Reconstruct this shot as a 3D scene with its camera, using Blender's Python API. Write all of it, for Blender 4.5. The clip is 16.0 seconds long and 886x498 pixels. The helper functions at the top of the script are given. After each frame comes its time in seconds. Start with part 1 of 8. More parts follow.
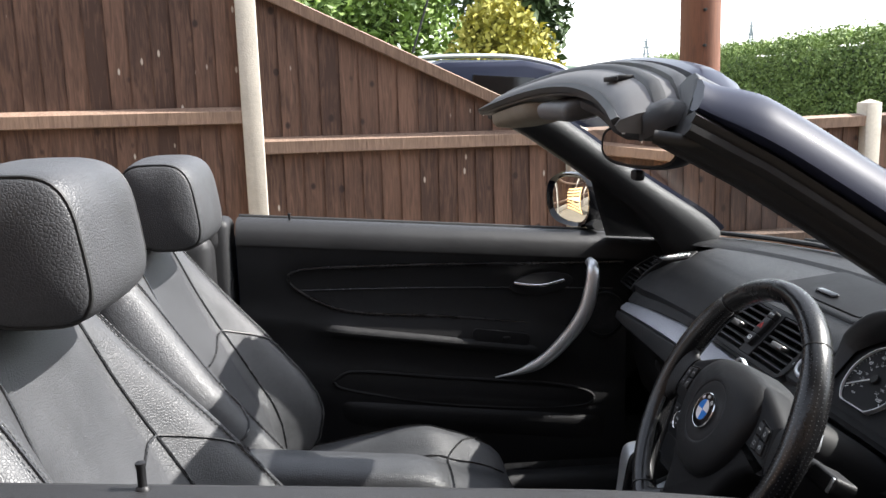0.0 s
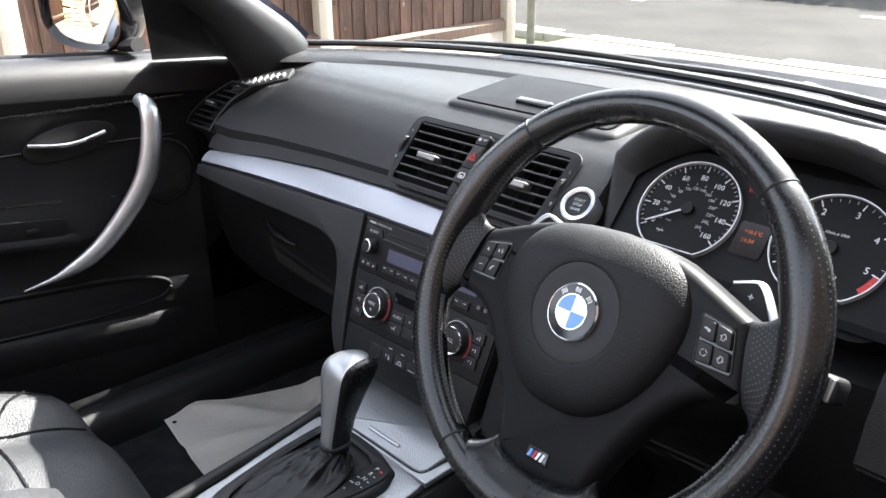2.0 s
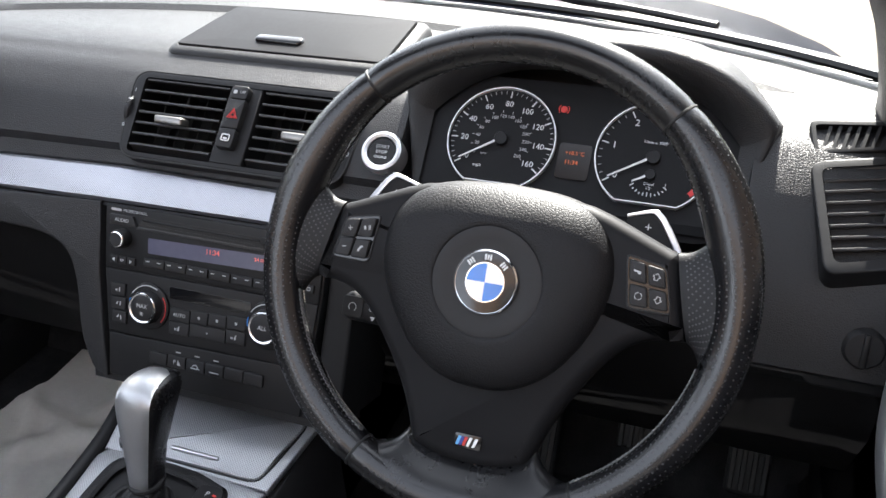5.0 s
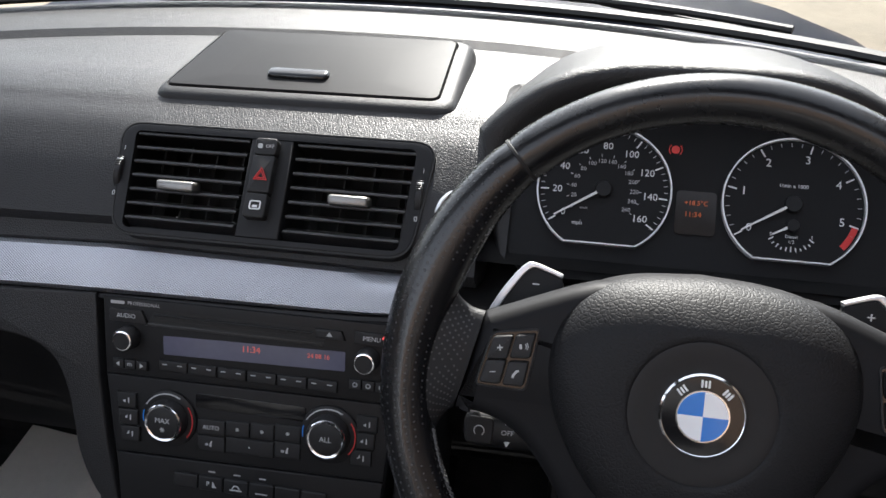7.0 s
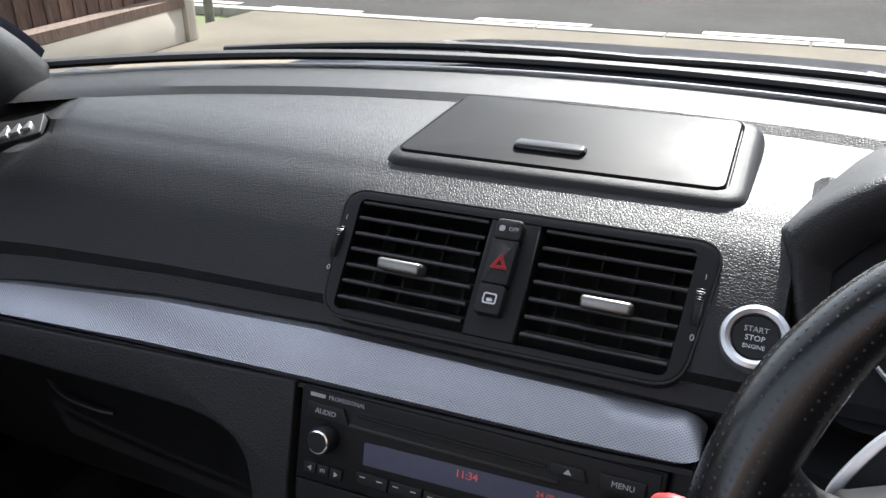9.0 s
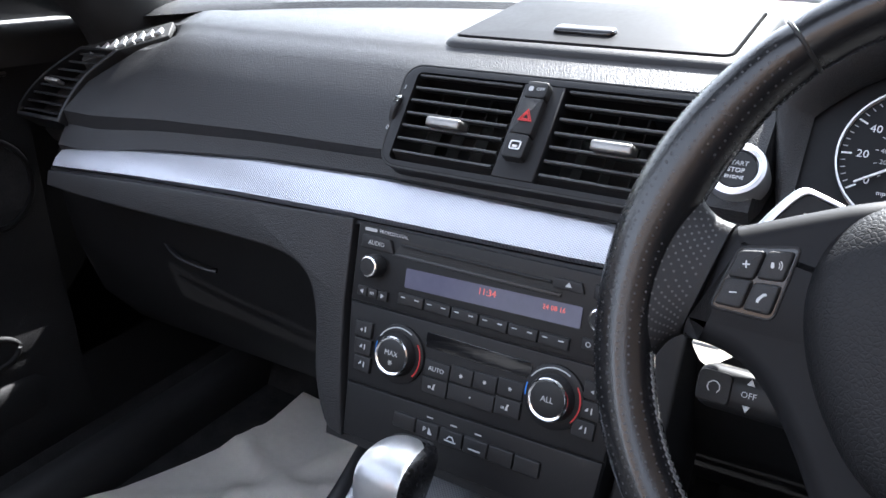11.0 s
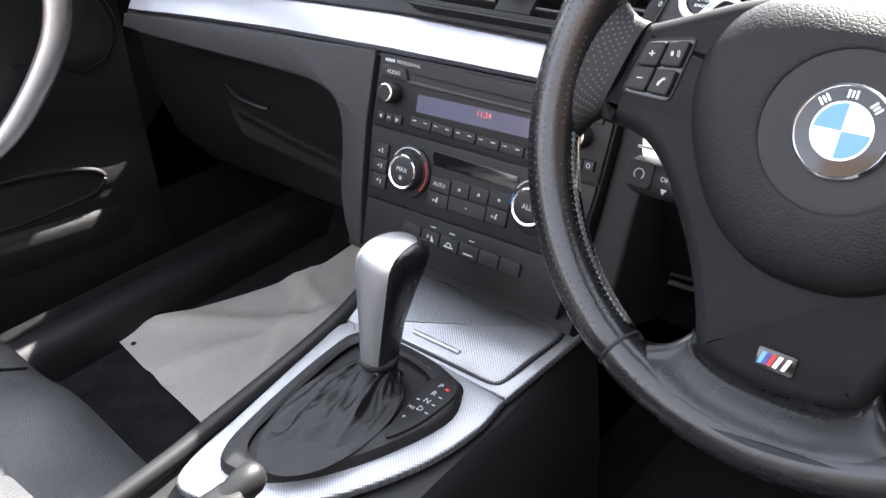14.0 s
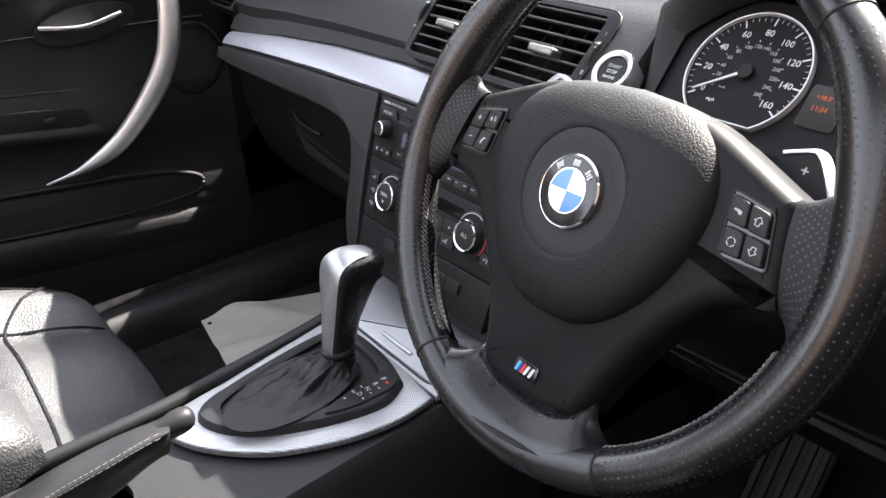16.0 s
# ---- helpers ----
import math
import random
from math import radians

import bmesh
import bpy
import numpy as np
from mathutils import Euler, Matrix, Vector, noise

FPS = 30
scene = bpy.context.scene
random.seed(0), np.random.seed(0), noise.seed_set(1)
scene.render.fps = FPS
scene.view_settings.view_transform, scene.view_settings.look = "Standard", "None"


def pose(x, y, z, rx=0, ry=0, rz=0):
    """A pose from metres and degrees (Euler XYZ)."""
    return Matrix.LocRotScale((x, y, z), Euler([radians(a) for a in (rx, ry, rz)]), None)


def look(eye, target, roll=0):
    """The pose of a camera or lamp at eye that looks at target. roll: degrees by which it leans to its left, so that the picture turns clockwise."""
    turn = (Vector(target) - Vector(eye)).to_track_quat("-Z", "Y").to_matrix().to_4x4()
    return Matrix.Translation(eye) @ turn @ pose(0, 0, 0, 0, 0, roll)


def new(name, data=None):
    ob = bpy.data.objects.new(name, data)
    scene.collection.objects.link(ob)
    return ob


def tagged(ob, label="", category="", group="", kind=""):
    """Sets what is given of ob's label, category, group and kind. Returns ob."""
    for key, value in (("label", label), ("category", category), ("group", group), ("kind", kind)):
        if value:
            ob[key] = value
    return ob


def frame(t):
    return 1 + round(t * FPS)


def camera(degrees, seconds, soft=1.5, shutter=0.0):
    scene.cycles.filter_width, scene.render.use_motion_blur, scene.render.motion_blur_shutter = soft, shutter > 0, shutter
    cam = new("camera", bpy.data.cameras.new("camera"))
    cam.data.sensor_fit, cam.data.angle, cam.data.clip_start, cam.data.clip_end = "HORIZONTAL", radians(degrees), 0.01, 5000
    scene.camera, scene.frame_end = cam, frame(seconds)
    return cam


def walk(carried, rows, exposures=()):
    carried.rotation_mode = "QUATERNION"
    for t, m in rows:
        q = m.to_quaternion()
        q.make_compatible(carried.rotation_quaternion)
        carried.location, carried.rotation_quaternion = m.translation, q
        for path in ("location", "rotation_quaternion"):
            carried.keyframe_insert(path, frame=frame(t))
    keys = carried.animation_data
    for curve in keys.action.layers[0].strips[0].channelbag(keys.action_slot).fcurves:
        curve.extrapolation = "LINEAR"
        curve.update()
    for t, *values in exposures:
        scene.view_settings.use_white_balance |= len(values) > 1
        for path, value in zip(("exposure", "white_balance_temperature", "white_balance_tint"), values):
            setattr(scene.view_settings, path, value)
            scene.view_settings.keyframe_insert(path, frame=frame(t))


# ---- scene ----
cam = camera(55.0, 16.0)
EXPOSURES = [(0.0, 1.85, 6450, 10), (1.0, 2.7, 6250, 8), (2.5, 3.15, 6600, 10), (3.7, 3.15, 6650, 10), (6.0, 2.7, 6500, 10), (7.0, 2.25, 6500, 10), (8.2, 1.95, 6450, 10), (10.3, 2.5, 6050, 10), (11.5, 3.75, 6050, 11), (12.5, 4.25, 6350, 11), (13.5, 4.05, 6500, 11), (14.5, 3.7, 6700, 12), (16.0, 3.45, 6800, 12)]
PATH = [
    (0, (-0.3780, -1.2846, 1.1741), (-0.2300, 0.6792, 0.8271), -1.71),
    (0.5, (-0.3400, -1.0464, 1.1277), (0.0160, 0.8850, 0.7491), -1.14),
    (1, (-0.3720, -0.8904, 1.0999), (0.2950, 0.9444, 0.6674), -0.73),
    (1.5, (-0.4340, -0.7745, 1.0948), (0.5730, 0.8561, 0.5231), -1.04),
    (2, (-0.4550, -0.7018, 1.0866), (0.7950, 0.6602, 0.3235), -0.69),
    (2.5, (-0.4430, -0.6478, 1.0853), (0.9520, 0.4659, 0.1838), -0.54),
    (3, (-0.4770, -0.6130, 1.1048), (0.9850, 0.3634, 0.1523), -0.47),
    (3.5, (-0.4810, -0.6076, 1.1125), (1.0240, 0.2965, 0.1552), -0.39),
    (3.7, (-0.4850, -0.5997, 1.1102), (1.0330, 0.2886, 0.1585), -0.38),
    (5.8, (-0.4420, -0.4062, 1.0947), (1.2560, -0.0330, 0.1055), -0.01),
    (6, (-0.4290, -0.3891, 1.0970), (1.2710, -0.0452, 0.1000), -0.09),
    (6.5, (-0.3960, -0.3367, 1.1037), (1.2980, -0.0258, 0.0862), -0.26),
    (7, (-0.3570, -0.2858, 1.1015), (1.3290, 0.0571, 0.0826), -0.47),
    (7.5, (-0.3170, -0.2313, 1.0881), (1.3610, 0.2219, 0.0984), -0.84),
    (8, (-0.2620, -0.1839, 1.0730), (1.4100, 0.4083, 0.1493), -1.06),
    (8.2, (-0.2440, -0.1742, 1.0666), (1.4230, 0.4671, 0.1658), -1.11),
    (10.3, (-0.3290, -0.2878, 1.0315), (1.2460, 0.6343, 0.2115), -2.06),
    (10.5, (-0.3410, -0.2992, 1.0230), (1.2070, 0.6628, 0.2013), -2.49),
    (11, (-0.3480, -0.3239, 0.9860), (1.1570, 0.7022, 0.1625), -2.36),
    (11.5, (-0.3350, -0.3465, 0.9730), (1.1410, 0.7110, 0.1341), -2.69),
    (12, (-0.3380, -0.3534, 0.9513), (1.1090, 0.7113, 0.0720), -2.49),
    (12.5, (-0.3480, -0.3511, 0.9362), (1.0640, 0.7005, -0.0136), -2.85),
    (13, (-0.3670, -0.3628, 0.9417), (1.0040, 0.7039, -0.0498), -3.16),
    (13.5, (-0.3830, -0.3955, 0.9501), (0.9450, 0.7054, -0.0629), -3.10),
    (14, (-0.3910, -0.4490, 0.9625), (0.8920, 0.6956, -0.0584), -3.17),
    (14.5, (-0.3770, -0.5103, 0.9802), (0.8590, 0.6885, -0.0371), -3.35),
    (15, (-0.3530, -0.5815, 0.9993), (0.8070, 0.7062, 0.0012), -3.30),
    (15.5, (-0.3360, -0.6420, 1.0129), (0.7380, 0.7380, 0.0428), -3.48),
    (16, (-0.3220, -0.6732, 1.0093), (0.6930, 0.7669, 0.0636), -3.50),
]
walk(cam, [(t, look(eye, target, roll)) for t, eye, target, roll in PATH], EXPOSURES)
# world and sun: late morning, the sun straight ahead of the car
SUN_EL, SUN_AZ = 42.0, -2.5
sun_dir = Vector((math.cos(radians(SUN_EL)) * math.cos(radians(SUN_AZ)), -math.cos(radians(SUN_EL)) * math.sin(radians(SUN_AZ)), math.sin(radians(SUN_EL))))
world = bpy.data.worlds.new("daylight")
scene.world = world
world.use_nodes = True
wn = world.node_tree.nodes
sky = wn.new("ShaderNodeTexSky")
sky.sky_type, sky.sun_disc = "NISHITA", False
sky.sun_elevation, sky.sun_rotation = radians(SUN_EL), radians(90 + SUN_AZ)
sky.air_density, sky.dust_density, sky.ozone_density = 1.0, 0.9, 1.0
wn["Background"].inputs["Strength"].default_value = 0.15
hazy = wn.new("ShaderNodeHueSaturation")
hazy.inputs["Saturation"].default_value = 0.36
world.node_tree.links.new(sky.outputs[0], hazy.inputs["Color"])
world.node_tree.links.new(hazy.outputs[0], wn["Background"].inputs["Color"])
sun = new("sun", bpy.data.lights.new("sun", "SUN"))
sun.data.energy, sun.data.angle, sun.data.color = 4.7, radians(0.53), (1.0, 0.965, 0.915)
sun.matrix_world = look(sun_dir * 40, (0, 0, 0))


# ---- materials ----
def mat(name, color, rough=0.5, metal=0.0, vary=0.0, vary_scale=8.0, bump=0.0, bump_scale=400.0, bump_kind="noise", spec=0.5, coat=0.0, coat_rough=0.1, rough_vary=0.0, mottle=0.0, rand=0.0):
    """A principled surface with two scales of tone and a fine relief."""
    m = bpy.data.materials.new(name)
    m.use_nodes = True
    nt = m.node_tree
    N, L = nt.nodes, nt.links
    b = N["Principled BSDF"]
    b.inputs["Base Color"].default_value = (*color, 1)
    b.inputs["Roughness"].default_value, b.inputs["Metallic"].default_value = rough, metal
    b.inputs["Specular IOR Level"].default_value = spec
    b.inputs["Coat Weight"].default_value, b.inputs["Coat Roughness"].default_value = coat, coat_rough
    tc = N.new("ShaderNodeTexCoord")
    if vary or mottle or rand:
        big = N.new("ShaderNodeTexNoise")
        big.inputs["Scale"].default_value, big.inputs["Detail"].default_value = vary_scale, 5
        L.new(tc.outputs["Object"], big.inputs["Vector"])
        fine = N.new("ShaderNodeTexNoise")
        fine.inputs["Scale"].default_value, fine.inputs["Detail"].default_value = vary_scale * 14, 3
        L.new(tc.outputs["Object"], fine.inputs["Vector"])
        add = N.new("ShaderNodeMath")
        add.operation = "MULTIPLY_ADD"
        add.inputs[1].default_value = 0.5
        L.new(fine.outputs["Fac"], add.inputs[0])
        L.new(big.outputs["Fac"], add.inputs[2])
        last = add.outputs[0]
        span = max(vary, mottle)
        if rand:
            info = N.new("ShaderNodeObjectInfo")
            ra = N.new("ShaderNodeMath")
            ra.operation = "MULTIPLY_ADD"
            ra.inputs[1].default_value = rand
            L.new(info.outputs["Random"], ra.inputs[0])
            L.new(last, ra.inputs[2])
            last = ra.outputs[0]
        mr = N.new("ShaderNodeMapRange")
        mr.inputs["From Min"].default_value, mr.inputs["From Max"].default_value = 0.45, 1.05 + rand
        mr.inputs["To Min"].default_value, mr.inputs["To Max"].default_value = 1 - span, 1 + span
        L.new(last, mr.inputs["Value"])
        mul = N.new("ShaderNodeVectorMath")
        mul.operation = "SCALE"
        mul.inputs[0].default_value = color
        L.new(mr.outputs[0], mul.inputs["Scale"])
        L.new(mul.outputs[0], b.inputs["Base Color"])
        if rough_vary:
            rr = N.new("ShaderNodeMapRange")
            rr.inputs["From Min"].default_value, rr.inputs["From Max"].default_value = 0.5, 1.0
            rr.inputs["To Min"].default_value, rr.inputs["To Max"].default_value = rough - rough_vary, rough + rough_vary
            L.new(add.outputs[0], rr.inputs["Value"])
            L.new(rr.outputs[0], b.inputs["Roughness"])
    if bump:
        bn = N.new("ShaderNodeBump")
        bn.inputs["Strength"].default_value, bn.inputs["Distance"].default_value = bump, 0.3 / bump_scale
        if bump_kind == "noise":
            tx = N.new("ShaderNodeTexNoise")
            tx.inputs["Detail"].default_value = 4
            out = tx.outputs["Fac"]
        elif bump_kind == "cells":
            tx = N.new("ShaderNodeTexVoronoi")
            tx.feature = "SMOOTH_F1"
            out = tx.outputs["Distance"]
        else:
            tx = N.new("ShaderNodeTexVoronoi")
            tx.feature = "DISTANCE_TO_EDGE"
            rim = N.new("ShaderNodeMapRange")
            rim.inputs["From Max"].default_value = 0.22
            rim.interpolation_type = "SMOOTHSTEP"
            L.new(tx.outputs["Distance"], rim.inputs["Value"])
            out = rim.outputs[0]
        tx.inputs["Scale"].default_value = bump_scale
        L.new(tc.outputs["Object"], tx.inputs["Vector"])
        L.new(out, bn.inputs["Height"])
        L.new(bn.outputs[0], b.inputs["Normal"])
    return m


def glow(name, color, power):
    m = mat(name, color, 0.4)
    b = m.node_tree.nodes["Principled BSDF"]
    b.inputs["Emission Color"].default_value = (*color, 1)
    b.inputs["Emission Strength"].default_value = power
    return m


def pane(name, tint, gloss=1.0, rough=0.0):
    """Clear thin glass: what is behind shows through, with a faint mirror image."""
    m = bpy.data.materials.new(name)
    m.use_nodes = True
    N, L = m.node_tree.nodes, m.node_tree.links
    N.remove(N["Principled BSDF"])
    tr, gl, mx, fr = N.new("ShaderNodeBsdfTransparent"), N.new("ShaderNodeBsdfGlossy"), N.new("ShaderNodeMixShader"), N.new("ShaderNodeLayerWeight")
    tr.inputs[0].default_value = (*tint, 1)
    gl.inputs["Roughness"].default_value = rough
    gl.inputs["Color"].default_value = (gloss, gloss, gloss, 1)
    pw, ma = N.new("ShaderNodeMath"), N.new("ShaderNodeMath")
    pw.operation, ma.operation = "POWER", "MULTIPLY_ADD"
    pw.inputs[1].default_value, ma.inputs[1].default_value, ma.inputs[2].default_value = 4.5, 0.75, 0.045
    L.new(fr.outputs["Facing"], pw.inputs[0])
    L.new(pw.outputs[0], ma.inputs[0])
    L.new(ma.outputs[0], mx.inputs[0])
    L.new(tr.outputs[0], mx.inputs[1])
    L.new(gl.outputs[0], mx.inputs[2])
    L.new(mx.outputs[0], N["Material Output"].inputs["Surface"])
    return m


def mesh_trim(name, color, scale, upright=False):
    """Satin silver plastic with a fine pressed lattice of small pits; upright: the face stands along the car's width."""
    m = mat(name, color, 0.36, 0.85, vary=0.05, vary_scale=20)
    N, L = m.node_tree.nodes, m.node_tree.links
    b = N["Principled BSDF"]
    tc, sx, cx = N.new("ShaderNodeTexCoord"), N.new("ShaderNodeSeparateXYZ"), N.new("ShaderNodeCombineXYZ")
    L.new(tc.outputs["Object"], sx.inputs[0])
    L.new(sx.outputs["Y"], cx.inputs["X"])
    if upright:
        mix = N.new("ShaderNodeMath")
        mix.operation = "MULTIPLY_ADD"
        mix.inputs[1].default_value = 1.1
        L.new(sx.outputs["X"], mix.inputs[0])
        L.new(sx.outputs["Z"], mix.inputs[2])
        L.new(mix.outputs[0], cx.inputs["Y"])
    else:
        L.new(sx.outputs["X"], cx.inputs["Y"])
    mp = N.new("ShaderNodeMapping")
    mp.inputs["Rotation"].default_value = (0, 0, radians(45))
    L.new(cx.outputs[0], mp.inputs["Vector"])
    tx = N.new("ShaderNodeTexVoronoi")
    tx.voronoi_dimensions = "2D"
    tx.inputs["Scale"].default_value, tx.inputs["Randomness"].default_value = scale, 0.0
    L.new(mp.outputs[0], tx.inputs["Vector"])
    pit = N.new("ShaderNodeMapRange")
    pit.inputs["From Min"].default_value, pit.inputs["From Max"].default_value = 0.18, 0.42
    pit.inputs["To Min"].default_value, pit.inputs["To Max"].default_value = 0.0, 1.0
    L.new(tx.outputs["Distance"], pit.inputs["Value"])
    bn = N.new("ShaderNodeBump")
    bn.inputs["Strength"].default_value, bn.inputs["Distance"].default_value = 0.7, 0.25 / scale
    L.new(pit.outputs[0], bn.inputs["Height"])
    L.new(bn.outputs[0], b.inputs["Normal"])
    # shade inside the pits, multiplied into the base colour
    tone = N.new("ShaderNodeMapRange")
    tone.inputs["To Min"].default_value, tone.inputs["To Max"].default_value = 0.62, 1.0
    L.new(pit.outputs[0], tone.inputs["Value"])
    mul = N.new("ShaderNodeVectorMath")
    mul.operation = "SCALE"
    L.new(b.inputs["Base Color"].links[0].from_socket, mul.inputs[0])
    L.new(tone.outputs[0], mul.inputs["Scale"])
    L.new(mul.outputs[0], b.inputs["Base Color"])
    return m


def wood(name, dark, light, scale=1.0, rand=0.5, knots=False):
    """Weathered boards: grain along the local z axis, a tone for each board."""
    m = mat(name, dark, 0.8)
    N, L = m.node_tree.nodes, m.node_tree.links
    b = N["Principled BSDF"]
    tc, mp, info = N.new("ShaderNodeTexCoord"), N.new("ShaderNodeMapping"), N.new("ShaderNodeObjectInfo")
    mp.inputs["Scale"].default_value = (1, 1, 0.09)
    off = N.new("ShaderNodeVectorMath")
    sc = N.new("ShaderNodeMath")
    sc.operation = "MULTIPLY"
    sc.inputs[1].default_value = 37.0
    L.new(info.outputs["Random"], sc.inputs[0])
    L.new(tc.outputs["Object"], off.inputs[0])
    L.new(sc.outputs[0], off.inputs[1])
    L.new(off.outputs[0], mp.inputs["Vector"])
    grain, stain = N.new("ShaderNodeTexNoise"), N.new("ShaderNodeTexNoise")
    grain.inputs["Scale"].default_value, grain.inputs["Detail"].default_value, grain.inputs["Distortion"].default_value = 55 * scale, 6, 1.2
    stain.inputs["Scale"].default_value, stain.inputs["Detail"].default_value = 2.2, 4
    L.new(mp.outputs[0], grain.inputs["Vector"])
    L.new(off.outputs[0], stain.inputs["Vector"])
    mix = N.new("ShaderNodeMath")
    mix.operation = "MULTIPLY_ADD"
    mix.inputs[1].default_value = 0.6
    L.new(stain.outputs["Fac"], mix.inputs[0])
    L.new(grain.outputs["Fac"], mix.inputs[2])
    ra = N.new("ShaderNodeMath")
    ra.operation = "MULTIPLY_ADD"
    ra.inputs[1].default_value = rand
    L.new(info.outputs["Random"], ra.inputs[0])
    L.new(mix.outputs[0], ra.inputs[2])
    ramp = N.new("ShaderNodeValToRGB")
    ramp.color_ramp.elements[0].position, ramp.color_ramp.elements[0].color = 0.55, (*dark, 1)
    ramp.color_ramp.elements[1].position, ramp.color_ramp.elements[1].color = 1.0, (*light, 1)
    hl = N.new("ShaderNodeMath")
    hl.operation = "MULTIPLY"
    hl.inputs[1].default_value = 0.72
    L.new(ra.outputs[0], hl.inputs[0])
    L.new(hl.outputs[0], ramp.inputs[0])
    L.new(ramp.outputs[0], b.inputs["Base Color"])
    if knots:
        # dark knots and pale scuffs, scattered at random
        last = ramp.outputs[0]
        for sc3, thr, col, stretch in ((7.0, 0.13, (0.030, 0.016, 0.012), 0.7), (11.0, 0.085, (0.50, 0.44, 0.37), 0.35)):
            mk, vo, rk, mx = N.new("ShaderNodeMapping"), N.new("ShaderNodeTexVoronoi"), N.new("ShaderNodeValToRGB"), N.new("ShaderNodeMix")
            mk.inputs["Scale"].default_value = (1, 1, stretch)
            mk.inputs["Location"].default_value = (sc3, 0.3, 1.7)
            vo.inputs["Scale"].default_value = sc3
            rk.color_ramp.elements[0].position, rk.color_ramp.elements[0].color = thr * 0.55, (1, 1, 1, 1)
            rk.color_ramp.elements[1].position, rk.color_ramp.elements[1].color = thr, (0, 0, 0, 1)
            mx.data_type = "RGBA"
            mx.inputs["B"].default_value = (*col, 1)
            L.new(off.outputs[0], mk.inputs["Vector"])
            L.new(mk.outputs[0], vo.inputs["Vector"])
            L.new(vo.outputs["Distance"], rk.inputs[0])
            L.new(rk.outputs[0], mx.inputs["Factor"])
            L.new(last, mx.inputs["A"])
            last = mx.outputs["Result"]
        L.new(last, b.inputs["Base Color"])
    bn = N.new("ShaderNodeBump")
    bn.inputs["Strength"].default_value, bn.inputs["Distance"].default_value = 0.5, 0.002
    L.new(grain.outputs["Fac"], bn.inputs["Height"])
    L.new(bn.outputs[0], b.inputs["Normal"])
    return m


M_DASH = mat("grained_dash_skin", (0.018, 0.018, 0.0192), 0.46, vary=0.12, vary_scale=5, bump=0.32, bump_scale=460, bump_kind="creases", spec=0.34, rough_vary=0.05)
M_SOFT = mat("soft_black_plastic", (0.016, 0.016, 0.017), 0.5, spec=0.30, vary=0.14, vary_scale=9, bump=0.25, bump_scale=700, bump_kind="creases", rough_vary=0.05)
M_DOOR = mat("black_door_lining", (0.010, 0.010, 0.0108), 0.56, spec=0.24, vary=0.2, vary_scale=7, bump=0.4, bump_scale=420, bump_kind="creases", rough_vary=0.06)
M_PANEL = mat("matt_black_panel", (0.012, 0.012, 0.013), 0.45, vary=0.1, vary_scale=16, bump=0.08, bump_scale=2500, spec=0.25)
M_LID = mat("smooth_satin_lid", (0.014, 0.014, 0.015), 0.44, vary=0.1, vary_scale=16, spec=0.07, rough_vary=0.04)
M_GRIP = mat("smooth_black_grip_leather", (0.012, 0.012, 0.013), 0.5, vary=0.25, vary_scale=18, bump=0.12, bump_scale=420, bump_kind="creases", spec=0.26, rough_vary=0.06)
M_GLOSSBLACK = mat("gloss_black", (0.006, 0.006, 0.007), 0.12, vary=0.1, vary_scale=20)
M_SLAT = mat("satin_louvre_plastic", (0.018, 0.018, 0.019), 0.34, vary=0.1, vary_scale=16, spec=0.5)
M_DARK = mat("deep_black_plastic", (0.014, 0.014, 0.015), 0.6, spec=0.26, vary=0.15, vary_scale=12, bump=0.1, bump_scale=900)
M_CARPET = mat("black_carpet", (0.032, 0.032, 0.033), 0.95, vary=0.4, vary_scale=30, bump=1.0, bump_scale=500, spec=0.1)
M_LEATHER = mat("black_leather", (0.044, 0.045, 0.048), 0.46, vary=0.3, vary_scale=9, bump=0.30, bump_scale=270, bump_kind="creases", rough_vary=0.07, spec=0.40)
M_RIM = mat("polished_black_leather", (0.009, 0.009, 0.010), 0.27, vary=0.25, vary_scale=14, bump=0.05, bump_scale=420, bump_kind="creases", rough_vary=0.05, spec=0.55)
M_PERF = mat("perforated_black_leather", (0.009, 0.009, 0.010), 0.25, vary=0.2, vary_scale=14, bump=0.05, bump_scale=600, bump_kind="creases", spec=0.55, rough_vary=0.04)
# punched holes: light caught in them is painted as a paler grey
M_HOLE = mat("punched_holes_painted_lit", (0.040, 0.040, 0.042), 0.5, vary=0.3, vary_scale=60)
M_PADSKIN = mat("pebbled_airbag_skin", (0.011, 0.011, 0.012), 0.52, vary=0.12, vary_scale=9, bump=0.24, bump_scale=420, bump_kind="creases", rough_vary=0.05, spec=0.20)
M_SPOKE = mat("satin_black_spoke", (0.010, 0.010, 0.011), 0.54, vary=0.12, vary_scale=16, bump=0.05, bump_scale=2500, spec=0.14, rough_vary=0.05)
M_GAITER = mat("soft_gaiter_leather", (0.010, 0.010, 0.011), 0.37, vary=0.2, vary_scale=20, bump=0.3, bump_scale=420, bump_kind="creases", spec=0.32)
M_STITCH = mat("grey_thread", (0.085, 0.085, 0.088), 0.8, vary=0.2, vary_scale=90)
M_LACE = mat("worn_lacing_thread", (0.13, 0.13, 0.13), 0.7, vary=0.5, vary_scale=60)
M_STITCHDARK = mat("black_thread", (0.03, 0.03, 0.032), 0.8, vary=0.2, vary_scale=90)
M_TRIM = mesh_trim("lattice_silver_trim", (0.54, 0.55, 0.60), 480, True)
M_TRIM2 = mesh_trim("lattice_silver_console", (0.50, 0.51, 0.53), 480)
M_SILVER = mat("satin_silver", (0.66, 0.67, 0.69), 0.38, 0.9, vary=0.05, vary_scale=30, bump=0.05, bump_scale=1500)
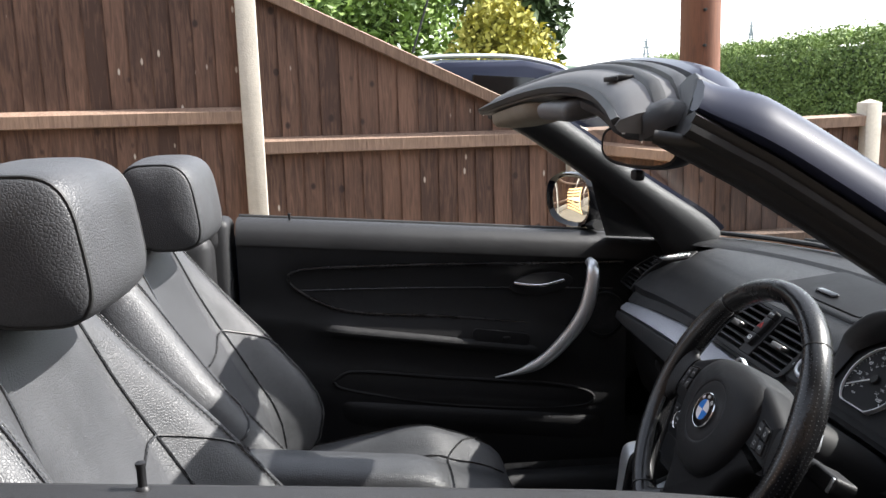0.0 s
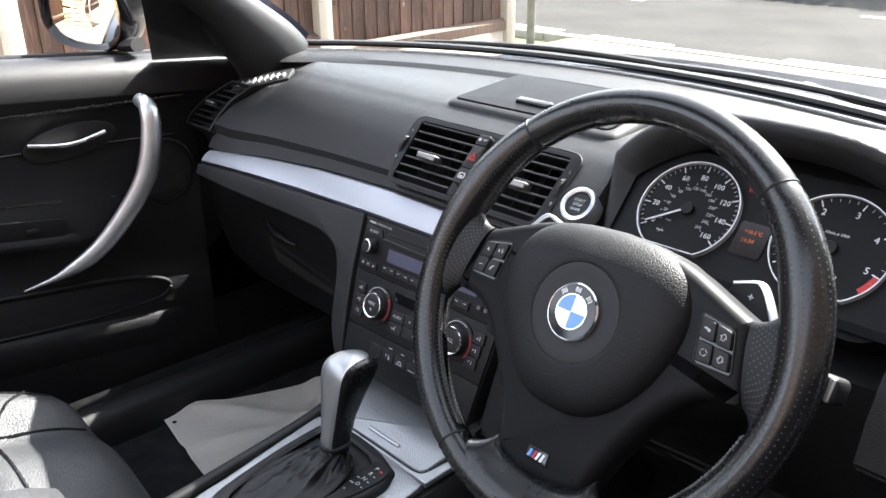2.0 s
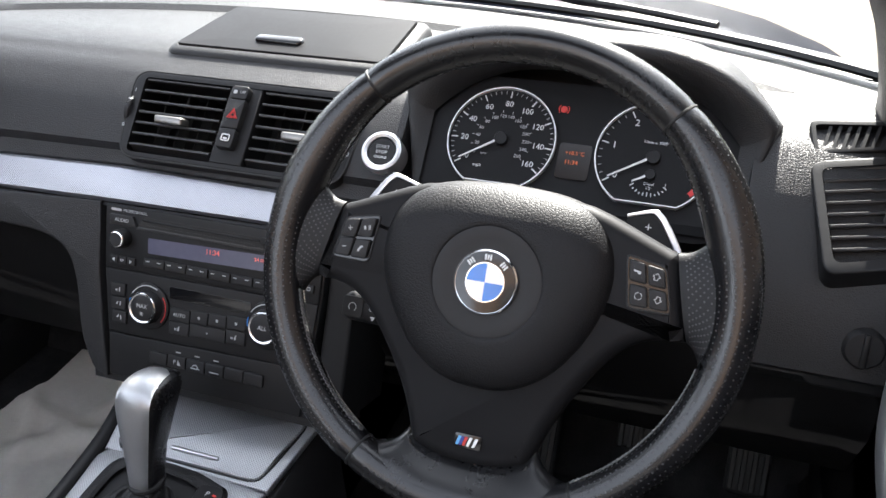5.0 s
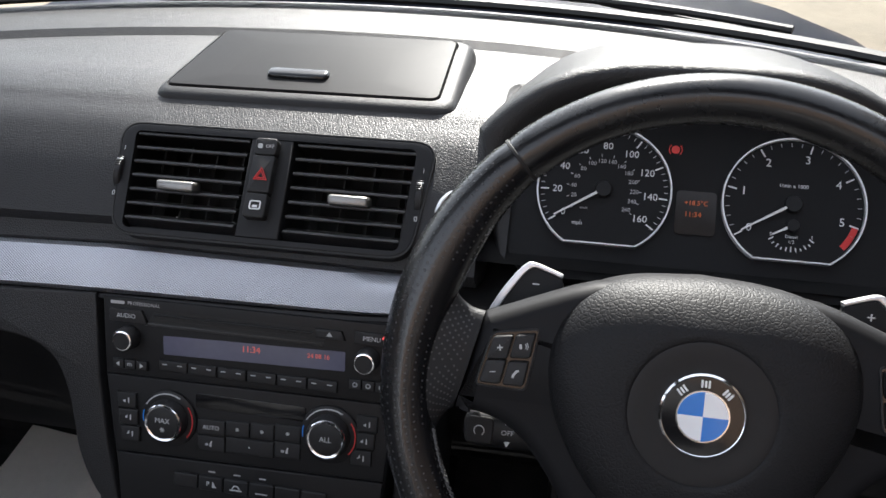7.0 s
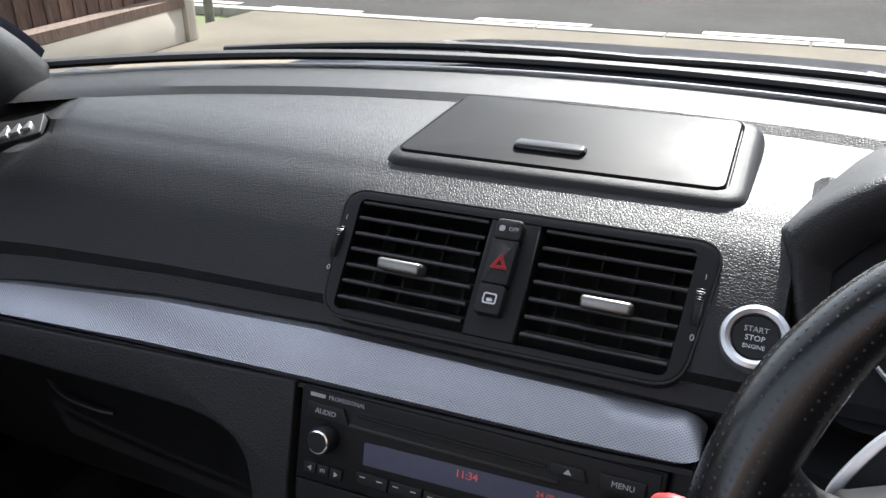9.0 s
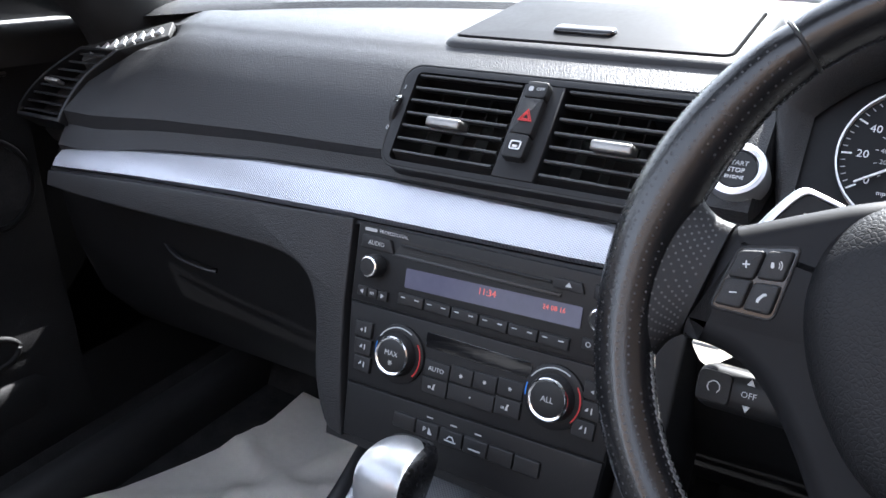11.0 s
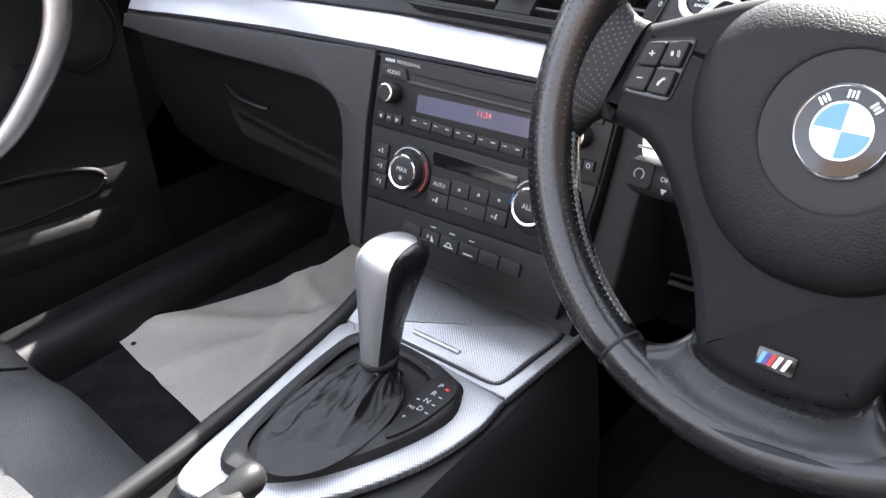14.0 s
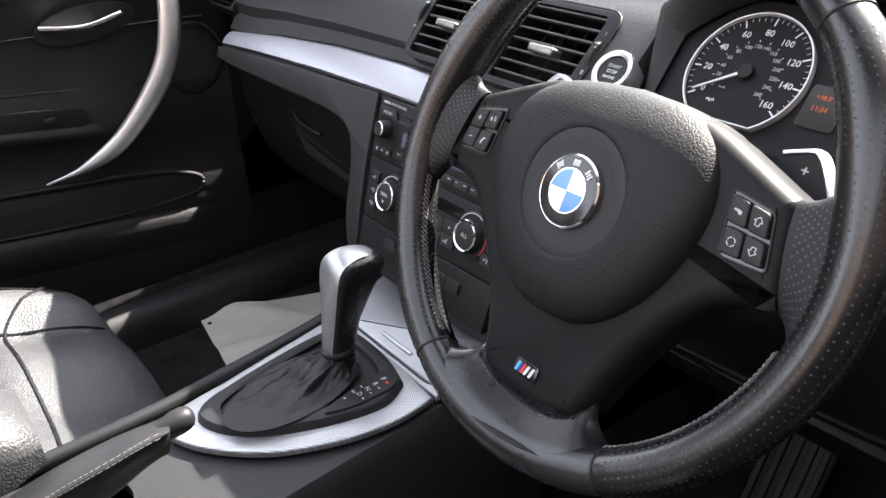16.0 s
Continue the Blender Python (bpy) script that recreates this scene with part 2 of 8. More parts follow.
M_TAB = mat("dark_satin_silver", (0.24, 0.235, 0.225), 0.40, 0.9, vary=0.08, vary_scale=40)
M_CHROME = mat("chrome", (0.82, 0.83, 0.85), 0.14, 1.0, vary=0.03, vary_scale=40)
M_RING = mat("bright_ring", (0.80, 0.81, 0.82), 0.35, 0.3, vary=0.03, vary_scale=40)
M_WHITE = mat("white_print", (0.72, 0.73, 0.74), 0.5)
M_MARK = mat("pale_button_print", (0.46, 0.47, 0.48), 0.5)
M_GREYPRINT = mat("grey_print", (0.42, 0.42, 0.43), 0.5)
M_RED = mat("red_print", (0.55, 0.03, 0.03), 0.45)
M_BLUE = mat("blue_enamel", (0.03, 0.20, 0.62), 0.18, coat=0.5)
M_SKYBLUE = mat("light_blue_enamel", (0.10, 0.36, 0.70), 0.25)
M_NAVY = mat("navy_enamel", (0.02, 0.03, 0.22), 0.25)
M_WHITEENAMEL = mat("white_enamel", (0.80, 0.81, 0.83), 0.2, coat=0.5)
M_DIAL = mat("dial_face", (0.009, 0.009, 0.010), 0.55, vary=0.1, vary_scale=40, spec=0.18)
M_LCD = mat("display_glass", (0.095, 0.096, 0.140), 0.12, vary=0.1, vary_scale=12)
M_LCDDARK = mat("dark_display", (0.016, 0.011, 0.009), 0.2, vary=0.1, vary_scale=12)
M_REDGLOW = glow("red_lamp", (0.42, 0.025, 0.02), 0.05)
M_ORANGE = glow("orange_segments", (0.60, 0.12, 0.03), 0.03)
M_REDDIM = glow("red_segments", (0.70, 0.12, 0.10), 0.045)
M_PAINT = mat("dark_blue_paint", (0.012, 0.015, 0.030), 0.5, 0.0, vary=0.08, vary_scale=6, spec=0.1, coat=0.22, coat_rough=0.06)
M_GREYSEAL = mat("grey_header_plastic", (0.085, 0.083, 0.083), 0.6, vary=0.12, vary_scale=10, bump=0.2, bump_scale=900)
M_FABRIC = mat("beige_grey_lining", (0.22, 0.19, 0.15), 0.9, vary=0.1, vary_scale=30, bump=0.4, bump_scale=900)
M_RUBBER = mat("black_rubber", (0.008, 0.008, 0.008), 0.62, vary=0.15, vary_scale=20)
M_GLASS = pane("windscreen_glass", (0.76, 0.768, 0.76))
M_CLEAR = pane("clear_cover", (0.93, 0.93, 0.93), 0.6)
M_MIRROR = mat("mirror_silver", (0.86, 0.88, 0.88), 0.01, 1.0)
M_PAPER = mat("paper_mat", (0.86, 0.82, 0.76), 0.9, vary=0.07, vary_scale=6, bump=0.15, bump_scale=60)
M_FENCE = wood("brown_stained_boards", (0.056, 0.029, 0.020), (0.205, 0.114, 0.077), 1.0, 0.30, True)
M_RAIL = wood("weathered_rail", (0.080, 0.050, 0.036), (0.27, 0.18, 0.13), 1.3)
M_POLEWOOD = wood("creosoted_pole", (0.045, 0.018, 0.010), (0.16, 0.06, 0.03), 0.8)
M_CONCRETE = mat("pale_concrete", (0.50, 0.46, 0.395), 0.9, vary=0.16, vary_scale=4, bump=0.8, bump_scale=120, spec=0.2)
M_ASPHALT = mat("worn_asphalt", (0.055, 0.053, 0.050), 0.95, vary=0.25, vary_scale=1.3, bump=0.8, bump_scale=90, spec=0.08)
M_PAVE = mat("sandy_concrete", (0.15, 0.13, 0.10), 0.92, vary=0.22, vary_scale=1.6, bump=0.6, bump_scale=70, spec=0.2)
M_ROADPAINT = mat("worn_white_road_paint", (0.62, 0.60, 0.54), 0.8, vary=0.2, vary_scale=12)
M_RENDERED = mat("brown_rendered_wall", (0.17, 0.12, 0.09), 0.9, vary=0.2, vary_scale=1.2, bump=0.5, bump_scale=60)
M_KERB = mat("kerb_stone", (0.36, 0.34, 0.29), 0.9, vary=0.15, vary_scale=8, bump=0.4, bump_scale=140)
M_SOIL = mat("field_ground", (0.11, 0.13, 0.05), 0.95, vary=0.3, vary_scale=0.6, bump=0.5, bump_scale=20)
# ---- building helpers ----
def part(name, bm, material, parent=None, label="", smooth=38.0, doubles=0.0):
    """Link a bmesh as one mesh object, under a thing or a part."""
    if doubles:
        bmesh.ops.remove_doubles(bm, verts=bm.verts, dist=doubles)
    bmesh.ops.recalc_face_normals(bm, faces=bm.faces)
    me = bpy.data.meshes.new(name)
    bm.to_mesh(me)
    bm.free()
    me.materials.append(material)
    if smooth:
        me.shade_smooth()
        me.set_sharp_from_angle(angle=radians(smooth))
    ob = new(name, me)
    if parent is not None:
        ob.parent = parent
        ob.matrix_parent_inverse = parent.matrix_world.inverted() if parent.parent is None else Matrix()
    if label:
        ob["label"] = label
    return ob


def thing(name, label, category, at=(0, 0, 0), group="", kind=""):
    ob = new(name)
    ob.matrix_world = Matrix.Translation(at)
    ob.empty_display_size = 0.05
    return tagged(ob, label, category, group, kind)


def axes(o, deg):
    """A frame on a face that leans: x to the driver's right, y up the face, z out of it. deg: lean forward from upright."""
    a = radians(deg)
    m = Matrix(((0, math.sin(a), -math.cos(a), o[0]), (-1, 0, 0, o[1]), (0, math.cos(a), math.sin(a), o[2]), (0, 0, 0, 1)))
    return m


def offset(poly, d):
    """The polygon (anticlockwise) drawn in by d."""
    n, out = len(poly), []
    for i in range(n):
        p, a, b = Vector(poly[i]), Vector(poly[i - 1]), Vector(poly[(i + 1) % n])
        e1, e2 = (p - a).normalized(), (b - p).normalized()
        nrm = Vector((-e1.y - e2.y, e1.x + e2.x))
        ln = nrm.length or 1
        k = min(2.0, 2.0 / max(ln * ln / 2, 0.4)) / 2 * ln if ln > 0.3 else 1
        out.append(tuple(p + nrm / ln * d * max(1.0, min(1.6, k))))
    return out


def rrect(w, h, r, n=4, cx=0.0, cy=0.0):
    r = min(r, w / 2 - 1e-5, h / 2 - 1e-5)
    pts = []
    for qx, qy, a0 in ((1, -1, -90), (1, 1, 0), (-1, 1, 90), (-1, -1, 180)):
        for i in range(n + 1):
            a = radians(a0 + 90 * i / n)
            pts.append((cx + qx * (w / 2 - r) + r * math.cos(a), cy + qy * (h / 2 - r) + r * math.sin(a)))
    return pts


def circle(r, n=32, cx=0.0, cy=0.0, a0=0.0):
    return [(cx + r * math.cos(radians(a0) + 2 * math.pi * i / n), cy + r * math.sin(radians(a0) + 2 * math.pi * i / n)) for i in range(n)]


def area2(poly):
    return sum(poly[i - 1][0] * poly[i][1] - poly[i][0] * poly[i - 1][1] for i in range(len(poly)))


def prism(bm, poly, z0, z1, m=Matrix(), bevel=0.0, hole=None):
    """A slab with the outline poly from z0 to z1, its upper rim bevelled; hole: an outline of as many points cut through it."""
    if area2(poly) < 0:
        poly = poly[::-1]
    rings = [[(x, y, z0) for x, y in poly]]
    if bevel:
        for k in (0, 0.35, 0.7, 1):
            a = k * math.pi / 2
            rings.append([(x, y, z1 - bevel + bevel * math.sin(a)) for x, y in offset(poly, bevel * (1 - math.cos(a)))])
    else:
        rings.append([(x, y, z1) for x, y in poly])
    if hole:
        if area2(hole) < 0:
            hole = hole[::-1]
        rings.append([(x, y, z1) for x, y in hole])
        rings.append([(x, y, z0) for x, y in hole])
    vs = [[bm.verts.new(m @ Vector(p)) for p in ring] for ring in rings]
    n = len(poly)
    for a, b in zip(vs, vs[1:]):
        for i in range(n):
            bm.faces.new((a[i - 1], a[i], b[i], b[i - 1]))
    if hole:
        for i in range(n):
            bm.faces.new((vs[-1][i - 1], vs[-1][i], vs[0][i], vs[0][i - 1]))
    else:
        bm.faces.new(vs[0][::-1])
        bm.faces.new(vs[-1])
    return bm


def slab(poly, z0, z1, m=Matrix(), bevel=0.0, hole=None):
    return prism(bmesh.new(), poly, z0, z1, m, bevel, hole)


def lathe(bm, prof, n=32, m=Matrix()):
    """Turn a profile of (radius, height) round the local z axis; closed at the ends."""
    rings = []
    for r, z in prof:
        rings.append([bm.verts.new(m @ Vector((max(r, 1e-5) * math.cos(2 * math.pi * i / n), max(r, 1e-5) * math.sin(2 * math.pi * i / n), z))) for i in range(n)])
    for a, b in zip(rings, rings[1:]):
        for i in range(n):
            bm.faces.new((a[i - 1], a[i], b[i], b[i - 1]))
    bm.faces.new(rings[0][::-1])
    bm.faces.new(rings[-1])
    return bm


def loft(bm, rows, closed=False, cap=False):
    """A skin over rows of points; closed: each row is a loop; cap: close the first and last loops."""
    vs = [[bm.verts.new(Vector(p)) for p in row] for row in rows]
    n = len(rows[0])
    for a, b in zip(vs, vs[1:]):
        for i in range(0 if closed else 1, n):
            bm.faces.new((a[i - 1], a[i], b[i], b[i - 1]))
    if cap:
        bm.faces.new(vs[0][::-1])
        bm.faces.new(vs[-1])
    return bm


def spline(pts, k=6):
    """A smooth line through the points, of any dimension."""
    P = [np.array(p, float) for p in pts]
    P = [2 * P[0] - P[1]] + P + [2 * P[-1] - P[-2]]
    out = []
    for i in range(1, len(P) - 2):
        a, b, c, d = P[i - 1:i + 3]
        for j in range(k):
            t = j / k
            out.append(tuple(0.5 * (2 * b + (c - a) * t + (2 * a - 5 * b + 4 * c - d) * t * t + (3 * b - a - 3 * c + d) * t ** 3)))
    out.append(tuple(P[-2]))
    return out


def tube(bm, pts, rad, n=10, flat=1.0, ref=(0, 0, 1), cap=True):
    """A tube along pts; rad: one radius or one for each point; flat: thickness along ref over width."""
    rows = []
    for i, p in enumerate(pts):
        p = Vector(p)
        d = (Vector(pts[min(i + 1, len(pts) - 1)]) - Vector(pts[max(i - 1, 0)])).normalized()
        s = d.cross(Vector(ref)).normalized()
        u = s.cross(d)
        r = rad[i] if isinstance(rad, (list, tuple)) else rad
        rows.append([p + s * (r * math.cos(2 * math.pi * j / n)) + u * (r * flat * math.sin(2 * math.pi * j / n)) for j in range(n)])
    return loft(bm, rows, True, cap)


def block(bm, c, s, m=Matrix()):
    """A plain box of size s about c."""
    v = [bm.verts.new(m @ Vector((c[0] + s[0] * x / 2, c[1] + s[1] * y / 2, c[2] + s[2] * z / 2))) for x in (-1, 1) for y in (-1, 1) for z in (-1, 1)]
    for f in ((0, 1, 3, 2), (4, 6, 7, 5), (0, 4, 5, 1), (2, 3, 7, 6), (0, 2, 6, 4), (1, 5, 7, 3)):
        bm.faces.new([v[i] for i in f])
    return bm


def rbox(c, s, r, m=Matrix(), seg=3):
    bm = block(bmesh.new(), c, s, m)
    bmesh.ops.bevel(bm, geom=bm.edges[:], offset=r, segments=seg, affect="EDGES", profile=0.5)
    return bm


def letters(text, size, m, material, parent, name="lettering", align="CENTER", depth=0.0001):
    """Raised lettering in the built-in font, on the face whose frame is m."""
    cu = bpy.data.curves.new(name, "FONT")
    cu.body, cu.size, cu.align_x, cu.align_y, cu.extrude, cu.resolution_u = text, size, align, "CENTER", depth, 2
    tmp = bpy.data.objects.new(name, cu)
    me = bpy.data.meshes.new_from_object(tmp)
    bpy.data.objects.remove(tmp)
    me.transform(m)
    me.materials.clear()
    me.materials.append(material)
    ob = new(name, me)
    ob.parent = parent
    ob.matrix_parent_inverse = parent.matrix_world.inverted() if parent.parent is None else Matrix()
    return ob


def at(m, x, y, z=0.0, spin=0.0):
    return m @ Matrix.Translation((x, y, z)) @ Matrix.Rotation(radians(spin), 4, "Z")


def lerp_table(tab, v):
    """Straight-line reading of a table of (key, values...)."""
    if v <= tab[0][0]:
        return tab[0][1:]
    for a, b in zip(tab, tab[1:]):
        if v <= b[0]:
            t = (v - a[0]) / (b[0] - a[0])
            return tuple(p + (q - p) * t for p, q in zip(a[1:], b[1:]))
    return tab[-1][1:]


def smoothstep(a, b, v):
    t = min(1.0, max(0.0, (v - a) / (b - a)))
    return t * t * (3 - 2 * t)
# ---- outside: ground, road, fence, hedge, far things ----
GZ = -0.08
bm = bmesh.new()
loft(bm, [[(x, y, GZ - 0.06 - (0.4 if abs(x) > 300 or abs(y) > 300 else 0)) for y in (-900, -300, -40, 0, 40, 300, 900)] for x in (-900, -300, -20, 0, 13, 40, 300, 900)])
ground = tagged(part("ground", bm, M_SOIL), "dull green and brown open ground", "ground", kind="structure")
bm = bmesh.new()
block(bm, (-1.9, -0.6, GZ - 0.05), (15.4, 9.6, 0.10))
drive = tagged(part("pavement", bm, M_PAVE), "sandy worn concrete driveway and footway", "pavement", kind="structure")
bm = bmesh.new()
block(bm, (8.95, 0, GZ - 0.055), (6.4, 120, 0.08))
road = tagged(part("road", bm, M_ASPHALT), "grey sunlit asphalt road", "road", kind="structure")
for x0, y0, ln in ((8.6, 6.3, 1.6), (8.85, 2.2, 1.6), (8.3, 10.5, 1.6), (9.1, -2.0, 1.6)):
    bm = bmesh.new()
    block(bm, (x0, y0, GZ - 0.0125), (0.10, ln, 0.005))
    part("road_marking", bm, M_ROADPAINT, road, "worn white centre dash")
for x0, y0, ln in ((5.98, 5.1, 1.0), (5.92, 3.78, 0.85), (5.95, 1.9, 0.9), (5.95, 0.2, 0.9)):
    bm = bmesh.new()
    block(bm, (x0, y0, GZ - 0.0125), (0.10, ln, 0.005))
    part("road_marking", bm, M_ROADPAINT, road, "worn white edge dash")
# dropped kerb stones
kerb = thing("kerb", "pale low kerb stones along the driveway mouth", "kerb", (5.7, 0, GZ), kind="structure")
for i in range(16):
    y = -4.2 + i * 0.92
    part("kerb_stone", rbox((5.70, y, GZ - 0.035), (0.12, 0.905, 0.09), 0.008, seg=2), M_KERB, kerb)

# plain walls added to block sky light behind the car and along its other side
bm = bmesh.new()
block(bm, (-7.6, -1.6, GZ + 2.6), (0.25, 7.0, 5.2))
tagged(part("added_wall_rear", bm, M_RENDERED), "plain brown wall added behind the drive to block sky light", "wall", kind="structure")
bm = bmesh.new()
block(bm, (-1.9, -3.7, GZ + 2.6), (11.4, 0.22, 5.2))
tagged(part("added_wall_side", bm, M_RENDERED), "plain brown wall added along the drive to block sky light", "wall", kind="structure")

# fence line: it runs beside the car and a little away from it
FA, FB = 3.45, 0.10
fdir = Vector((1, FB, 0)).normalized()
fnrm = Vector((fdir.y, -fdir.x, 0))


def on_fence(x, z, out=0.0):
    return Vector((x, FA + FB * x, z)) + fnrm * out


def fence_frame(x, z, out=0.0):
    p = on_fence(x, z, out)
    return Matrix(((fdir.x, fnrm.x, 0, p.x), (fdir.y, fnrm.y, 0, p.y), (0, 0, 1, p.z), (0, 0, 0, 1)))


post_x = (-8.22, -6.42, -4.62, -2.82, -1.02, 0.765, 2.61, 4.45)
post_h = (2.35, 2.35, 2.35, 2.35, 2.35, 0.99, 1.08, 1.06)
for x, h in zip(post_x, post_h):
    f = fence_frame(x, GZ)
    bm = rbox((0, 0, (h - GZ) / 2), (0.105, 0.10, h - GZ), 0.008, f, 2)
    if h < 2:
        pk = [bm.verts.new(f @ Vector(p)) for p in ((-0.045, -0.04, h - GZ - 0.002), (0.045, -0.04, h - GZ - 0.002), (0.045, 0.04, h - GZ - 0.002), (-0.045, 0.04, h - GZ - 0.002), (0, 0, h - GZ + 0.02))]
        for i in range(4):
            bm.faces.new((pk[i], pk[(i + 1) % 4], pk[4]))
    tagged(part("fence_post", bm, M_CONCRETE), "pale rough concrete fence post", "fence post", "fence posts")
rng = random.Random(4)


def fence_panel(x0, x1, top0, top1, rails, bottom, gravel=True, cap=True):
    """One bay of feather-edge boards between two posts, its top running from top0 to top1."""
    base = on_fence((x0 + x1) / 2, GZ)
    th = thing("fence", "brown weathered close-board fence panel with rails" if top0 == top1 else "brown close-board fence panel with a sloping top", "fence", base, "fence panels")
    a, b = x0 + 0.055, x1 - 0.055
    n = round((b - a) / 0.105)
    w = (b - a) / n
    for i in range(n):
        xc = a + (i + 0.5) * w
        tp = top0 + (top1 - top0) * (xc - x0) / (x1 - x0) - 0.03 + rng.uniform(-0.006, 0.006)
        t2 = top0 + (top1 - top0) * (xc + w / 2 - x0) / (x1 - x0) - 0.03
        t1 = 2 * tp - t2
        f = fence_frame(xc, 0, -0.012 + rng.uniform(-0.002, 0.002))
        bm = bmesh.new()
        lean = rng.uniform(-0.004, 0.004)
        v = []
        for xx, yy, t in ((-w / 2 - 0.008, 0.008, t1), (w / 2, -0.001, t2), (w / 2, -0.012, t2), (-w / 2 - 0.008, -0.005, t1)):
            v.append((bm.verts.new(f @ Vector((xx, yy, bottom))), bm.verts.new(f @ Vector((xx + lean, yy, t)))))
        for k in range(4):
            bm.faces.new((v[k][0], v[(k + 1) % 4][0], v[(k + 1) % 4][1], v[k][1]))
        bm.faces.new([q[1] for q in v])
        bm.faces.new([q[0] for q in v][::-1])
        bd = part("board", bm, M_FENCE, th, smooth=0)
    for z in rails:
        f0, f1 = on_fence(a - 0.02, z, 0.018), on_fence(b + 0.02, z - 0.01, 0.018)
        bm = bmesh.new()
        rows = []
        for p in (f0, f1):
            rows.append([p + fnrm * q + Vector((0, 0, r)) for q, r in ((-0.02, -0.045), (0.022, -0.04), (0.022, 0.022), (-0.02, 0.045))])
        loft(bm, rows, True, True)
        part("rail", bm, M_RAIL, th, "weathered arris rail", smooth=0)
    if cap:
        bm = bmesh.new()
        rows = []
        for x, t in ((a - 0.02, top0), (b + 0.02, top1)):
            p = on_fence(x, t, 0.012)
            rows.append([p + fnrm * q + Vector((0, 0, r)) for q, r in ((-0.045, -0.06), (0.03, -0.06), (0.035, 0.0), (-0.045, 0.014))])
        loft(bm, rows, True, True)
        part("capping", bm, M_RAIL, th, "sloping weathered capping board" if top0 != top1 else "", smooth=0)
    if gravel:
        f = fence_frame((x0 + x1) / 2, GZ, 0.0)
        part("gravel_board", rbox((0, 0, 0.11), (b - a, 0.045, 0.24), 0.005, f, 2), M_CONCRETE, th, "pale concrete gravel board")


fence_panel(post_x[0], post_x[1], 2.25, 2.25, (1.13, 0.35, 1.95), 0.14)
fence_panel(post_x[1], post_x[2], 2.25, 2.25, (1.13, 0.35, 1.95), 0.14)
fence_panel(post_x[2], post_x[3], 2.25, 2.25, (1.13, 0.35, 1.95), 0.14)
fence_panel(post_x[3], post_x[4], 2.25, 2.25, (1.13, 0.35, 1.95), 0.14)
fence_panel(post_x[4], post_x[5], 1.80, 0.985, (0.955, 0.33), 0.14)
fence_panel(post_x[5], post_x[6], 0.975, 1.0, (0.30,), 0.16)
fence_panel(post_x[6], post_x[7], 1.0, 0.985, (0.20,), 0.16)
# ---- the car: body, floor, windscreen ----
YC = -0.020          # the car's middle plane
body = thing("convertible_car", "dark blue convertible car body, roof folded away", "car", (0, 0, GZ))
# floor pan, sills and tunnel
bm = bmesh.new()
loft(bm, [[(x, y, z) for y, z in ((-0.66, 0.30), (-0.62, 0.215), (-0.3, 0.20), (-0.13, 0.205), (-0.11, 0.30), (0.07, 0.30), (0.09, 0.205), (0.3, 0.20), (0.60, 0.215), (0.64, 0.30))] for x in (-1.0, -0.5, 0.0, 0.47)] + [[(0.645, y, 0.52) for y in (-0.66, -0.62, -0.3, -0.13, -0.11, 0.07, 0.09, 0.3, 0.6, 0.64)]])
bmesh.ops.solidify(bm, geom=bm.faces[:], thickness=-0.02)
part("floor", bm, M_CARPET, body, "black carpeted floor")
for s in (1, -1):
    part("sill", rbox((-0.25, YC + s * 0.665, 0.22), (1.6, 0.10, 0.13), 0.03), M_SOFT, body, "black plastic door sill")
# kick panels ahead of the doors
for s in (1, -1):
    bm = bmesh.new()
    y = YC + s * 0.655
    rows = [[(x, y + s * d, z) for z, d in ((0.22, 0.0), (0.4, 0.012), (0.6, 0.012), (0.76, 0.0))] for x in (0.2, 0.3, 0.45, 0.62)]
    loft(bm, rows)
    bmesh.ops.solidify(bm, geom=bm.faces[:], thickness=0.02)
    part("kick_panel", bm, M_DARK, body)
# bulkhead
bm = bmesh.new()
block(bm, (0.66, YC, 0.51), (0.04, 1.36, 0.54))
part("bulkhead", bm, M_DARK, body)


def screen_base(y):
    d = abs(y - YC)
    return Vector((0.548 - 0.10 * (d / 0.56) ** 2 - 0.03 * (d / 0.56) ** 4, y, 0.862 - 0.010 * (d / 0.56) ** 2))


def header_rear(y):
    d = (y - YC) / 0.52
    return Vector((-0.165 + 0.055 * (1 - d * d), y, 1.149 + 0.040 * (1 - d * d)))


# bonnet and scuttle
bm = bmesh.new()
rows = []
for y in np.linspace(YC - 0.8, YC + 0.8, 17):
    d = abs(y - YC) / 0.8
    b = screen_base(max(-0.62, min(0.58, y)))
    sag = 0.016 * d ** 2 + 0.20 * d ** 4
    rows.append([(b.x + 0.02, y, b.z - 0.045 - sag), (b.x + 0.10, y, b.z - 0.040 - sag), (b.x + 0.115, y, b.z - 0.026 - sag)] + [(x, y, z - sag) for x, z in ((0.70, 0.836), (0.80, 0.828), (0.92, 0.812), (1.1, 0.775), (1.35, 0.712), (1.6, 0.635), (1.75, 0.56), (1.80, 0.45))])
loft(bm, rows)
bmesh.ops.solidify(bm, geom=bm.faces[:], thickness=0.02)
part("bonnet", bm, M_PAINT, body, "dark glossy bonnet")
# flanks outside the doors, front and rear
def belt_out(x):
    return lerp_table([(-1.7, 0.90), (0.3, 0.82), (0.6, 0.715), (0.9, 0.69), (1.35, 0.60), (1.7, 0.47), (1.9, 0.42)], x)[0]


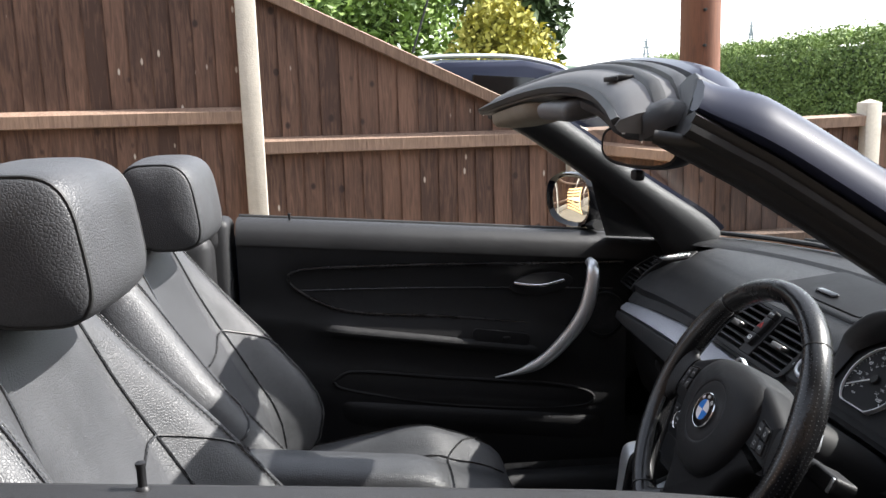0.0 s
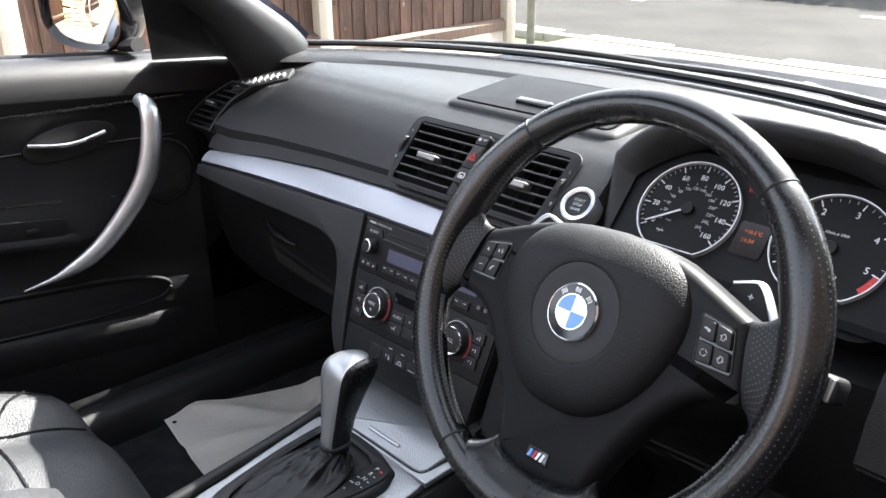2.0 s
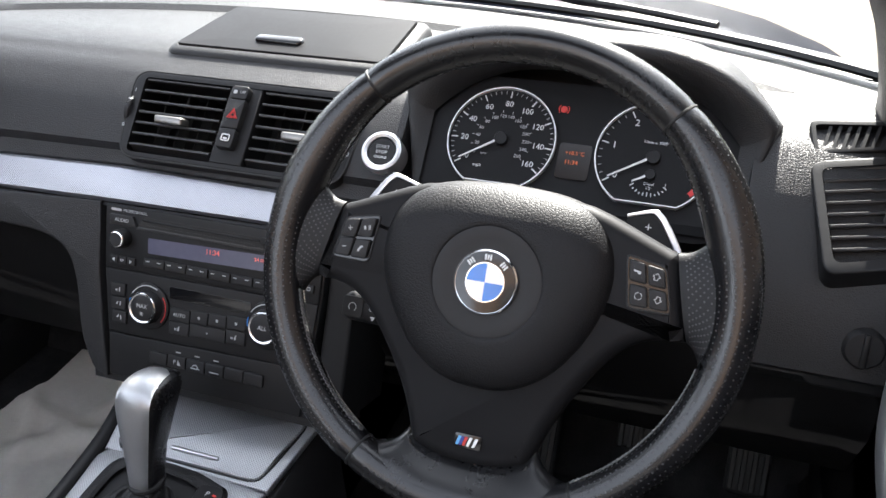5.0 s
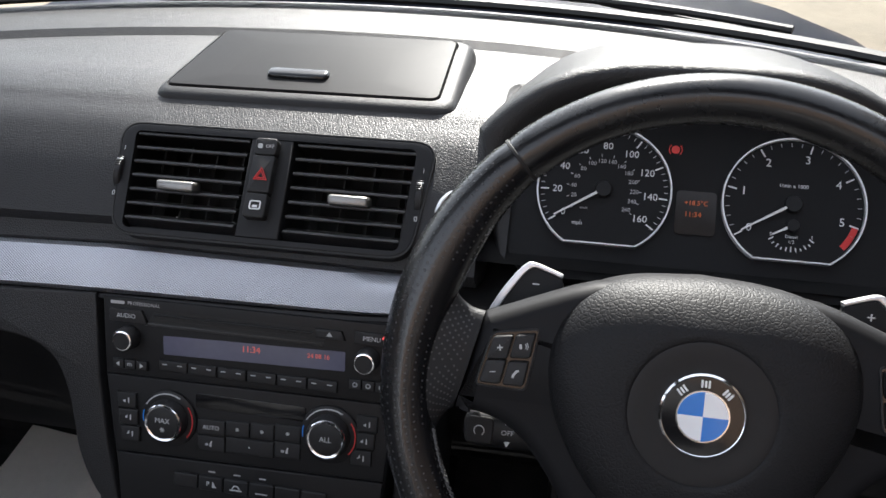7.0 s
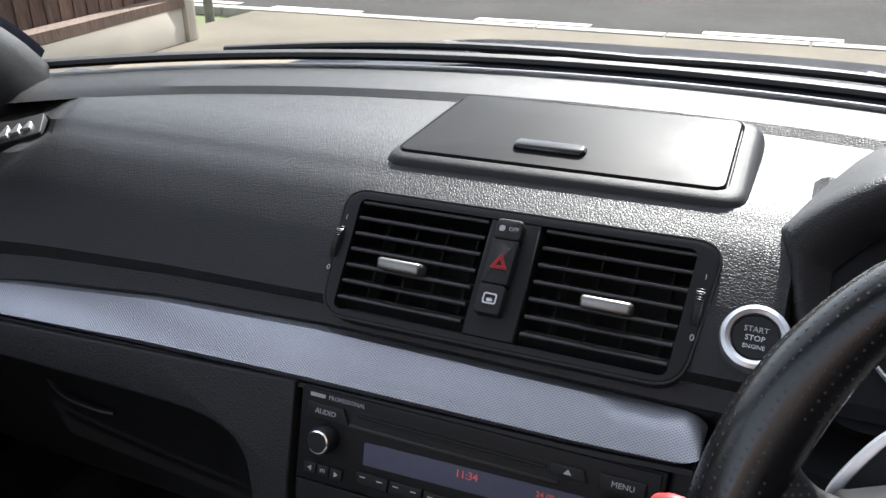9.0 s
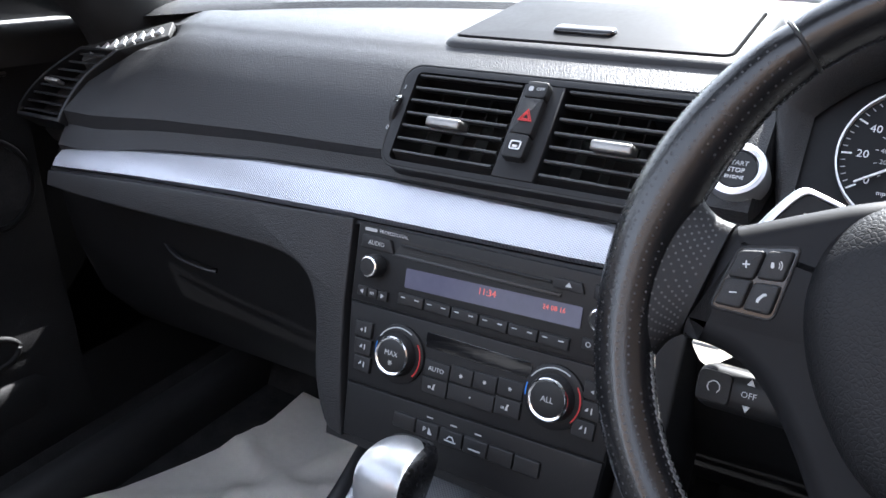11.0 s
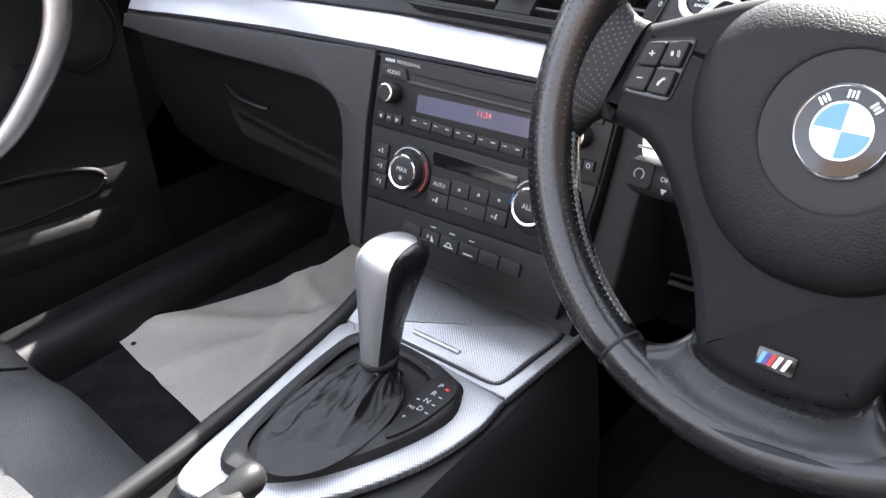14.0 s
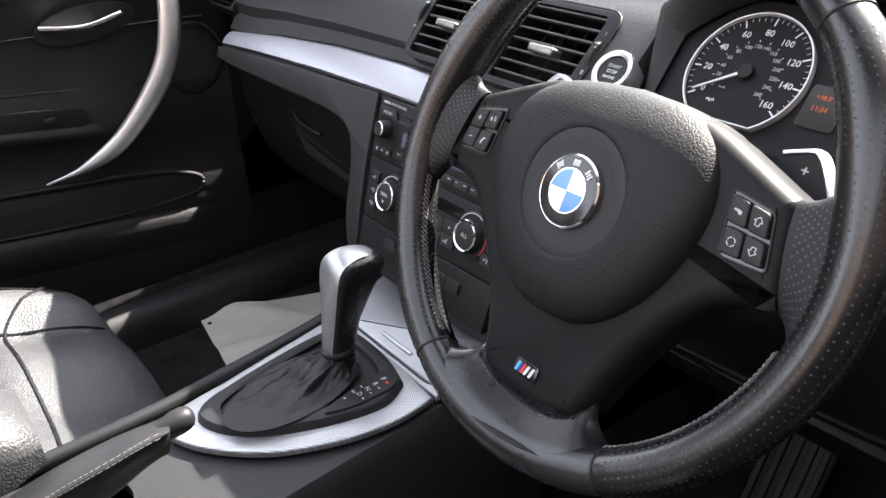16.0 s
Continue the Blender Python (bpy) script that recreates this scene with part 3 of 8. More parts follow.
for s in (1, -1):
    y = YC + s * 0.84
    bm = bmesh.new()
    loft(bm, [[(x, y - s * (0.03 if z > belt_out(x) - 0.01 else 0) - s * 0.06 * max(0, abs(x - 0.1) - 1.2), z) for z in (0.12, 0.22, min(0.5, belt_out(x) - 0.1), belt_out(x) - 0.06, belt_out(x) - 0.03, belt_out(x))] for x in (-1.7, -1.2, -0.7, -0.2, 0.2, 0.6, 1.1, 1.6, 1.9)])
    bmesh.ops.solidify(bm, geom=bm.faces[:], thickness=0.015)
    part("flank", bm, M_PAINT, body, "dark blue painted side")
for x in (-1.45, 1.2):
    for s in (1, -1):
        m = Matrix.Translation((x, YC + s * 0.72, GZ + 0.30)) @ Matrix.Rotation(radians(90), 4, "X")
        w = part("wheel", lathe(bmesh.new(), [(0.20, -0.10), (0.28, -0.10), (0.30, -0.08), (0.30, 0.08), (0.28, 0.10), (0.20, 0.10)], 32, m), M_RUBBER, body, "black tyre")
for x, dx, z, h in ((1.80, 0.26, 0.30, 0.38), (-1.80, 0.22, 0.48, 0.76)):
    part("bumper", rbox((x, YC, z), (dx, 1.60, h), 0.09), M_PAINT, body, "dark blue painted bumper")
# rear deck behind the seats
bm = bmesh.new()
loft(bm, [[(x, y, z - 0.05 * abs((y - YC) / 0.8) ** 4) for y in np.linspace(YC - 0.83, YC + 0.83, 13)] for x, z in ((-1.05, 0.78), (-1.08, 0.90), (-1.3, 0.92), (-1.75, 0.90), (-1.85, 0.6))])
bmesh.ops.solidify(bm, geom=bm.faces[:], thickness=0.02)
part("rear_deck", bm, M_PAINT, body, "dark blue rear deck over the folded roof")
bm = bmesh.new()
loft(bm, [[(-1.02, y, z) for y in np.linspace(-0.7, 0.66, 9)] for z in (0.2, 0.5, 0.8)])
bmesh.ops.solidify(bm, geom=bm.faces[:], thickness=0.03)
part("rear_bulkhead", bm, M_CARPET, body)
for s in (1, -1):
    part("wheel_arch_panel", rbox((-0.90, YC + s * 0.68, 0.66), (0.30, 0.14, 0.46), 0.03), M_SOFT, body)

# windscreen frame: header, pillars, glass
frame_thing = thing("windscreen_frame", "dark windscreen frame with grey header and painted pillars", "windscreen frame", (0.30, YC, 0.84))


def header_strip(name, section, half, material, label="", n=31, ends=0.0):
    """A strip of one section swept along the header's bow; ends: how far its tips droop."""
    bm, rows = bmesh.new(), []
    for y in np.linspace(YC - half, YC + half, n):
        p = header_rear(y)
        e = abs(y - YC) / half
        p = p + Vector((0.0, 0, -ends * smoothstep(0.86, 1.0, e)))
        rows.append([p + Vector((q[0], 0, q[1] * (1 - 0.45 * smoothstep(0.90, 1.0, e)))) for q in section])
    loft(bm, rows, True, True)
    return part(name, bm, material, frame_thing, label, smooth=45)


header_strip("header", ((0.004, -0.014), (0.0, -0.004), (0.004, 0.006), (0.020, 0.016), (0.045, 0.023), (0.075, 0.026), (0.10, 0.022), (0.125, 0.004), (0.12, -0.012), (0.08, -0.018), (0.04, -0.020)), 0.505, M_GREYSEAL, "grey plastic header rail", ends=0.004)
header_strip("roof_seal", ((0.034, 0.016), (0.037, 0.0245), (0.043, 0.0275), (0.049, 0.0265), (0.053, 0.016)), 0.51, M_RUBBER, "black roof seal", ends=0.006)
header_strip("roof_seal", ((0.058, 0.018), (0.061, 0.0290), (0.066, 0.0312), (0.073, 0.0305), (0.078, 0.018)), 0.515, M_SOFT, "dark roof seal", ends=0.008)
header_strip("rear_edge", ((-0.002, -0.010), (-0.004, -0.002), (0.002, 0.003), (0.006, 0.000), (0.004, -0.012)), 0.50, M_RUBBER)
header_strip("header_skin", ((0.080, 0.016), (0.082, 0.031), (0.092, 0.0345), (0.110, 0.0320), (0.128, 0.020), (0.138, 0.006), (0.130, 0.000), (0.1, 0.010)), 0.505, M_PAINT, "glossy painted outer header edge", ends=0.010)
# latch pocket in the header
for s in (-1,):
    p = header_rear(YC + s * 0.335) + Vector((0.026, 0, 0.0186))
    lp = part("latch_pocket", rbox(tuple(p), (0.020, 0.040, 0.006), 0.002, seg=2), M_RUBBER, frame_thing, "black latch pocket")
    part("pocket_rim", rbox(tuple(p + Vector((-0.012, 0, -0.001))), (0.004, 0.048, 0.006), 0.0015, seg=2), M_PANEL, lp)


def pillar_line(s):
    q = [(-0.104, 0.480, 1.158), (-0.062, 0.489, 1.134), (-0.02, 0.499, 1.108), (0.09, 0.522, 1.031), (0.20, 0.547, 0.950), (0.30, 0.570, 0.868), (0.345, 0.58, 0.815)]
    return [Vector(p) for p in spline([(x, YC + s * (y + 0.02) - (0.028 * smoothstep(0.0, 0.3, x) if s == -1 else 0.0), z) for x, y, z in q], 6)]


def pillar_strip(name, s, section, material, label="", k0=0.0, k1=1.0, taper=0.0):
    """A strip along a pillar; section in (across, outward), where across 1 is half the pillar's depth."""
    line = pillar_line(s)
    n = len(line) - 1
    bm, rows = bmesh.new(), []
    for i in range(int(k0 * n), int(k1 * n) + 1):
        k = i / n
        p = line[i]
        w = 0.036 + 0.030 * smoothstep(0.5, 1.0, k) ** 1.5
        f = 1.0 if taper == 0 else 0.70 + 0.30 * smoothstep(k0, k0 + taper, k)
        d = (line[min(i + 1, n)] - line[max(0, i - 1)]).normalized()
        nrm = Vector((-d.z, 0, d.x)).normalized()
        nrm = nrm if nrm.z > 0 else -nrm
        rows.append([p + nrm * (w * a * f + c) + Vector((0, s * (b * f + 0.02 * (1 - f)), 0)) for a, b, c in section])
    loft(bm, rows, True, True)
    return part(name, bm, material, frame_thing, label, smooth=50)


for s in (1, -1):
    pillar_strip("pillar_lining", s, ((-1.0, 0.024, 0), (-1.02, 0.004, 0), (-0.9, -0.012, 0), (-0.45, -0.030, 0), (0.1, -0.036, 0), (0.6, -0.032, 0), (0.95, -0.018, 0), (1.05, -0.004, 0), (0.9, 0.012, 0), (0.0, 0.03, 0), (-0.5, 0.04, 0)), M_DASH, "black soft-touch pillar trim")
    pillar_strip("pillar_seal", s, ((-0.95, 0.022, 0), (-0.85, 0.040, 0), (-0.45, 0.052, 0), (-0.1, 0.054, 0), (0.0, 0.046, 0), (-0.2, 0.03, 0)), M_SOFT, "black rubber window seal")
    pillar_strip("seal_bead", s, ((-0.62, 0.044, -0.001), (-0.66, 0.052, 0), (-0.5, 0.058, 0), (-0.34, 0.057, 0), (-0.3, 0.048, 0)), M_SOFT)
    pillar_strip("pillar_skin", s, ((-0.02, 0.040, 0), (0.0, 0.058, 0), (0.12, 0.064, 0), (0.5, 0.060, 0), (0.95, 0.044, 0), (1.2, 0.022, 0), (1.25, 0.002, 0), (1.05, 0.000, 0), (0.4, 0.03, 0)), M_PAINT, "glossy dark painted pillar", k0=0.0, taper=0.20)
    # foot of the pillar trim, flaring down to the top of the door
    line = pillar_line(s)
    bm, rows = bmesh.new(), []
    for k in np.linspace(0.0, 1.0, 15):
        i = min(len(line) - 1, int(round((0.50 + 0.50 * k) * (len(line) - 1))))
        p = line[i] + Vector((-0.012, -s * 0.012, -0.030 - 0.02 * k))
        q = Vector((0.160 + 0.26 * k, YC + s * 0.700, 0.842 - 0.02 * k))
        mid = (p + q) / 2 + Vector((0.0, -s * 0.004, -0.012))
        rows.append([p * (1 - t) ** 2 + mid * (2 * t * (1 - t)) + q * t * t for t in np.linspace(0, 1, 9)])
    loft(bm, rows)
    bmesh.ops.solidify(bm, geom=bm.faces[:], thickness=0.008)
    part("pillar_foot", bm, M_DASH, frame_thing, "black flaring foot of the pillar trim", smooth=70)
    # corner cap where the pillar meets the header
    c = header_rear(YC + s * 0.485)
    bm, rows = bmesh.new(), []
    for k in np.linspace(0, 1, 7):
        x = c.x + 0.020 + 0.048 * k
        zt = c.z + 0.002 + 0.018 * math.sin(0.5 * math.pi * min(1.0, 1.3 * k)) - 0.010 * k * k
        w = 0.35 + 0.65 * smoothstep(0.0, 0.35, k)
        rows.append([(x, YC + s * (0.505 + (y - 0.505) * w), z) for y, z in ((0.484, zt), (0.500, zt - 0.001), (0.514, zt - 0.004), (0.523, zt - 0.012), (0.525, zt - 0.024), (0.49, zt - 0.026))])
    loft(bm, rows, True, True)
    part("corner_cap", bm, M_SOFT, frame_thing, "dark plastic corner cap", smooth=50)
    bm = bmesh.new()
    tube(bm, spline([(c.x + 0.022, YC + s * 0.535, c.z - 0.018), (c.x + 0.045, YC + s * 0.545, c.z - 0.022), (c.x + 0.085, YC + s * 0.548, c.z - 0.026), (c.x + 0.115, YC + s * 0.549, c.z - 0.044)], 5), 0.0065, 10)
    part("seal_end", bm, M_RUBBER, frame_thing, "black end of the window seal")
    part("bolt_head", lathe(bmesh.new(), [(0.0045, 0), (0.0045, 0.002), (0.003, 0.003)], 12, Matrix.Translation((c.x + 0.006, YC + s * 0.500, c.z - 0.012)) @ Matrix.Rotation(radians(-90), 4, "Y")), M_WHITEENAMEL, frame_thing)
bm = bmesh.new()
rows = []
for k in np.linspace(0, 1, 9):
    row = []
    for u in np.linspace(-1, 1, 21):
        yb = YC + u * 0.605
        b = screen_base(yb)
        t = header_rear(YC + u * 0.50) + Vector((0.128, 0, 0.008))
        row.append(b * (1 - k) + t * k + Vector((0.02, 0, 0.035)) * (4 * k * (1 - k)) * 0.6)
    rows.append(row)
loft(bm, rows)
glass = part("glass", bm, M_GLASS, frame_thing, "clear slightly dusty windscreen glass")
# black ceramic edge and seal along the foot of the glass
bm = bmesh.new()
tube(bm, [screen_base(y) + Vector((0.0, 0, 0.004)) for y in np.linspace(YC - 0.6, YC + 0.6, 31)], 0.011, 8, 0.5)
part("lower_seal", bm, M_RUBBER, frame_thing, "black rubber seal")
# sun visors folded up against the header
for s, ya, ln in ((1, 0.20, 0.285), (-1, 0.11, 0.36)):
    bm = bmesh.new()
    rows = []
    for k in np.linspace(0, 1, 19):
        y = YC + s * (ya + ln * k)
        p = header_rear(y)
        e = 1 - 0.6 * smoothstep(0.82, 1.0, k) ** 2 - 0.5 * smoothstep(0.14, 0.0, k) ** 2
        rows.append([p + Vector((0.006 + 0.062 + 0.062 * e * a, 0, -0.022 + b * (0.4 + 0.6 * e) * (2.0 if s == 1 and b < 0 else 1.0))) for a, b in ((-1.0, 0.002), (-0.98, -0.006), (-0.85, -0.011), (-0.3, -0.013), (0.4, -0.012), (0.92, -0.009), (1.0, -0.002), (0.9, 0.005), (-0.3, 0.006), (-0.85, 0.006))])
    loft(bm, rows, True, True)
    v = thing("sun_visor", "beige-lined sun visor folded up under the header" if s == 1 else "dark sun visor folded up under the header", "sun visor", tuple(header_rear(YC + s * 0.3) + Vector((0.06, 0, -0.02))))
    part("board", bm, M_FABRIC if s == 1 else M_SOFT, v, smooth=50)
    bm = bmesh.new()
    tube(bm, [header_rear(YC + s * y) + Vector((0.062, 0, -0.022)) for y in (0.455, 0.485, 0.50)], 0.006, 10)
    part("hinge", bm, M_SOFT, v)
# ---- dashboard ----
dash = thing("dashboard", "black grained plastic dashboard with silver trim strip", "dashboard", (0.45, YC, 0.5))
F_STACK, F_VENT, F_CLUSTER, F_WHEEL = axes((0.1457, -0.024, 0.696), 19.8), axes((0.220, -0.022, 0.794), 45), axes((0.244, -0.361, 0.806), 42), axes((0.0185, -0.350, 0.795), 28)

T_TOP = [(-0.164, 0.183, 0.744), (-0.10, 0.184, 0.7445), (0.10, 0.185, 0.745), (0.25, 0.182, 0.740), (0.40, 0.174, 0.729), (0.528, 0.166, 0.7155)]
T_BOT = [(-0.164, 0.161, 0.7245), (-0.10, 0.158, 0.7225), (0.10, 0.1555, 0.7195), (0.25, 0.1555, 0.7145), (0.40, 0.1555, 0.7070), (0.528, 0.156, 0.6985)]


def dash_profile(y):
    """Fore-and-aft outline of the upper dash at y, from the windscreen to the trim strip."""
    b = screen_base(max(-0.62, min(0.58, y)))
    crease = 0.288 + 0.03 * smoothstep(0.50, 0.60, y)
    tx, tz = lerp_table(T_TOP, max(-0.1, y))
    lx, lz = 0.185 - tx, 0.745 - tz
    drop = 0.012 * smoothstep(0.46, 0.60, y)
    fan = [(b.x + 0.005, b.z - 0.006), (b.x - 0.05, b.z - 0.006), (b.x - 0.085, b.z - 0.010), (b.x - 0.095, b.z - 0.016)]
    rest = [(crease + 0.06, 0.843 - drop), (crease + 0.004, 0.8385 - drop), (crease - 0.002, 0.8355 - drop), (crease - 0.015, 0.8320 - drop), (0.2530, 0.8235 - drop), (0.2190, 0.7915 - drop), (0.1980 - 0.5 * lx, 0.7675 - 0.5 * lz), (0.2020 - 0.6 * lx, 0.7575 - 0.7 * lz), (0.1945 - lx, 0.7462 - lz), (0.1965 - lx, 0.740 - lz), (0.215, 0.738 - lz)]
    e = smoothstep(-0.47, -0.50, y)
    if e > 0:
        near = rest[:5] + [(0.2170, 0.7910), (0.1930, 0.7660), (0.1730, 0.7390), (0.1580, 0.7090), (0.1490, 0.6760), (0.1700, 0.6560)]
        rest = [(p[0] * (1 - e) + q[0] * e, p[1] * (1 - e) + q[1] * e) for p, q in zip(rest, near)]
    g = smoothstep(-0.200, -0.209, y) * smoothstep(-0.512, -0.503, y)
    if g > 0:
        back = [(0.36, 0.845), (0.345, 0.838), (0.338, 0.83), (0.335, 0.82), (0.333, 0.80), (0.33, 0.785), (0.325, 0.77), (0.32, 0.755), (0.315, 0.745), (0.31, 0.74), (0.31, 0.735)]
        rest = [(p[0] * (1 - g) + q[0] * g, p[1] * (1 - g) + q[1] * g) for p, q in zip(rest, back)]
    return fan + rest


bm = bmesh.new()
cuts = [0.102, -0.146, -0.198, -0.202, -0.206, -0.211, -0.500, -0.503, -0.506, -0.509, -0.513]
ys = sorted([y for y in np.round(np.linspace(-0.655, 0.60, 56), 4) if min(abs(y - c) for c in cuts) > 0.008] + cuts, reverse=True)
# how far each fore-and-aft line of the pad runs towards the passenger's door: it curves away round the side vent
PAD_END = [0.60, 0.60, 0.60, 0.585, 0.545, 0.503, 0.493, 0.477, 0.482, 0.533, 0.545, 0.548, 0.548, 0.548, 0.548]
rows = []
for y in ys:
    skin = [(x, y if y < 0.38 else 0.38 + (y - 0.38) * (e - 0.38) / 0.22, z) for (x, z), e in zip(dash_profile(y), PAD_END)]
    rows.append(skin + [(x + 0.008, v, z - 0.010) for x, v, z in skin[::-1]])
loft(bm, rows, True, True)
# the opening for the centre vents
mids = [(f, f.calc_center_median()) for f in bm.faces]
bmesh.ops.delete(bm, geom=[f for f, c in mids if -0.146 < c.y < 0.102 and 0.7577 < c.z < 0.8233 and 0.203 < c.x < 0.25], context="FACES")
part("upper_pad", bm, M_DASH, dash, "black grained upper dash pad", smooth=24)

# silver trim strip
bm = bmesh.new()
rows = []
for y in list(np.linspace(0.528, -0.148, 38)) + [-0.153, -0.158, -0.162, -0.165, -0.1665]:
    (xt, zt), (xb, zb) = lerp_table(T_TOP, y), lerp_table(T_BOT, y)
    k = 1 - math.sqrt(max(0.0, 1 - (max(0.0, -0.150 - y) / 0.0168) ** 2))
    xt, zt, xb, zb = xt + 0.004 * k, zt - 0.013 * k, xb + 0.006 * k, zb + 0.007 * k
    rows.append([(xt + 0.01, y, zt - 0.002), (xt, y, zt), (xt * 0.66 + xb * 0.34 - 0.006, y, zt * 0.66 + zb * 0.34), (xt * 0.22 + xb * 0.78 - 0.0072, y, zt * 0.22 + zb * 0.78), (xb + 0.0015, y, zb + 0.0005), (xb + 0.003, y, zb - 0.001), (xb + 0.012, y, zb)])
loft(bm, rows, True, True)
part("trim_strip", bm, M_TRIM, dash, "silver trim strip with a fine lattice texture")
# dark end of the strip and lip under it
bm = bmesh.new()
rows = []
for y in np.linspace(0.54, -0.164, 40):
    (xb, zb) = lerp_table(T_BOT, y)
    rows.append([(xb + 0.001, y, zb - 0.0015), (xb - 0.001, y, zb - 0.004), (xb + 0.004, y, zb - 0.006), (xb + 0.03, y, zb - 0.006), (xb + 0.03, y, zb - 0.002)])
loft(bm, rows, True, True)
part("strip_lip", bm, M_PANEL, dash)
# lower fascia that sweeps down beside the centre stack
edge = spline([(-0.553, -0.014), (-0.49, -0.0165), (-0.39, -0.0165), (-0.27, -0.0155), (-0.205, -0.018), (-0.172, -0.032), (-0.157, -0.063), (-0.148, -0.115), (-0.132, -0.150), (-0.118, -0.158)], 5)
poly = [(-0.130, 0.026), (-0.26, 0.0195), (-0.42, 0.0115), (-0.553, 0.002)] + [tuple(p) for p in edge] + [(-0.112, -0.158), (-0.122, -0.10), (-0.128, -0.045)]
part("lower_fascia", slab(poly[::-1], -0.05, 0.002, F_STACK, 0.0022), M_DASH, dash, "grained black lower fascia")
# glovebox set back under it
bm = bmesh.new()
rows = []
for y in np.linspace(0.60, 0.115, 14):
    e = 0.03 * smoothstep(0.2, 0.12, y)
    rows.append([(0.24, y, 0.72), (0.205 - e, y, 0.695), (0.196 - e, y, 0.66), (0.203 - e, y, 0.58), (0.225 - e, y, 0.50), (0.27 - e, y, 0.44), (0.36, y, 0.42)])
loft(bm, rows)
bmesh.ops.solidify(bm, geom=bm.faces[:], thickness=0.01)
glove = part("glovebox", bm, M_DARK, dash, "black glovebox lid")
bm = bmesh.new()
tube(bm, spline([(0.205, 0.43, 0.612), (0.196, 0.40, 0.603), (0.196, 0.36, 0.598), (0.20, 0.345, 0.596)], 5), 0.004, 8, 0.6)
part("pull", bm, M_PANEL, glove)
# closed ends of the dash beside the doors
for s in (1, -1):
    bm, rows = bmesh.new(), []
    for y in (0.538, 0.56, 0.60, 0.632):
        e = 0.014 * smoothstep(0.56, 0.632, y)
        g = 0.022 if s == 1 else 0.0
        rows.append([(x + g, YC + s * (y + 0.02), z - g / 2) for x, z in ((0.34, 0.70), (0.20, 0.695 + e), (0.178 + e, 0.71 + e), (0.180 + e, 0.735), (0.205 + e, 0.762 - e), (0.25 + e, 0.80 - e), (0.30, 0.815 - e), (0.36, 0.815 - e))])
    loft(bm, rows, True, True)
    part("dash_end", bm, M_DARK, dash, "black end of the dash", smooth=60)
bm, rows = bmesh.new(), []
for y in (0.44, 0.50, 0.56, 0.60):
    rows.append([(x, y, z) for x, z in ((0.262, 0.76), (0.268, 0.802), (0.295, 0.820), (0.36, 0.828), (0.46, 0.836), (0.47, 0.76))])
loft(bm, rows, True, True)
part("dash_corner", bm, M_RUBBER, dash, "dark filler under the end of the pad")
# driver's knee panel
bm = bmesh.new()
rows = []
for y in np.linspace(-0.165, -0.65, 14):
    e = 0.05 * math.exp(-((y + 0.35) / 0.07) ** 2)
    rows.append([(0.30, y, 0.742), (0.235, y, 0.738), (0.20 - e, y, 0.715), (0.185 - e * 0.5, y, 0.66), (0.20, y, 0.58), (0.25, y, 0.50), (0.34, y, 0.45)])
loft(bm, rows)
bmesh.ops.solidify(bm, geom=bm.faces[:], thickness=0.01)
part("knee_panel", bm, M_SOFT, dash, "black panel under the steering column")

# centre stack carrier
poly = [(-0.127, 0.0245), (0.127, 0.0265), (0.124, -0.045), (0.118, -0.10), (0.112, -0.155), (-0.112, -0.155), (-0.119, -0.10), (-0.125, -0.045)]
part("stack_carrier", slab(poly[::-1], -0.09, -0.003, F_STACK, 0.002), M_PANEL, dash, "matt black centre stack")
part("stack_flank", slab([(0.127, 0.03), (0.155, 0.03), (0.150, -0.16), (0.120, -0.16)], -0.12, -0.012, F_STACK, 0.004), M_DARK, dash)
bm, rows = bmesh.new(), []
for y in np.linspace(0.108, -0.150, 9):
    rows.append([(0.096, y, 0.549), (0.094, y, 0.541), (0.100, y, 0.535), (0.125, y, 0.530), (0.155, y, 0.518), (0.168, y, 0.49), (0.20, y, 0.47), (0.20, y, 0.56)])
loft(bm, rows, True, True)
part("stack_foot", bm, M_SOFT, dash, "black underside of the centre stack")

# ---- steering wheel ----
W = F_WHEEL
wheel = thing("steering_wheel", "black leather three-spoke sports steering wheel with multifunction buttons", "steering wheel", (0.0185, -0.350, 0.795))
RIM_R = 0.1622


def near_spoke(deg, wide):
    return math.exp(-(min(abs((deg - a + 180) % 360 - 180) for a in (22, 158)) / wide) ** 2)


def rim_frame(deg):
    """Centre, outward direction and half-thickness (radial, axial) of the rim; it swells into thumb rests above the side spokes."""
    out = Vector((math.cos(radians(deg)), math.sin(radians(deg)), 0))
    sw = near_spoke(deg, 19.0)
    d2 = min(abs((deg - a + 180) % 360 - 180) for a in (-15, 195))
    return out * (RIM_R - 0.0022 * sw), out, 0.0136 + 0.0034 * sw + 0.0012 * math.exp(-(d2 / 30.0) ** 2), 0.0162 + 0.0018 * sw


def rim_surface(deg, t, lift=0.0):
    c, out, rr, ra = rim_frame(deg)
    n = Vector((out.x * math.cos(t) / rr, out.y * math.cos(t) / rr, math.sin(t) / ra)).normalized()
    return c + out * (rr * math.cos(t)) + Vector((0, 0, ra * math.sin(t))) + n * lift, n, Vector((-out.y, out.x, 0))


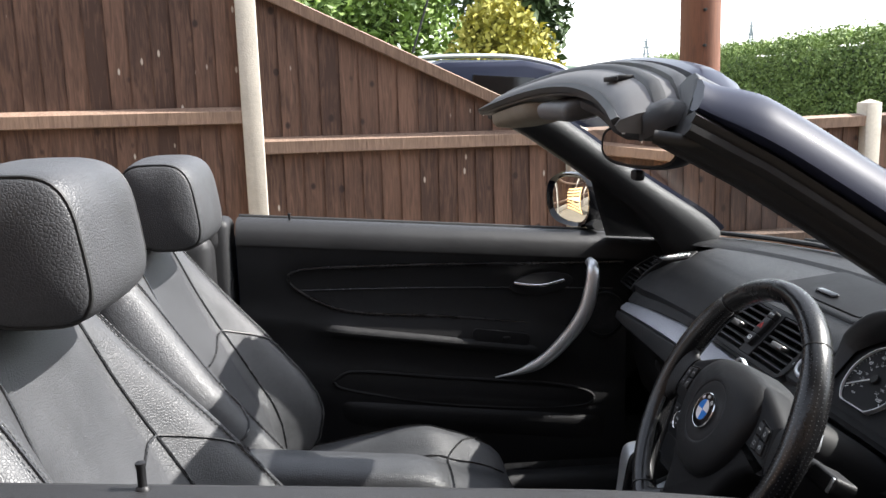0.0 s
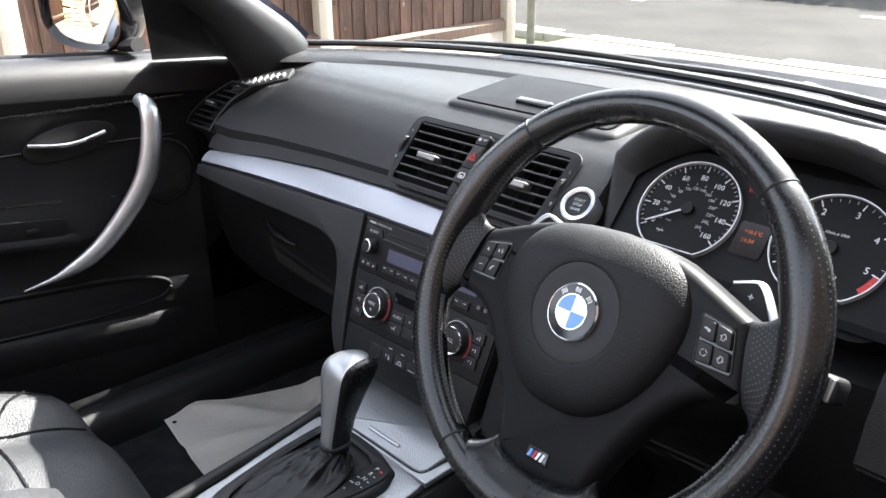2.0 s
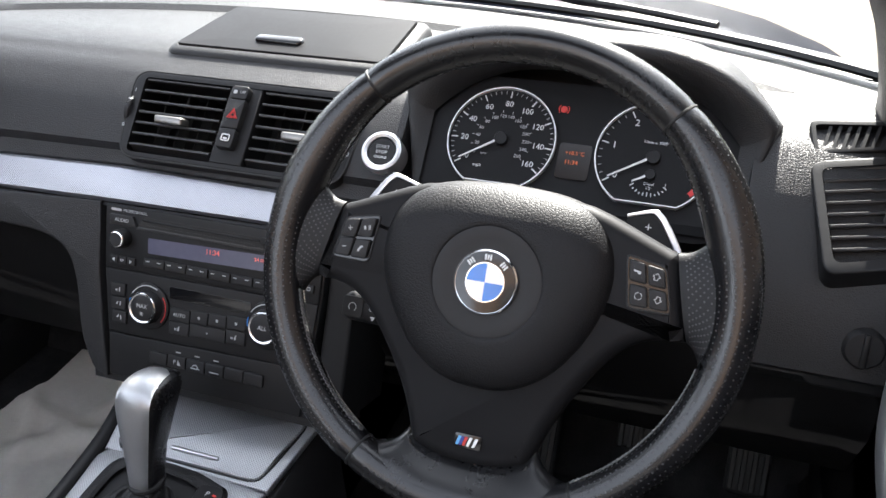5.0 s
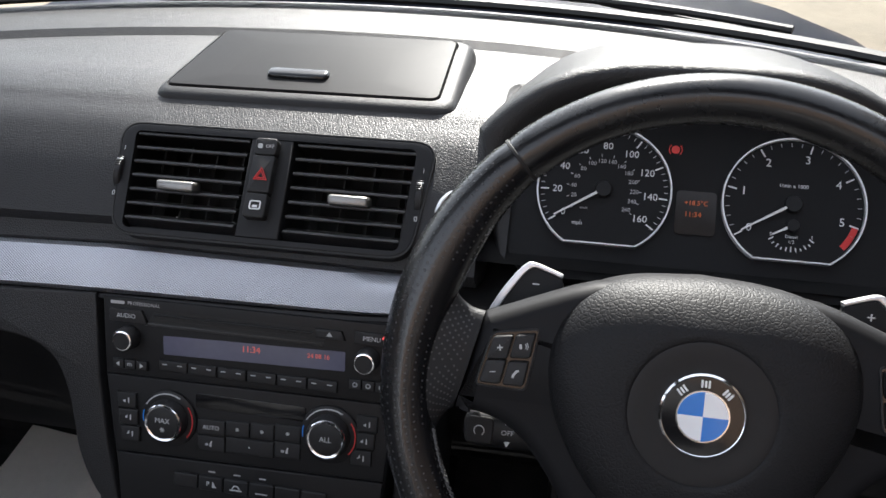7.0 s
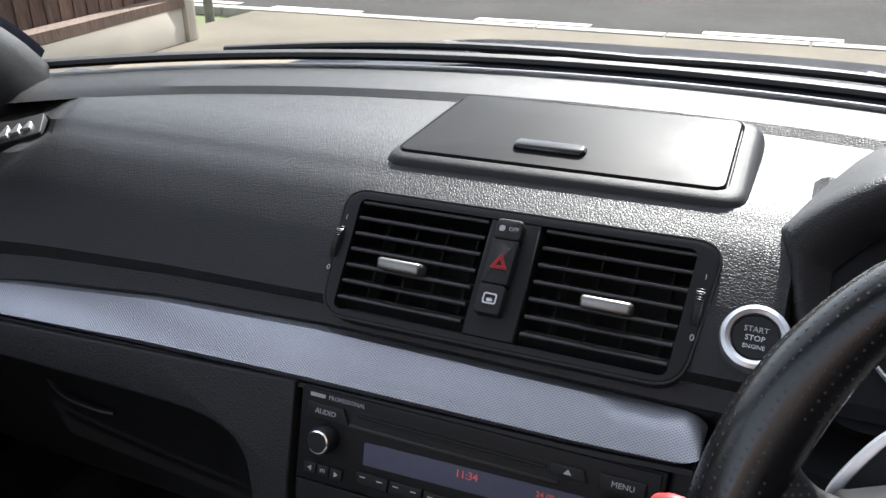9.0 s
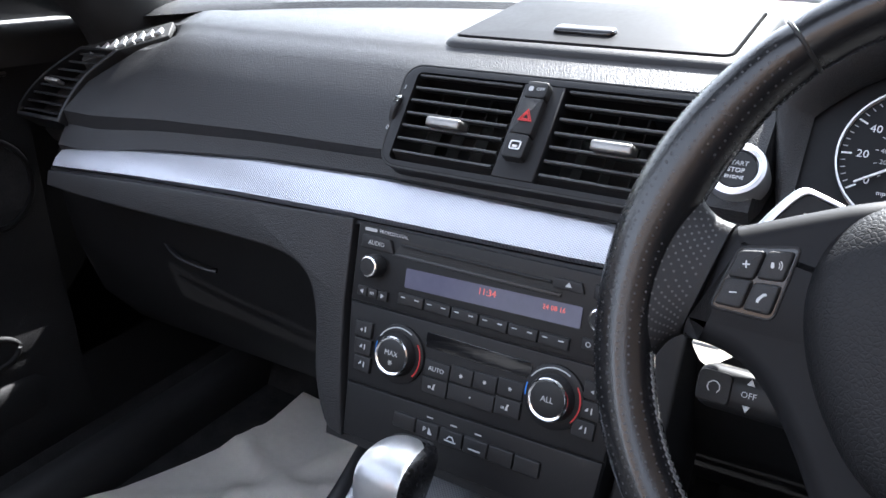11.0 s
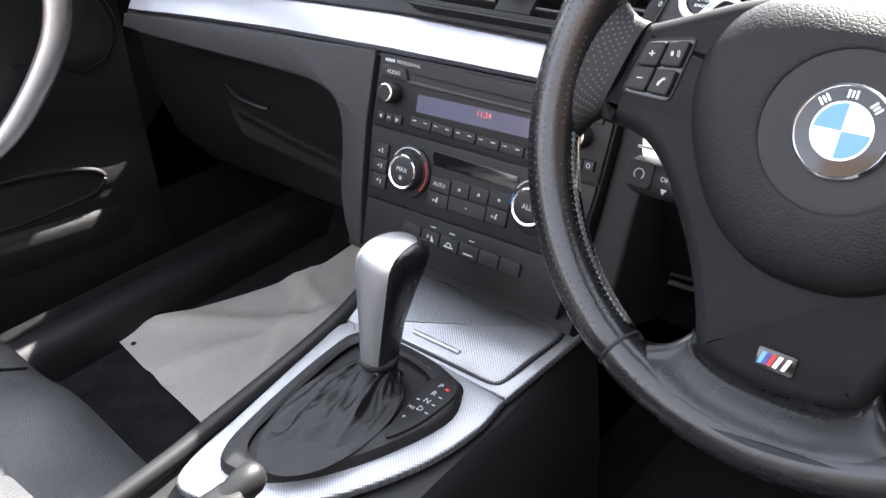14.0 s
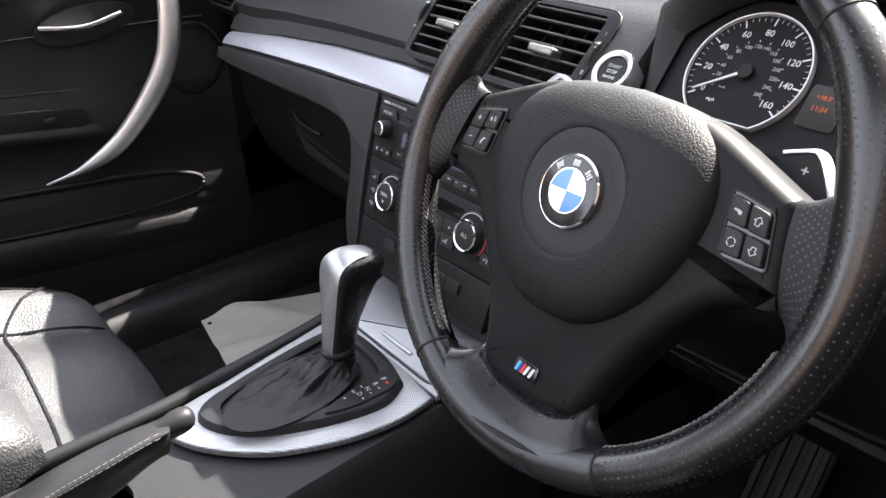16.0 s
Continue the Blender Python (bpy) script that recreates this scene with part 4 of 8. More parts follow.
def rim_section(name, a0, a1, material, label):
    bm, rows = bmesh.new(), []
    n = max(8, int(abs(a1 - a0) / 2.5))
    for i in range(n + 1):
        deg = a0 + (a1 - a0) * i / n
        e = -0.0007 if i in (0, n) else 0.0
        rows.append([W @ rim_surface(deg, t, e)[0] for t in np.linspace(0, 2 * math.pi, 25)[:-1]])
    loft(bm, rows, True, True)
    return part(name, bm, material, wheel, label, smooth=50)


SEAMS = (48.6, 131.4, 240.6, -60.6)
rim_section("rim_top", SEAMS[0] + 0.2, SEAMS[1] - 0.2, M_RIM, "smooth polished leather rim section")
rim_section("rim_bottom", SEAMS[2] + 0.2, 360 + SEAMS[3] - 0.2, M_RIM, "smooth polished leather rim section")
side_r = rim_section("rim_side", SEAMS[3] + 0.2, SEAMS[0] - 0.2, M_PERF, "perforated leather grip")
side_l = rim_section("rim_side", SEAMS[1] + 0.2, SEAMS[2] - 0.2, M_PERF, "perforated leather grip")
# joints between the sections, and the inner lacing
for deg in SEAMS:
    bm = bmesh.new()
    tube(bm, [W @ rim_surface(deg, t, -0.0010)[0] for t in np.linspace(0, 2 * math.pi, 25)], 0.0013, 6, 1.0, W.col[2].xyz)
    part("seam", bm, M_RUBBER, wheel)
for side, a0, a1 in ((side_l, 194, 239), (side_r, -59, -14)):
    bm = bmesh.new()
    n = 34
    for i in range(n):
        deg = a0 + (a1 - a0) * i / n
        p, nrm, tang = rim_surface(deg, math.pi * 0.93, 0.0004)
        for sg in (-1, 1):
            q = p + Vector((0, 0, 0.0022 * sg))
            tube(bm, [W @ (q - tang * 0.0013 * sg), W @ (q + nrm * 0.0004), W @ (q + tang * 0.0017 * sg - Vector((0, 0, 0.0030 * sg)))], 0.00055, 5)
    tagged(part("lacing", bm, M_LACE, side, "worn cross-stitched inner seam"), kind="stuff")


def spoke_wing(s):
    """Leather that runs from the bezel's outer seam into the rim; gives its surface as a function of (u, angle)."""
    top = spline([(0.1200, 0.0352), (0.1285, 0.0372), (0.1365, 0.0435), (0.1425, 0.0545), (0.1465, 0.070)], 4)
    bot = spline([(0.1338, -0.0222), (0.1390, -0.0265), (0.1435, -0.0355), (0.1465, -0.0460), (0.1480, -0.058)], 4)
    n = len(top) - 1

    def point(i, th):
        u = i / n
        T, B = Vector(top[i]), Vector(bot[i])
        c, k = math.cos(th), math.sin(th)
        c2 = abs(c) ** 0.80 * (1 if c > 0 else -1)
        k2 = abs(k) ** 0.8 * (1 if k > 0 else -1)
        p = (T + B) / 2 + (T - B) / 2 * c2
        bow = 0.013 * u * (1 - c2 * c2) - 0.0008 * (1 - c2 * c2)
        return Vector(((p.x + bow) * s, p.y, -0.0055 + 0.0045 * u + (0.0098 + 0.0030 * u) * k2))

    bm = bmesh.new()
    loft(bm, [[W @ point(i, th) for th in np.linspace(0, 2 * math.pi, 41)[:-1]] for i in range(n + 1)], True, True)
    ob = part("spoke_wing", bm, M_GRIP, wheel, "perforated leather over the spoke's root", smooth=55)
    return ob, point, n


wings = {s: spoke_wing(s) for s in (-1, 1)}


def hole(bm, p, nrm, tang, r=0.00068):
    s2 = nrm.cross(tang).normalized()
    tang = s2.cross(nrm).normalized()
    bm.faces.new([bm.verts.new(W @ (p + tang * (r * math.cos(k)) + s2 * (r * math.sin(k)))) for k in (0, 1.047, 2.094, 3.1416, 4.189, 5.236)])


# perforations of the grips and of the wings
rp = random.Random(31)
for side, s, a0, a1 in ((side_r, 1, -57, 45), (side_l, -1, 135, 237)):
    bm = bmesh.new()
    na, nt = 66, 14
    for i in range(na):
        for j in range(nt):
            deg = a0 + (a1 - a0) * (i + (j % 2) * 0.5) / na
            t = radians(-38 + 252 * j / (nt - 1))
            p, nrm, tang = rim_surface(deg, t, 0.00012)
            if abs(p.x) < 0.1475 and -0.05 < p.y < 0.062 and t > 1.5:
                continue
            hole(bm, p + tang * rp.uniform(-0.0002, 0.0002), nrm, tang)
    tagged(part("perforation", bm, M_HOLE, side, "rows of fine punched holes", smooth=0), kind="stuff")
    ob, point, n = wings[s]
    bm = bmesh.new()
    for i in range(2, n - 1):
        m = 15
        for j in range(m):
            th = math.acos(max(-1.0, min(1.0, 0.93 - 1.86 * (j + 0.5 * (i % 2)) / (m - 0.5))))
            p, q1, q2 = point(i, th), point(i + 1, th), point(i, th + 0.05)
            nrm = (q1 - p).cross(q2 - p).normalized()
            nrm = nrm if nrm.z > 0 else -nrm
            hole(bm, p + nrm * 0.00015, nrm, (q2 - p).normalized())
    tagged(part("perforation", bm, M_HOLE, ob, smooth=0), kind="stuff")

# three-armed satin bezel that carries the pad
half = [(0.0, 0.0600), (0.030, 0.0615), (0.060, 0.0580), (0.085, 0.0490), (0.104, 0.0412), (0.1165, 0.0362), (0.1205, 0.0345), (0.1240, 0.0270), (0.1275, 0.0100), (0.1310, -0.0080), (0.1336, -0.0205), (0.1325, -0.0232), (0.1200, -0.0238), (0.1050, -0.0282), (0.0915, -0.0385), (0.0780, -0.0555), (0.0650, -0.0770), (0.0540, -0.0985), (0.0470, -0.1170), (0.0438, -0.1255), (0.0400, -0.1296), (0.0240, -0.1355), (0.0, -0.1375)]
outline = [(-x, y) for x, y in half[1:-1]] + half[::-1]
outline = [tuple(p) for p in spline(outline + outline[:1], 2)[:-1]]
if area2(outline) < 0:
    outline = outline[::-1]
bm, rows = bmesh.new(), []
for d, z in ((0.0010, -0.030), (0.0, -0.016), (0.0003, -0.0080), (0.0014, -0.0030), (0.0036, 0.0004), (0.0066, 0.0026), (0.0105, 0.0036)):
    rows.append([W @ Vector((x, y, z - 0.0045 * smoothstep(-0.04, -0.09, y))) for x, y in offset(outline, d)])
loft(bm, rows, True, True)
bezel = part("spoke_bezel", bm, M_SPOKE, wheel, "satin black three-armed spoke bezel", smooth=50)
# lower leather root
end_line = spline([(-0.0475, -0.1150), (-0.0440, -0.1245), (-0.0400, -0.1290), (-0.0240, -0.1350), (0.0, -0.1370), (0.0240, -0.1350), (0.0400, -0.1290), (0.0440, -0.1245), (0.0475, -0.1150)], 4)
bm, rows = bmesh.new(), []
m_end = len(end_line) - 1
for u in np.linspace(0, 1, 12):
    top, under = [], []
    for i, (ex, ey) in enumerate(end_line):
        q = 2 * i / m_end - 1
        ang = radians(33 * q)
        rim_p = Vector((RIM_R * math.sin(ang), -RIM_R * math.cos(ang)))
        e = Vector((ex, ey)).lerp(rim_p, u) + Vector((-0.009 * math.copysign(abs(q) ** 3, q), -0.006 * abs(q) ** 3)) * (4 * u * (1 - u))
        edge = abs(q) ** 7
        z = -0.0030 + 0.0188 * math.sin(u * math.pi / 2) ** 1.15 - (0.0135 - 0.006 * u) * edge
        top.append(W @ Vector((e.x, e.y, z)))
        under.append(W @ Vector((e.x, e.y, -0.0165)))
    rows.append(top + under[::-1])
loft(bm, rows, True, True)
part("lower_root", bm, M_RIM, wheel, "smooth leather over the lower spoke's root", smooth=60)
bm = bmesh.new()
tube(bm, [W @ Vector((x, y - 0.0009, -0.0030)) for x, y in spline([(-0.0436, -0.1255), (-0.0400, -0.1300), (-0.0240, -0.1362), (0.0, -0.1382), (0.0240, -0.1362), (0.0400, -0.1300), (0.0436, -0.1255)], 5)], 0.0011, 6, 1.0, W.col[2].xyz)
part("root_seam", bm, M_RUBBER, wheel)

# airbag pad: domed, with a rounded shield outline
shield = spline([(0, 0.066), (0.040, 0.0625), (0.066, 0.0525), (0.0795, 0.033), (0.0830, 0.006), (0.0745, -0.025), (0.054, -0.057), (0.028, -0.0755), (0, -0.080), (-0.028, -0.0755), (-0.054, -0.057), (-0.0745, -0.025), (-0.0830, 0.006), (-0.0795, 0.033), (-0.066, 0.0525), (-0.040, 0.0625), (0, 0.066)], 4)[:-1]
bm = bmesh.new()
rows = []
for k, z in ((0.99, -0.034), (1.0, -0.010), (0.995, -0.001), (0.975, 0.0062), (0.94, 0.0110), (0.88, 0.0150), (0.79, 0.0180), (0.68, 0.0200)):
    rows.append([W @ Vector((p[0] * k, (p[1] + 0.006) * k - 0.006, z - 0.010 * max(0.0, p[1] * k / 0.066) ** 2 * smoothstep(0.55, 0.95, k))) for p in shield])
for r, z in ((0.0425, 0.0208), (0.0395, 0.0208), (0.0380, 0.0200), (0.0370, 0.0180)):
    row = []
    for p in shield:
        a = math.atan2(p[1] + 0.004, p[0])
        row.append(W @ Vector((r * math.cos(a), -0.004 + r * math.sin(a), z)))
    rows.append(row)
loft(bm, rows, True, True)
pad = part("airbag_pad", bm, M_PADSKIN, wheel, "grained black airbag cover", smooth=55)
part("badge_dish", lathe(bmesh.new(), [(0.0383, 0.012), (0.0383, 0.0200), (0.0365, 0.0203), (0.030, 0.0196), (0.022, 0.0194)], 48, at(W, 0, -0.004)), M_PANEL, pad, "smooth round recess")
letters("AIRBAG", 0.0078, at(W, 0.0, -0.0560, 0.0172), M_PADSKIN, pad, "embossed_lettering", depth=0.0004)
# badge: plain quartered disc in a dark ring
badge = part("badge", lathe(bmesh.new(), [(0.0222, 0.017), (0.0222, 0.0222), (0.0212, 0.0232), (0.0205, 0.0228)], 48, at(W, 0, -0.004)), M_CHROME, wheel, "round quartered badge in a dark ring")
part("ring", lathe(bmesh.new(), [(0.0206, 0.0200), (0.0206, 0.02325), (0.0130, 0.02365)], 48, at(W, 0, -0.004)), M_GLOSSBLACK, badge)
for q in range(4):
    poly = [(0, 0)] + [(0.0128 * math.cos(radians(90 * q + a)), 0.0128 * math.sin(radians(90 * q + a))) for a in range(0, 91, 9)]
    part("quarter", slab(poly, 0.0232, 0.0241, at(W, 0, -0.004)), M_BLUE if q in (1, 3) else M_WHITEENAMEL, badge)
part("inner_ring", slab(circle(0.0136, 40), 0.0232, 0.0239, at(W, 0, -0.004), hole=circle(0.0127, 40)), M_CHROME, badge)
for a in (-42, 0, 42):
    m = at(W, 0, -0.004) @ Matrix.Rotation(radians(a), 4, "Z")
    for x0 in (-0.0018, 0.0, 0.0018):
        part("mark", slab(rrect(0.0011, 0.0040 - 0.0006 * (x0 == 0), 0.0003, 2, x0, 0.0170), 0.0232, 0.0240, m), M_WHITE, badge)
# small striped badge on the lower spoke
sb = part("stripe_badge", slab(rrect(0.0200, 0.0108, 0.0018, 3, 0, -0.118), -0.004, 0.0005, W, 0.0005), M_GLOSSBLACK, wheel, "small dark badge with coloured stripes")
for i, mm in enumerate((M_SKYBLUE, M_NAVY, M_RED)):
    x0 = -0.0078 + i * 0.0024
    part("stripe", slab([(x0 - 0.0008, -0.1212), (x0 + 0.0013, -0.1212), (x0 + 0.0030, -0.1148), (x0 + 0.0009, -0.1148)], 0.0002, 0.0010, W), mm, sb)
for x0 in (0.0000, 0.0042):
    part("stripe", slab([(x0 - 0.0008, -0.1212), (x0 + 0.0012, -0.1212), (x0 + 0.0034, -0.1148), (x0 + 0.0012, -0.1148)], 0.0002, 0.0010, W), M_SILVER, sb)


def round_quad(poly, r, n=4):
    """Rounded corners on a four-sided outline."""
    out = []
    for i in range(4):
        p, a, b = (Vector(poly[k % 4]) for k in (i, i - 1, i + 1))
        u, w = (a - p).normalized(), (b - p).normalized()
        for j in range(n + 1):
            t = j / n
            out.append(tuple((p + u * r) * (1 - t) ** 2 + p * 2 * t * (1 - t) + (p + w * r) * t * t))
    return out


def ring_arcs(r, t, gaps):
    out = []
    for a0, a1 in gaps:
        aa = np.linspace(radians(a0), radians(a1), 8)
        out.append([(r * math.cos(a), r * math.sin(a)) for a in aa] + [((r - t) * math.cos(a), (r - t) * math.sin(a)) for a in aa[::-1]])
    return out


plus = [rrect(0.006, 0.0011, 0.0002, 1), rrect(0.0011, 0.006, 0.0002, 1)]
minus = [rrect(0.006, 0.0011, 0.0002, 1)]
phone = [[(-0.0040, -0.0036), (-0.0020, -0.0040), (-0.0012, -0.0018), (0.0018, 0.0014), (0.0040, 0.0018), (0.0038, 0.0038), (0.0010, 0.0036), (-0.0036, -0.0008)]]
voice = ring_arcs(0.0040, 0.0008, ((-40, 40),)) + ring_arcs(0.0058, 0.0008, ((-40, 40),)) + [rrect(0.0026, 0.005, 0.001, 2, -0.002, 0)]
cyc = ring_arcs(0.0046, 0.0009, ((10, 80), (100, 170), (190, 260), (280, 350)))


def outlined(poly, k):
    """Thin bars along the sides of an outline."""
    out = []
    for a, b in zip(poly, poly[1:] + poly[:1]):
        a, b = Vector(a), Vector(b)
        n = Vector((-(b - a).y, (b - a).x)).normalized() * k
        out.append([tuple(a - n), tuple(b - n), tuple(b + n), tuple(a + n)])
    return out


head = [(-0.0046, 0.0), (0, 0.0046), (0.0046, 0.0), (0.0022, 0.0), (0.0022, -0.0038), (-0.0022, -0.0038), (-0.0022, 0.0)]
arrow_up = outlined(head, 0.0004)
arrow_dn = outlined([(x, -y) for x, y in head], 0.0004)
slider = [rrect(0.0075, 0.0022, 0.001, 3, -0.001, 0.0006), rrect(0.0040, 0.0036, 0.0012, 3, 0.0022, -0.0004)]
POD = ((0.0872, 0.0302), (0.1148, 0.0252), (0.1224, -0.0062), (0.0926, -0.0066))
for s, names in ((-1, (voice, plus, phone, minus)), (1, (slider, arrow_up, cyc, arrow_dn))):
    def pod(u, v):
        """u from the pad outwards, v from the top down."""
        a, b, c, d = (Vector(p) for p in POD)
        p = (a * (1 - u) + b * u) * (1 - v) + (d * (1 - u) + c * u) * v
        return (p.x * s, p.y)

    well = [pod(0, 0), pod(1, 0), pod(1, 1), pod(0, 1)]
    if area2(well) < 0:
        well = well[::-1]
    rim_q = round_quad([(p[0], p[1]) for p in well], 0.0045)
    fr = part("button_frame", slab(rim_q, -0.001, 0.0046, W, 0.0006, offset(rim_q, 0.0012)), M_SOFT, wheel, "raised black button surround")
    part("button_well", slab(offset(rim_q, 0.0013), -0.001, 0.0039, W), M_GLOSSBLACK, fr)
    for i, mk in enumerate(names):
        u0, u1 = ((0.075, 0.485), (0.515, 0.925))[i % 2]
        v0, v1 = ((0.08, 0.475), (0.525, 0.92))[i // 2]
        if s == -1 and i % 2:
            v0, v1 = ((0.08, 0.498), (0.502, 0.92))[i // 2]
        q = [pod(u0, v0), pod(u1, v0), pod(u1, v1), pod(u0, v1)]
        c = sum((Vector(p) for p in q), Vector((0, 0))) / 4
        if area2(q) < 0:
            q = q[::-1]
        b = part("button", slab(round_quad(q, 0.0022), 0.0030, 0.0072, W, 0.0012), M_SOFT, wheel)
        for poly in mk:
            part("mark", slab([(px * 0.56, py * 0.56) for px, py in poly], 0.0070, 0.00735, at(W, c.x, c.y, 0, -9 * s)), M_MARK, b)
# shift paddles behind the spokes
for s, sign in ((-1, minus), (1, plus)):
    pout = spline([(0.0795, 0.0572), (0.0900, 0.0608), (0.0975, 0.0630), (0.1020, 0.0622), (0.1075, 0.0568), (0.1150, 0.0460), (0.1215, 0.0345), (0.1240, 0.0270)], 3)
    pin = spline([(0.0800, 0.0548), (0.0895, 0.0580), (0.0960, 0.0598), (0.0992, 0.0590), (0.1040, 0.0540), (0.1110, 0.0434), (0.1172, 0.0325), (0.1195, 0.0250)], 3)
    band = [(x * s, y) for x, y in pout] + [(x * s, y) for x, y in pin[::-1]]
    p = part("shift_paddle", slab(band if area2(band) > 0 else band[::-1], -0.0475, -0.0410, W, 0.0007), M_SILVER, wheel, "silver-edged shift paddle")
    face = [(x * s, y) for x, y in pin] + [(0.090 * s, 0.024), (0.078 * s, 0.046)]
    part("paddle_face", slab(face if area2(face) > 0 else face[::-1], -0.0470, -0.0424, W, 0.0006), M_DARK, p, "satin black paddle blade")
    for poly in sign:
        part("mark", slab([(x * 0.7 + 0.0955 * s, y * 0.7 + 0.0500) for x, y in poly], -0.0426, -0.0420, W), M_WHITE, p)
# column shroud behind the wheel
bm = bmesh.new()
rows = []
for z, hw, y0, y1 in ((-0.028, 0.050, -0.058, 0.040), (-0.06, 0.062, -0.068, 0.046), (-0.11, 0.066, -0.072, 0.046), (-0.20, 0.066, -0.076, 0.036), (-0.27, 0.06, -0.07, 0.03)):
    rows.append([W @ Vector((x, y, z)) for x, y in rrect(hw * 2, y1 - y0, 0.03, 5, 0, (y0 + y1) / 2)])
loft(bm, rows, True, True)
part("column_shroud", bm, M_DARK, dash, "black steering column shroud")
# stalks on the column
for s, lab in ((-1, "indicator and cruise stalk"), (1, "wiper stalk")):
    st = thing("column_stalk", "black plastic %s" % lab, "stalk", W @ Vector((0.06 * s, 0.0, -0.06)))
    bm = bmesh.new()
    tube(bm, [W @ Vector(p) for p in spline([(0.055 * s, 0.0, -0.06), (0.09 * s, 0.003, -0.062), (0.125 * s, 0.006, -0.060)], 4)], [0.011, 0.011, 0.0115, 0.012, 0.012, 0.012, 0.012, 0.012, 0.0125], 12, 0.8, (1, 0, 0))
    part("stem", bm, M_SOFT, st)
    part("end", slab(rrect(0.046, 0.020, 0.005, 3, 0.148 * s, 0.008), -0.072, -0.046, W, 0.004), M_SOFT, st)
    part("cap", slab(rrect(0.004, 0.017, 0.0015, 2, 0.1665 * s, 0.008), -0.070, -0.0445, W, 0.001), M_SILVER if s == 1 else M_PANEL, st)
low_stalk = thing("cruise_stalk", "black cruise control stalk with printed marks", "stalk", W @ Vector((-0.06, -0.03, -0.055)))
bm = rbox((-0.092, -0.047, -0.068), (0.085, 0.024, 0.026), 0.008, W)
part("arm", bm, M_PANEL, low_stalk)
part("end_button", slab(rrect(0.018, 0.017, 0.003, 3, -0.1235, -0.047), -0.058, -0.0540, W, 0.001), M_SOFT, low_stalk)
for arc in ring_arcs(0.0036, 0.0006, ((-50, 230),)):
    part("mark", slab([(x - 0.1235, y - 0.047) for x, y in arc], -0.0545, -0.0537, W), M_MARK, low_stalk)
letters("OFF", 0.0046, at(W, -0.1055, -0.047, -0.0548), M_MARK, low_stalk)
for sg in (1, -1):
    part("mark", slab([(-0.1075, -0.047 + 0.0055 * sg), (-0.1035, -0.047 + 0.0055 * sg), (-0.1055, -0.047 + 0.0090 * sg)][::sg], -0.0555, -0.0547, W), M_MARK, low_stalk)
# ---- instrument cluster and its hood ----
C = F_CLUSTER
cluster = thing("instrument_cluster", "black instrument cluster with two white-ringed round gauges", "instrument cluster", (0.26, -0.361, 0.78))
part("backing", slab(rrect(0.285, 0.135, 0.03, 5, 0, -0.004), -0.03, -0.006, C), M_DIAL, cluster)


def gauge_outline(r, n=48):
    """A circle cut flat at the foot."""
    pts = [(r * math.cos(a), r * math.sin(a)) for a in np.linspace(radians(-58), radians(238), n)]
    return pts


def gauge(cx, name, label):
    g = part(name, slab([(x + cx, y) for x, y in gauge_outline(0.0500)], -0.008, -0.003, C), M_DIAL, cluster, label)
    outer, inner = gauge_outline(0.0515), gauge_outline(0.0503)
    part("ring", slab([(x + cx, y) for x, y in outer], -0.006, 0.0005, C, 0.0, [(x + cx, y) for x, y in inner]), M_RING, g, "bright ring")
    return g


def ticks(g, cx, degs, r0, r1, w, material=M_WHITE):
    for d in degs:
        m = at(C, cx, 0, 0, d)
        part("scale_mark", slab([(r0, -w / 2), (r1, -w / 2), (r1, w / 2), (r0, w / 2)], -0.0032, -0.0026, m), material, g, smooth=0)


sp = gauge(-0.0705, "speedometer", "round speedometer dial with printed scale")
ta = gauge(0.0690, "rev_counter", "round rev counter dial with fuel scale")


def sp_deg(v):
    return 214 - 250 * v / 160


ticks(sp, -0.0705, [sp_deg(v) for v in range(0, 161, 20)], 0.042, 0.0485, 0.0011)
ticks(sp, -0.0705, [sp_deg(v) for v in range(0, 161, 4) if v % 20], 0.0455, 0.0485, 0.0005, M_GREYPRINT)
for v in range(0, 161, 20):
    a = radians(sp_deg(v))
    letters(str(v), 0.0078, at(C, -0.0705 + 0.0355 * math.cos(a), 0.0355 * math.sin(a), -0.0028), M_WHITE, sp, "numeral")
for v in range(20, 261, 20):
    a = radians(214 - 250 * v / 1.609 / 160)
    letters(str(v), 0.0046, at(C, -0.0705 + 0.0232 * math.cos(a), 0.0232 * math.sin(a), -0.0028), M_GREYPRINT, sp, "numeral")
ticks(sp, -0.0705, [214 - 250 * v / 1.609 / 160 for v in range(0, 261, 20)], 0.0268, 0.0288, 0.0005, M_GREYPRINT)
letters("mph", 0.0045, at(C, -0.0885, -0.0275, -0.0028), M_WHITE, sp)
letters("km/h", 0.0030, at(C, -0.0845, -0.0155, -0.0028), M_GREYPRINT, sp)


def needle(g, cx, cy, deg, ln, back, hub):
    m = at(C, cx, cy, 0, deg)
    n = part("needle", slab([(-back, -0.0011), (ln, -0.0005), (ln, 0.0005), (-back, 0.0011)], -0.0002, 0.0012, m), M_WHITE, g, "white needle")
    part("hub", lathe(bmesh.new(), [(hub, -0.003), (hub, 0.0004), (hub * 0.9, 0.0014)], 24, at(C, cx, cy)), M_PANEL, g)


needle(sp, -0.0705, 0, sp_deg(0) - 1, 0.043, 0.003, 0.0065)


def ta_deg(v):
    return 213 - 46 * v


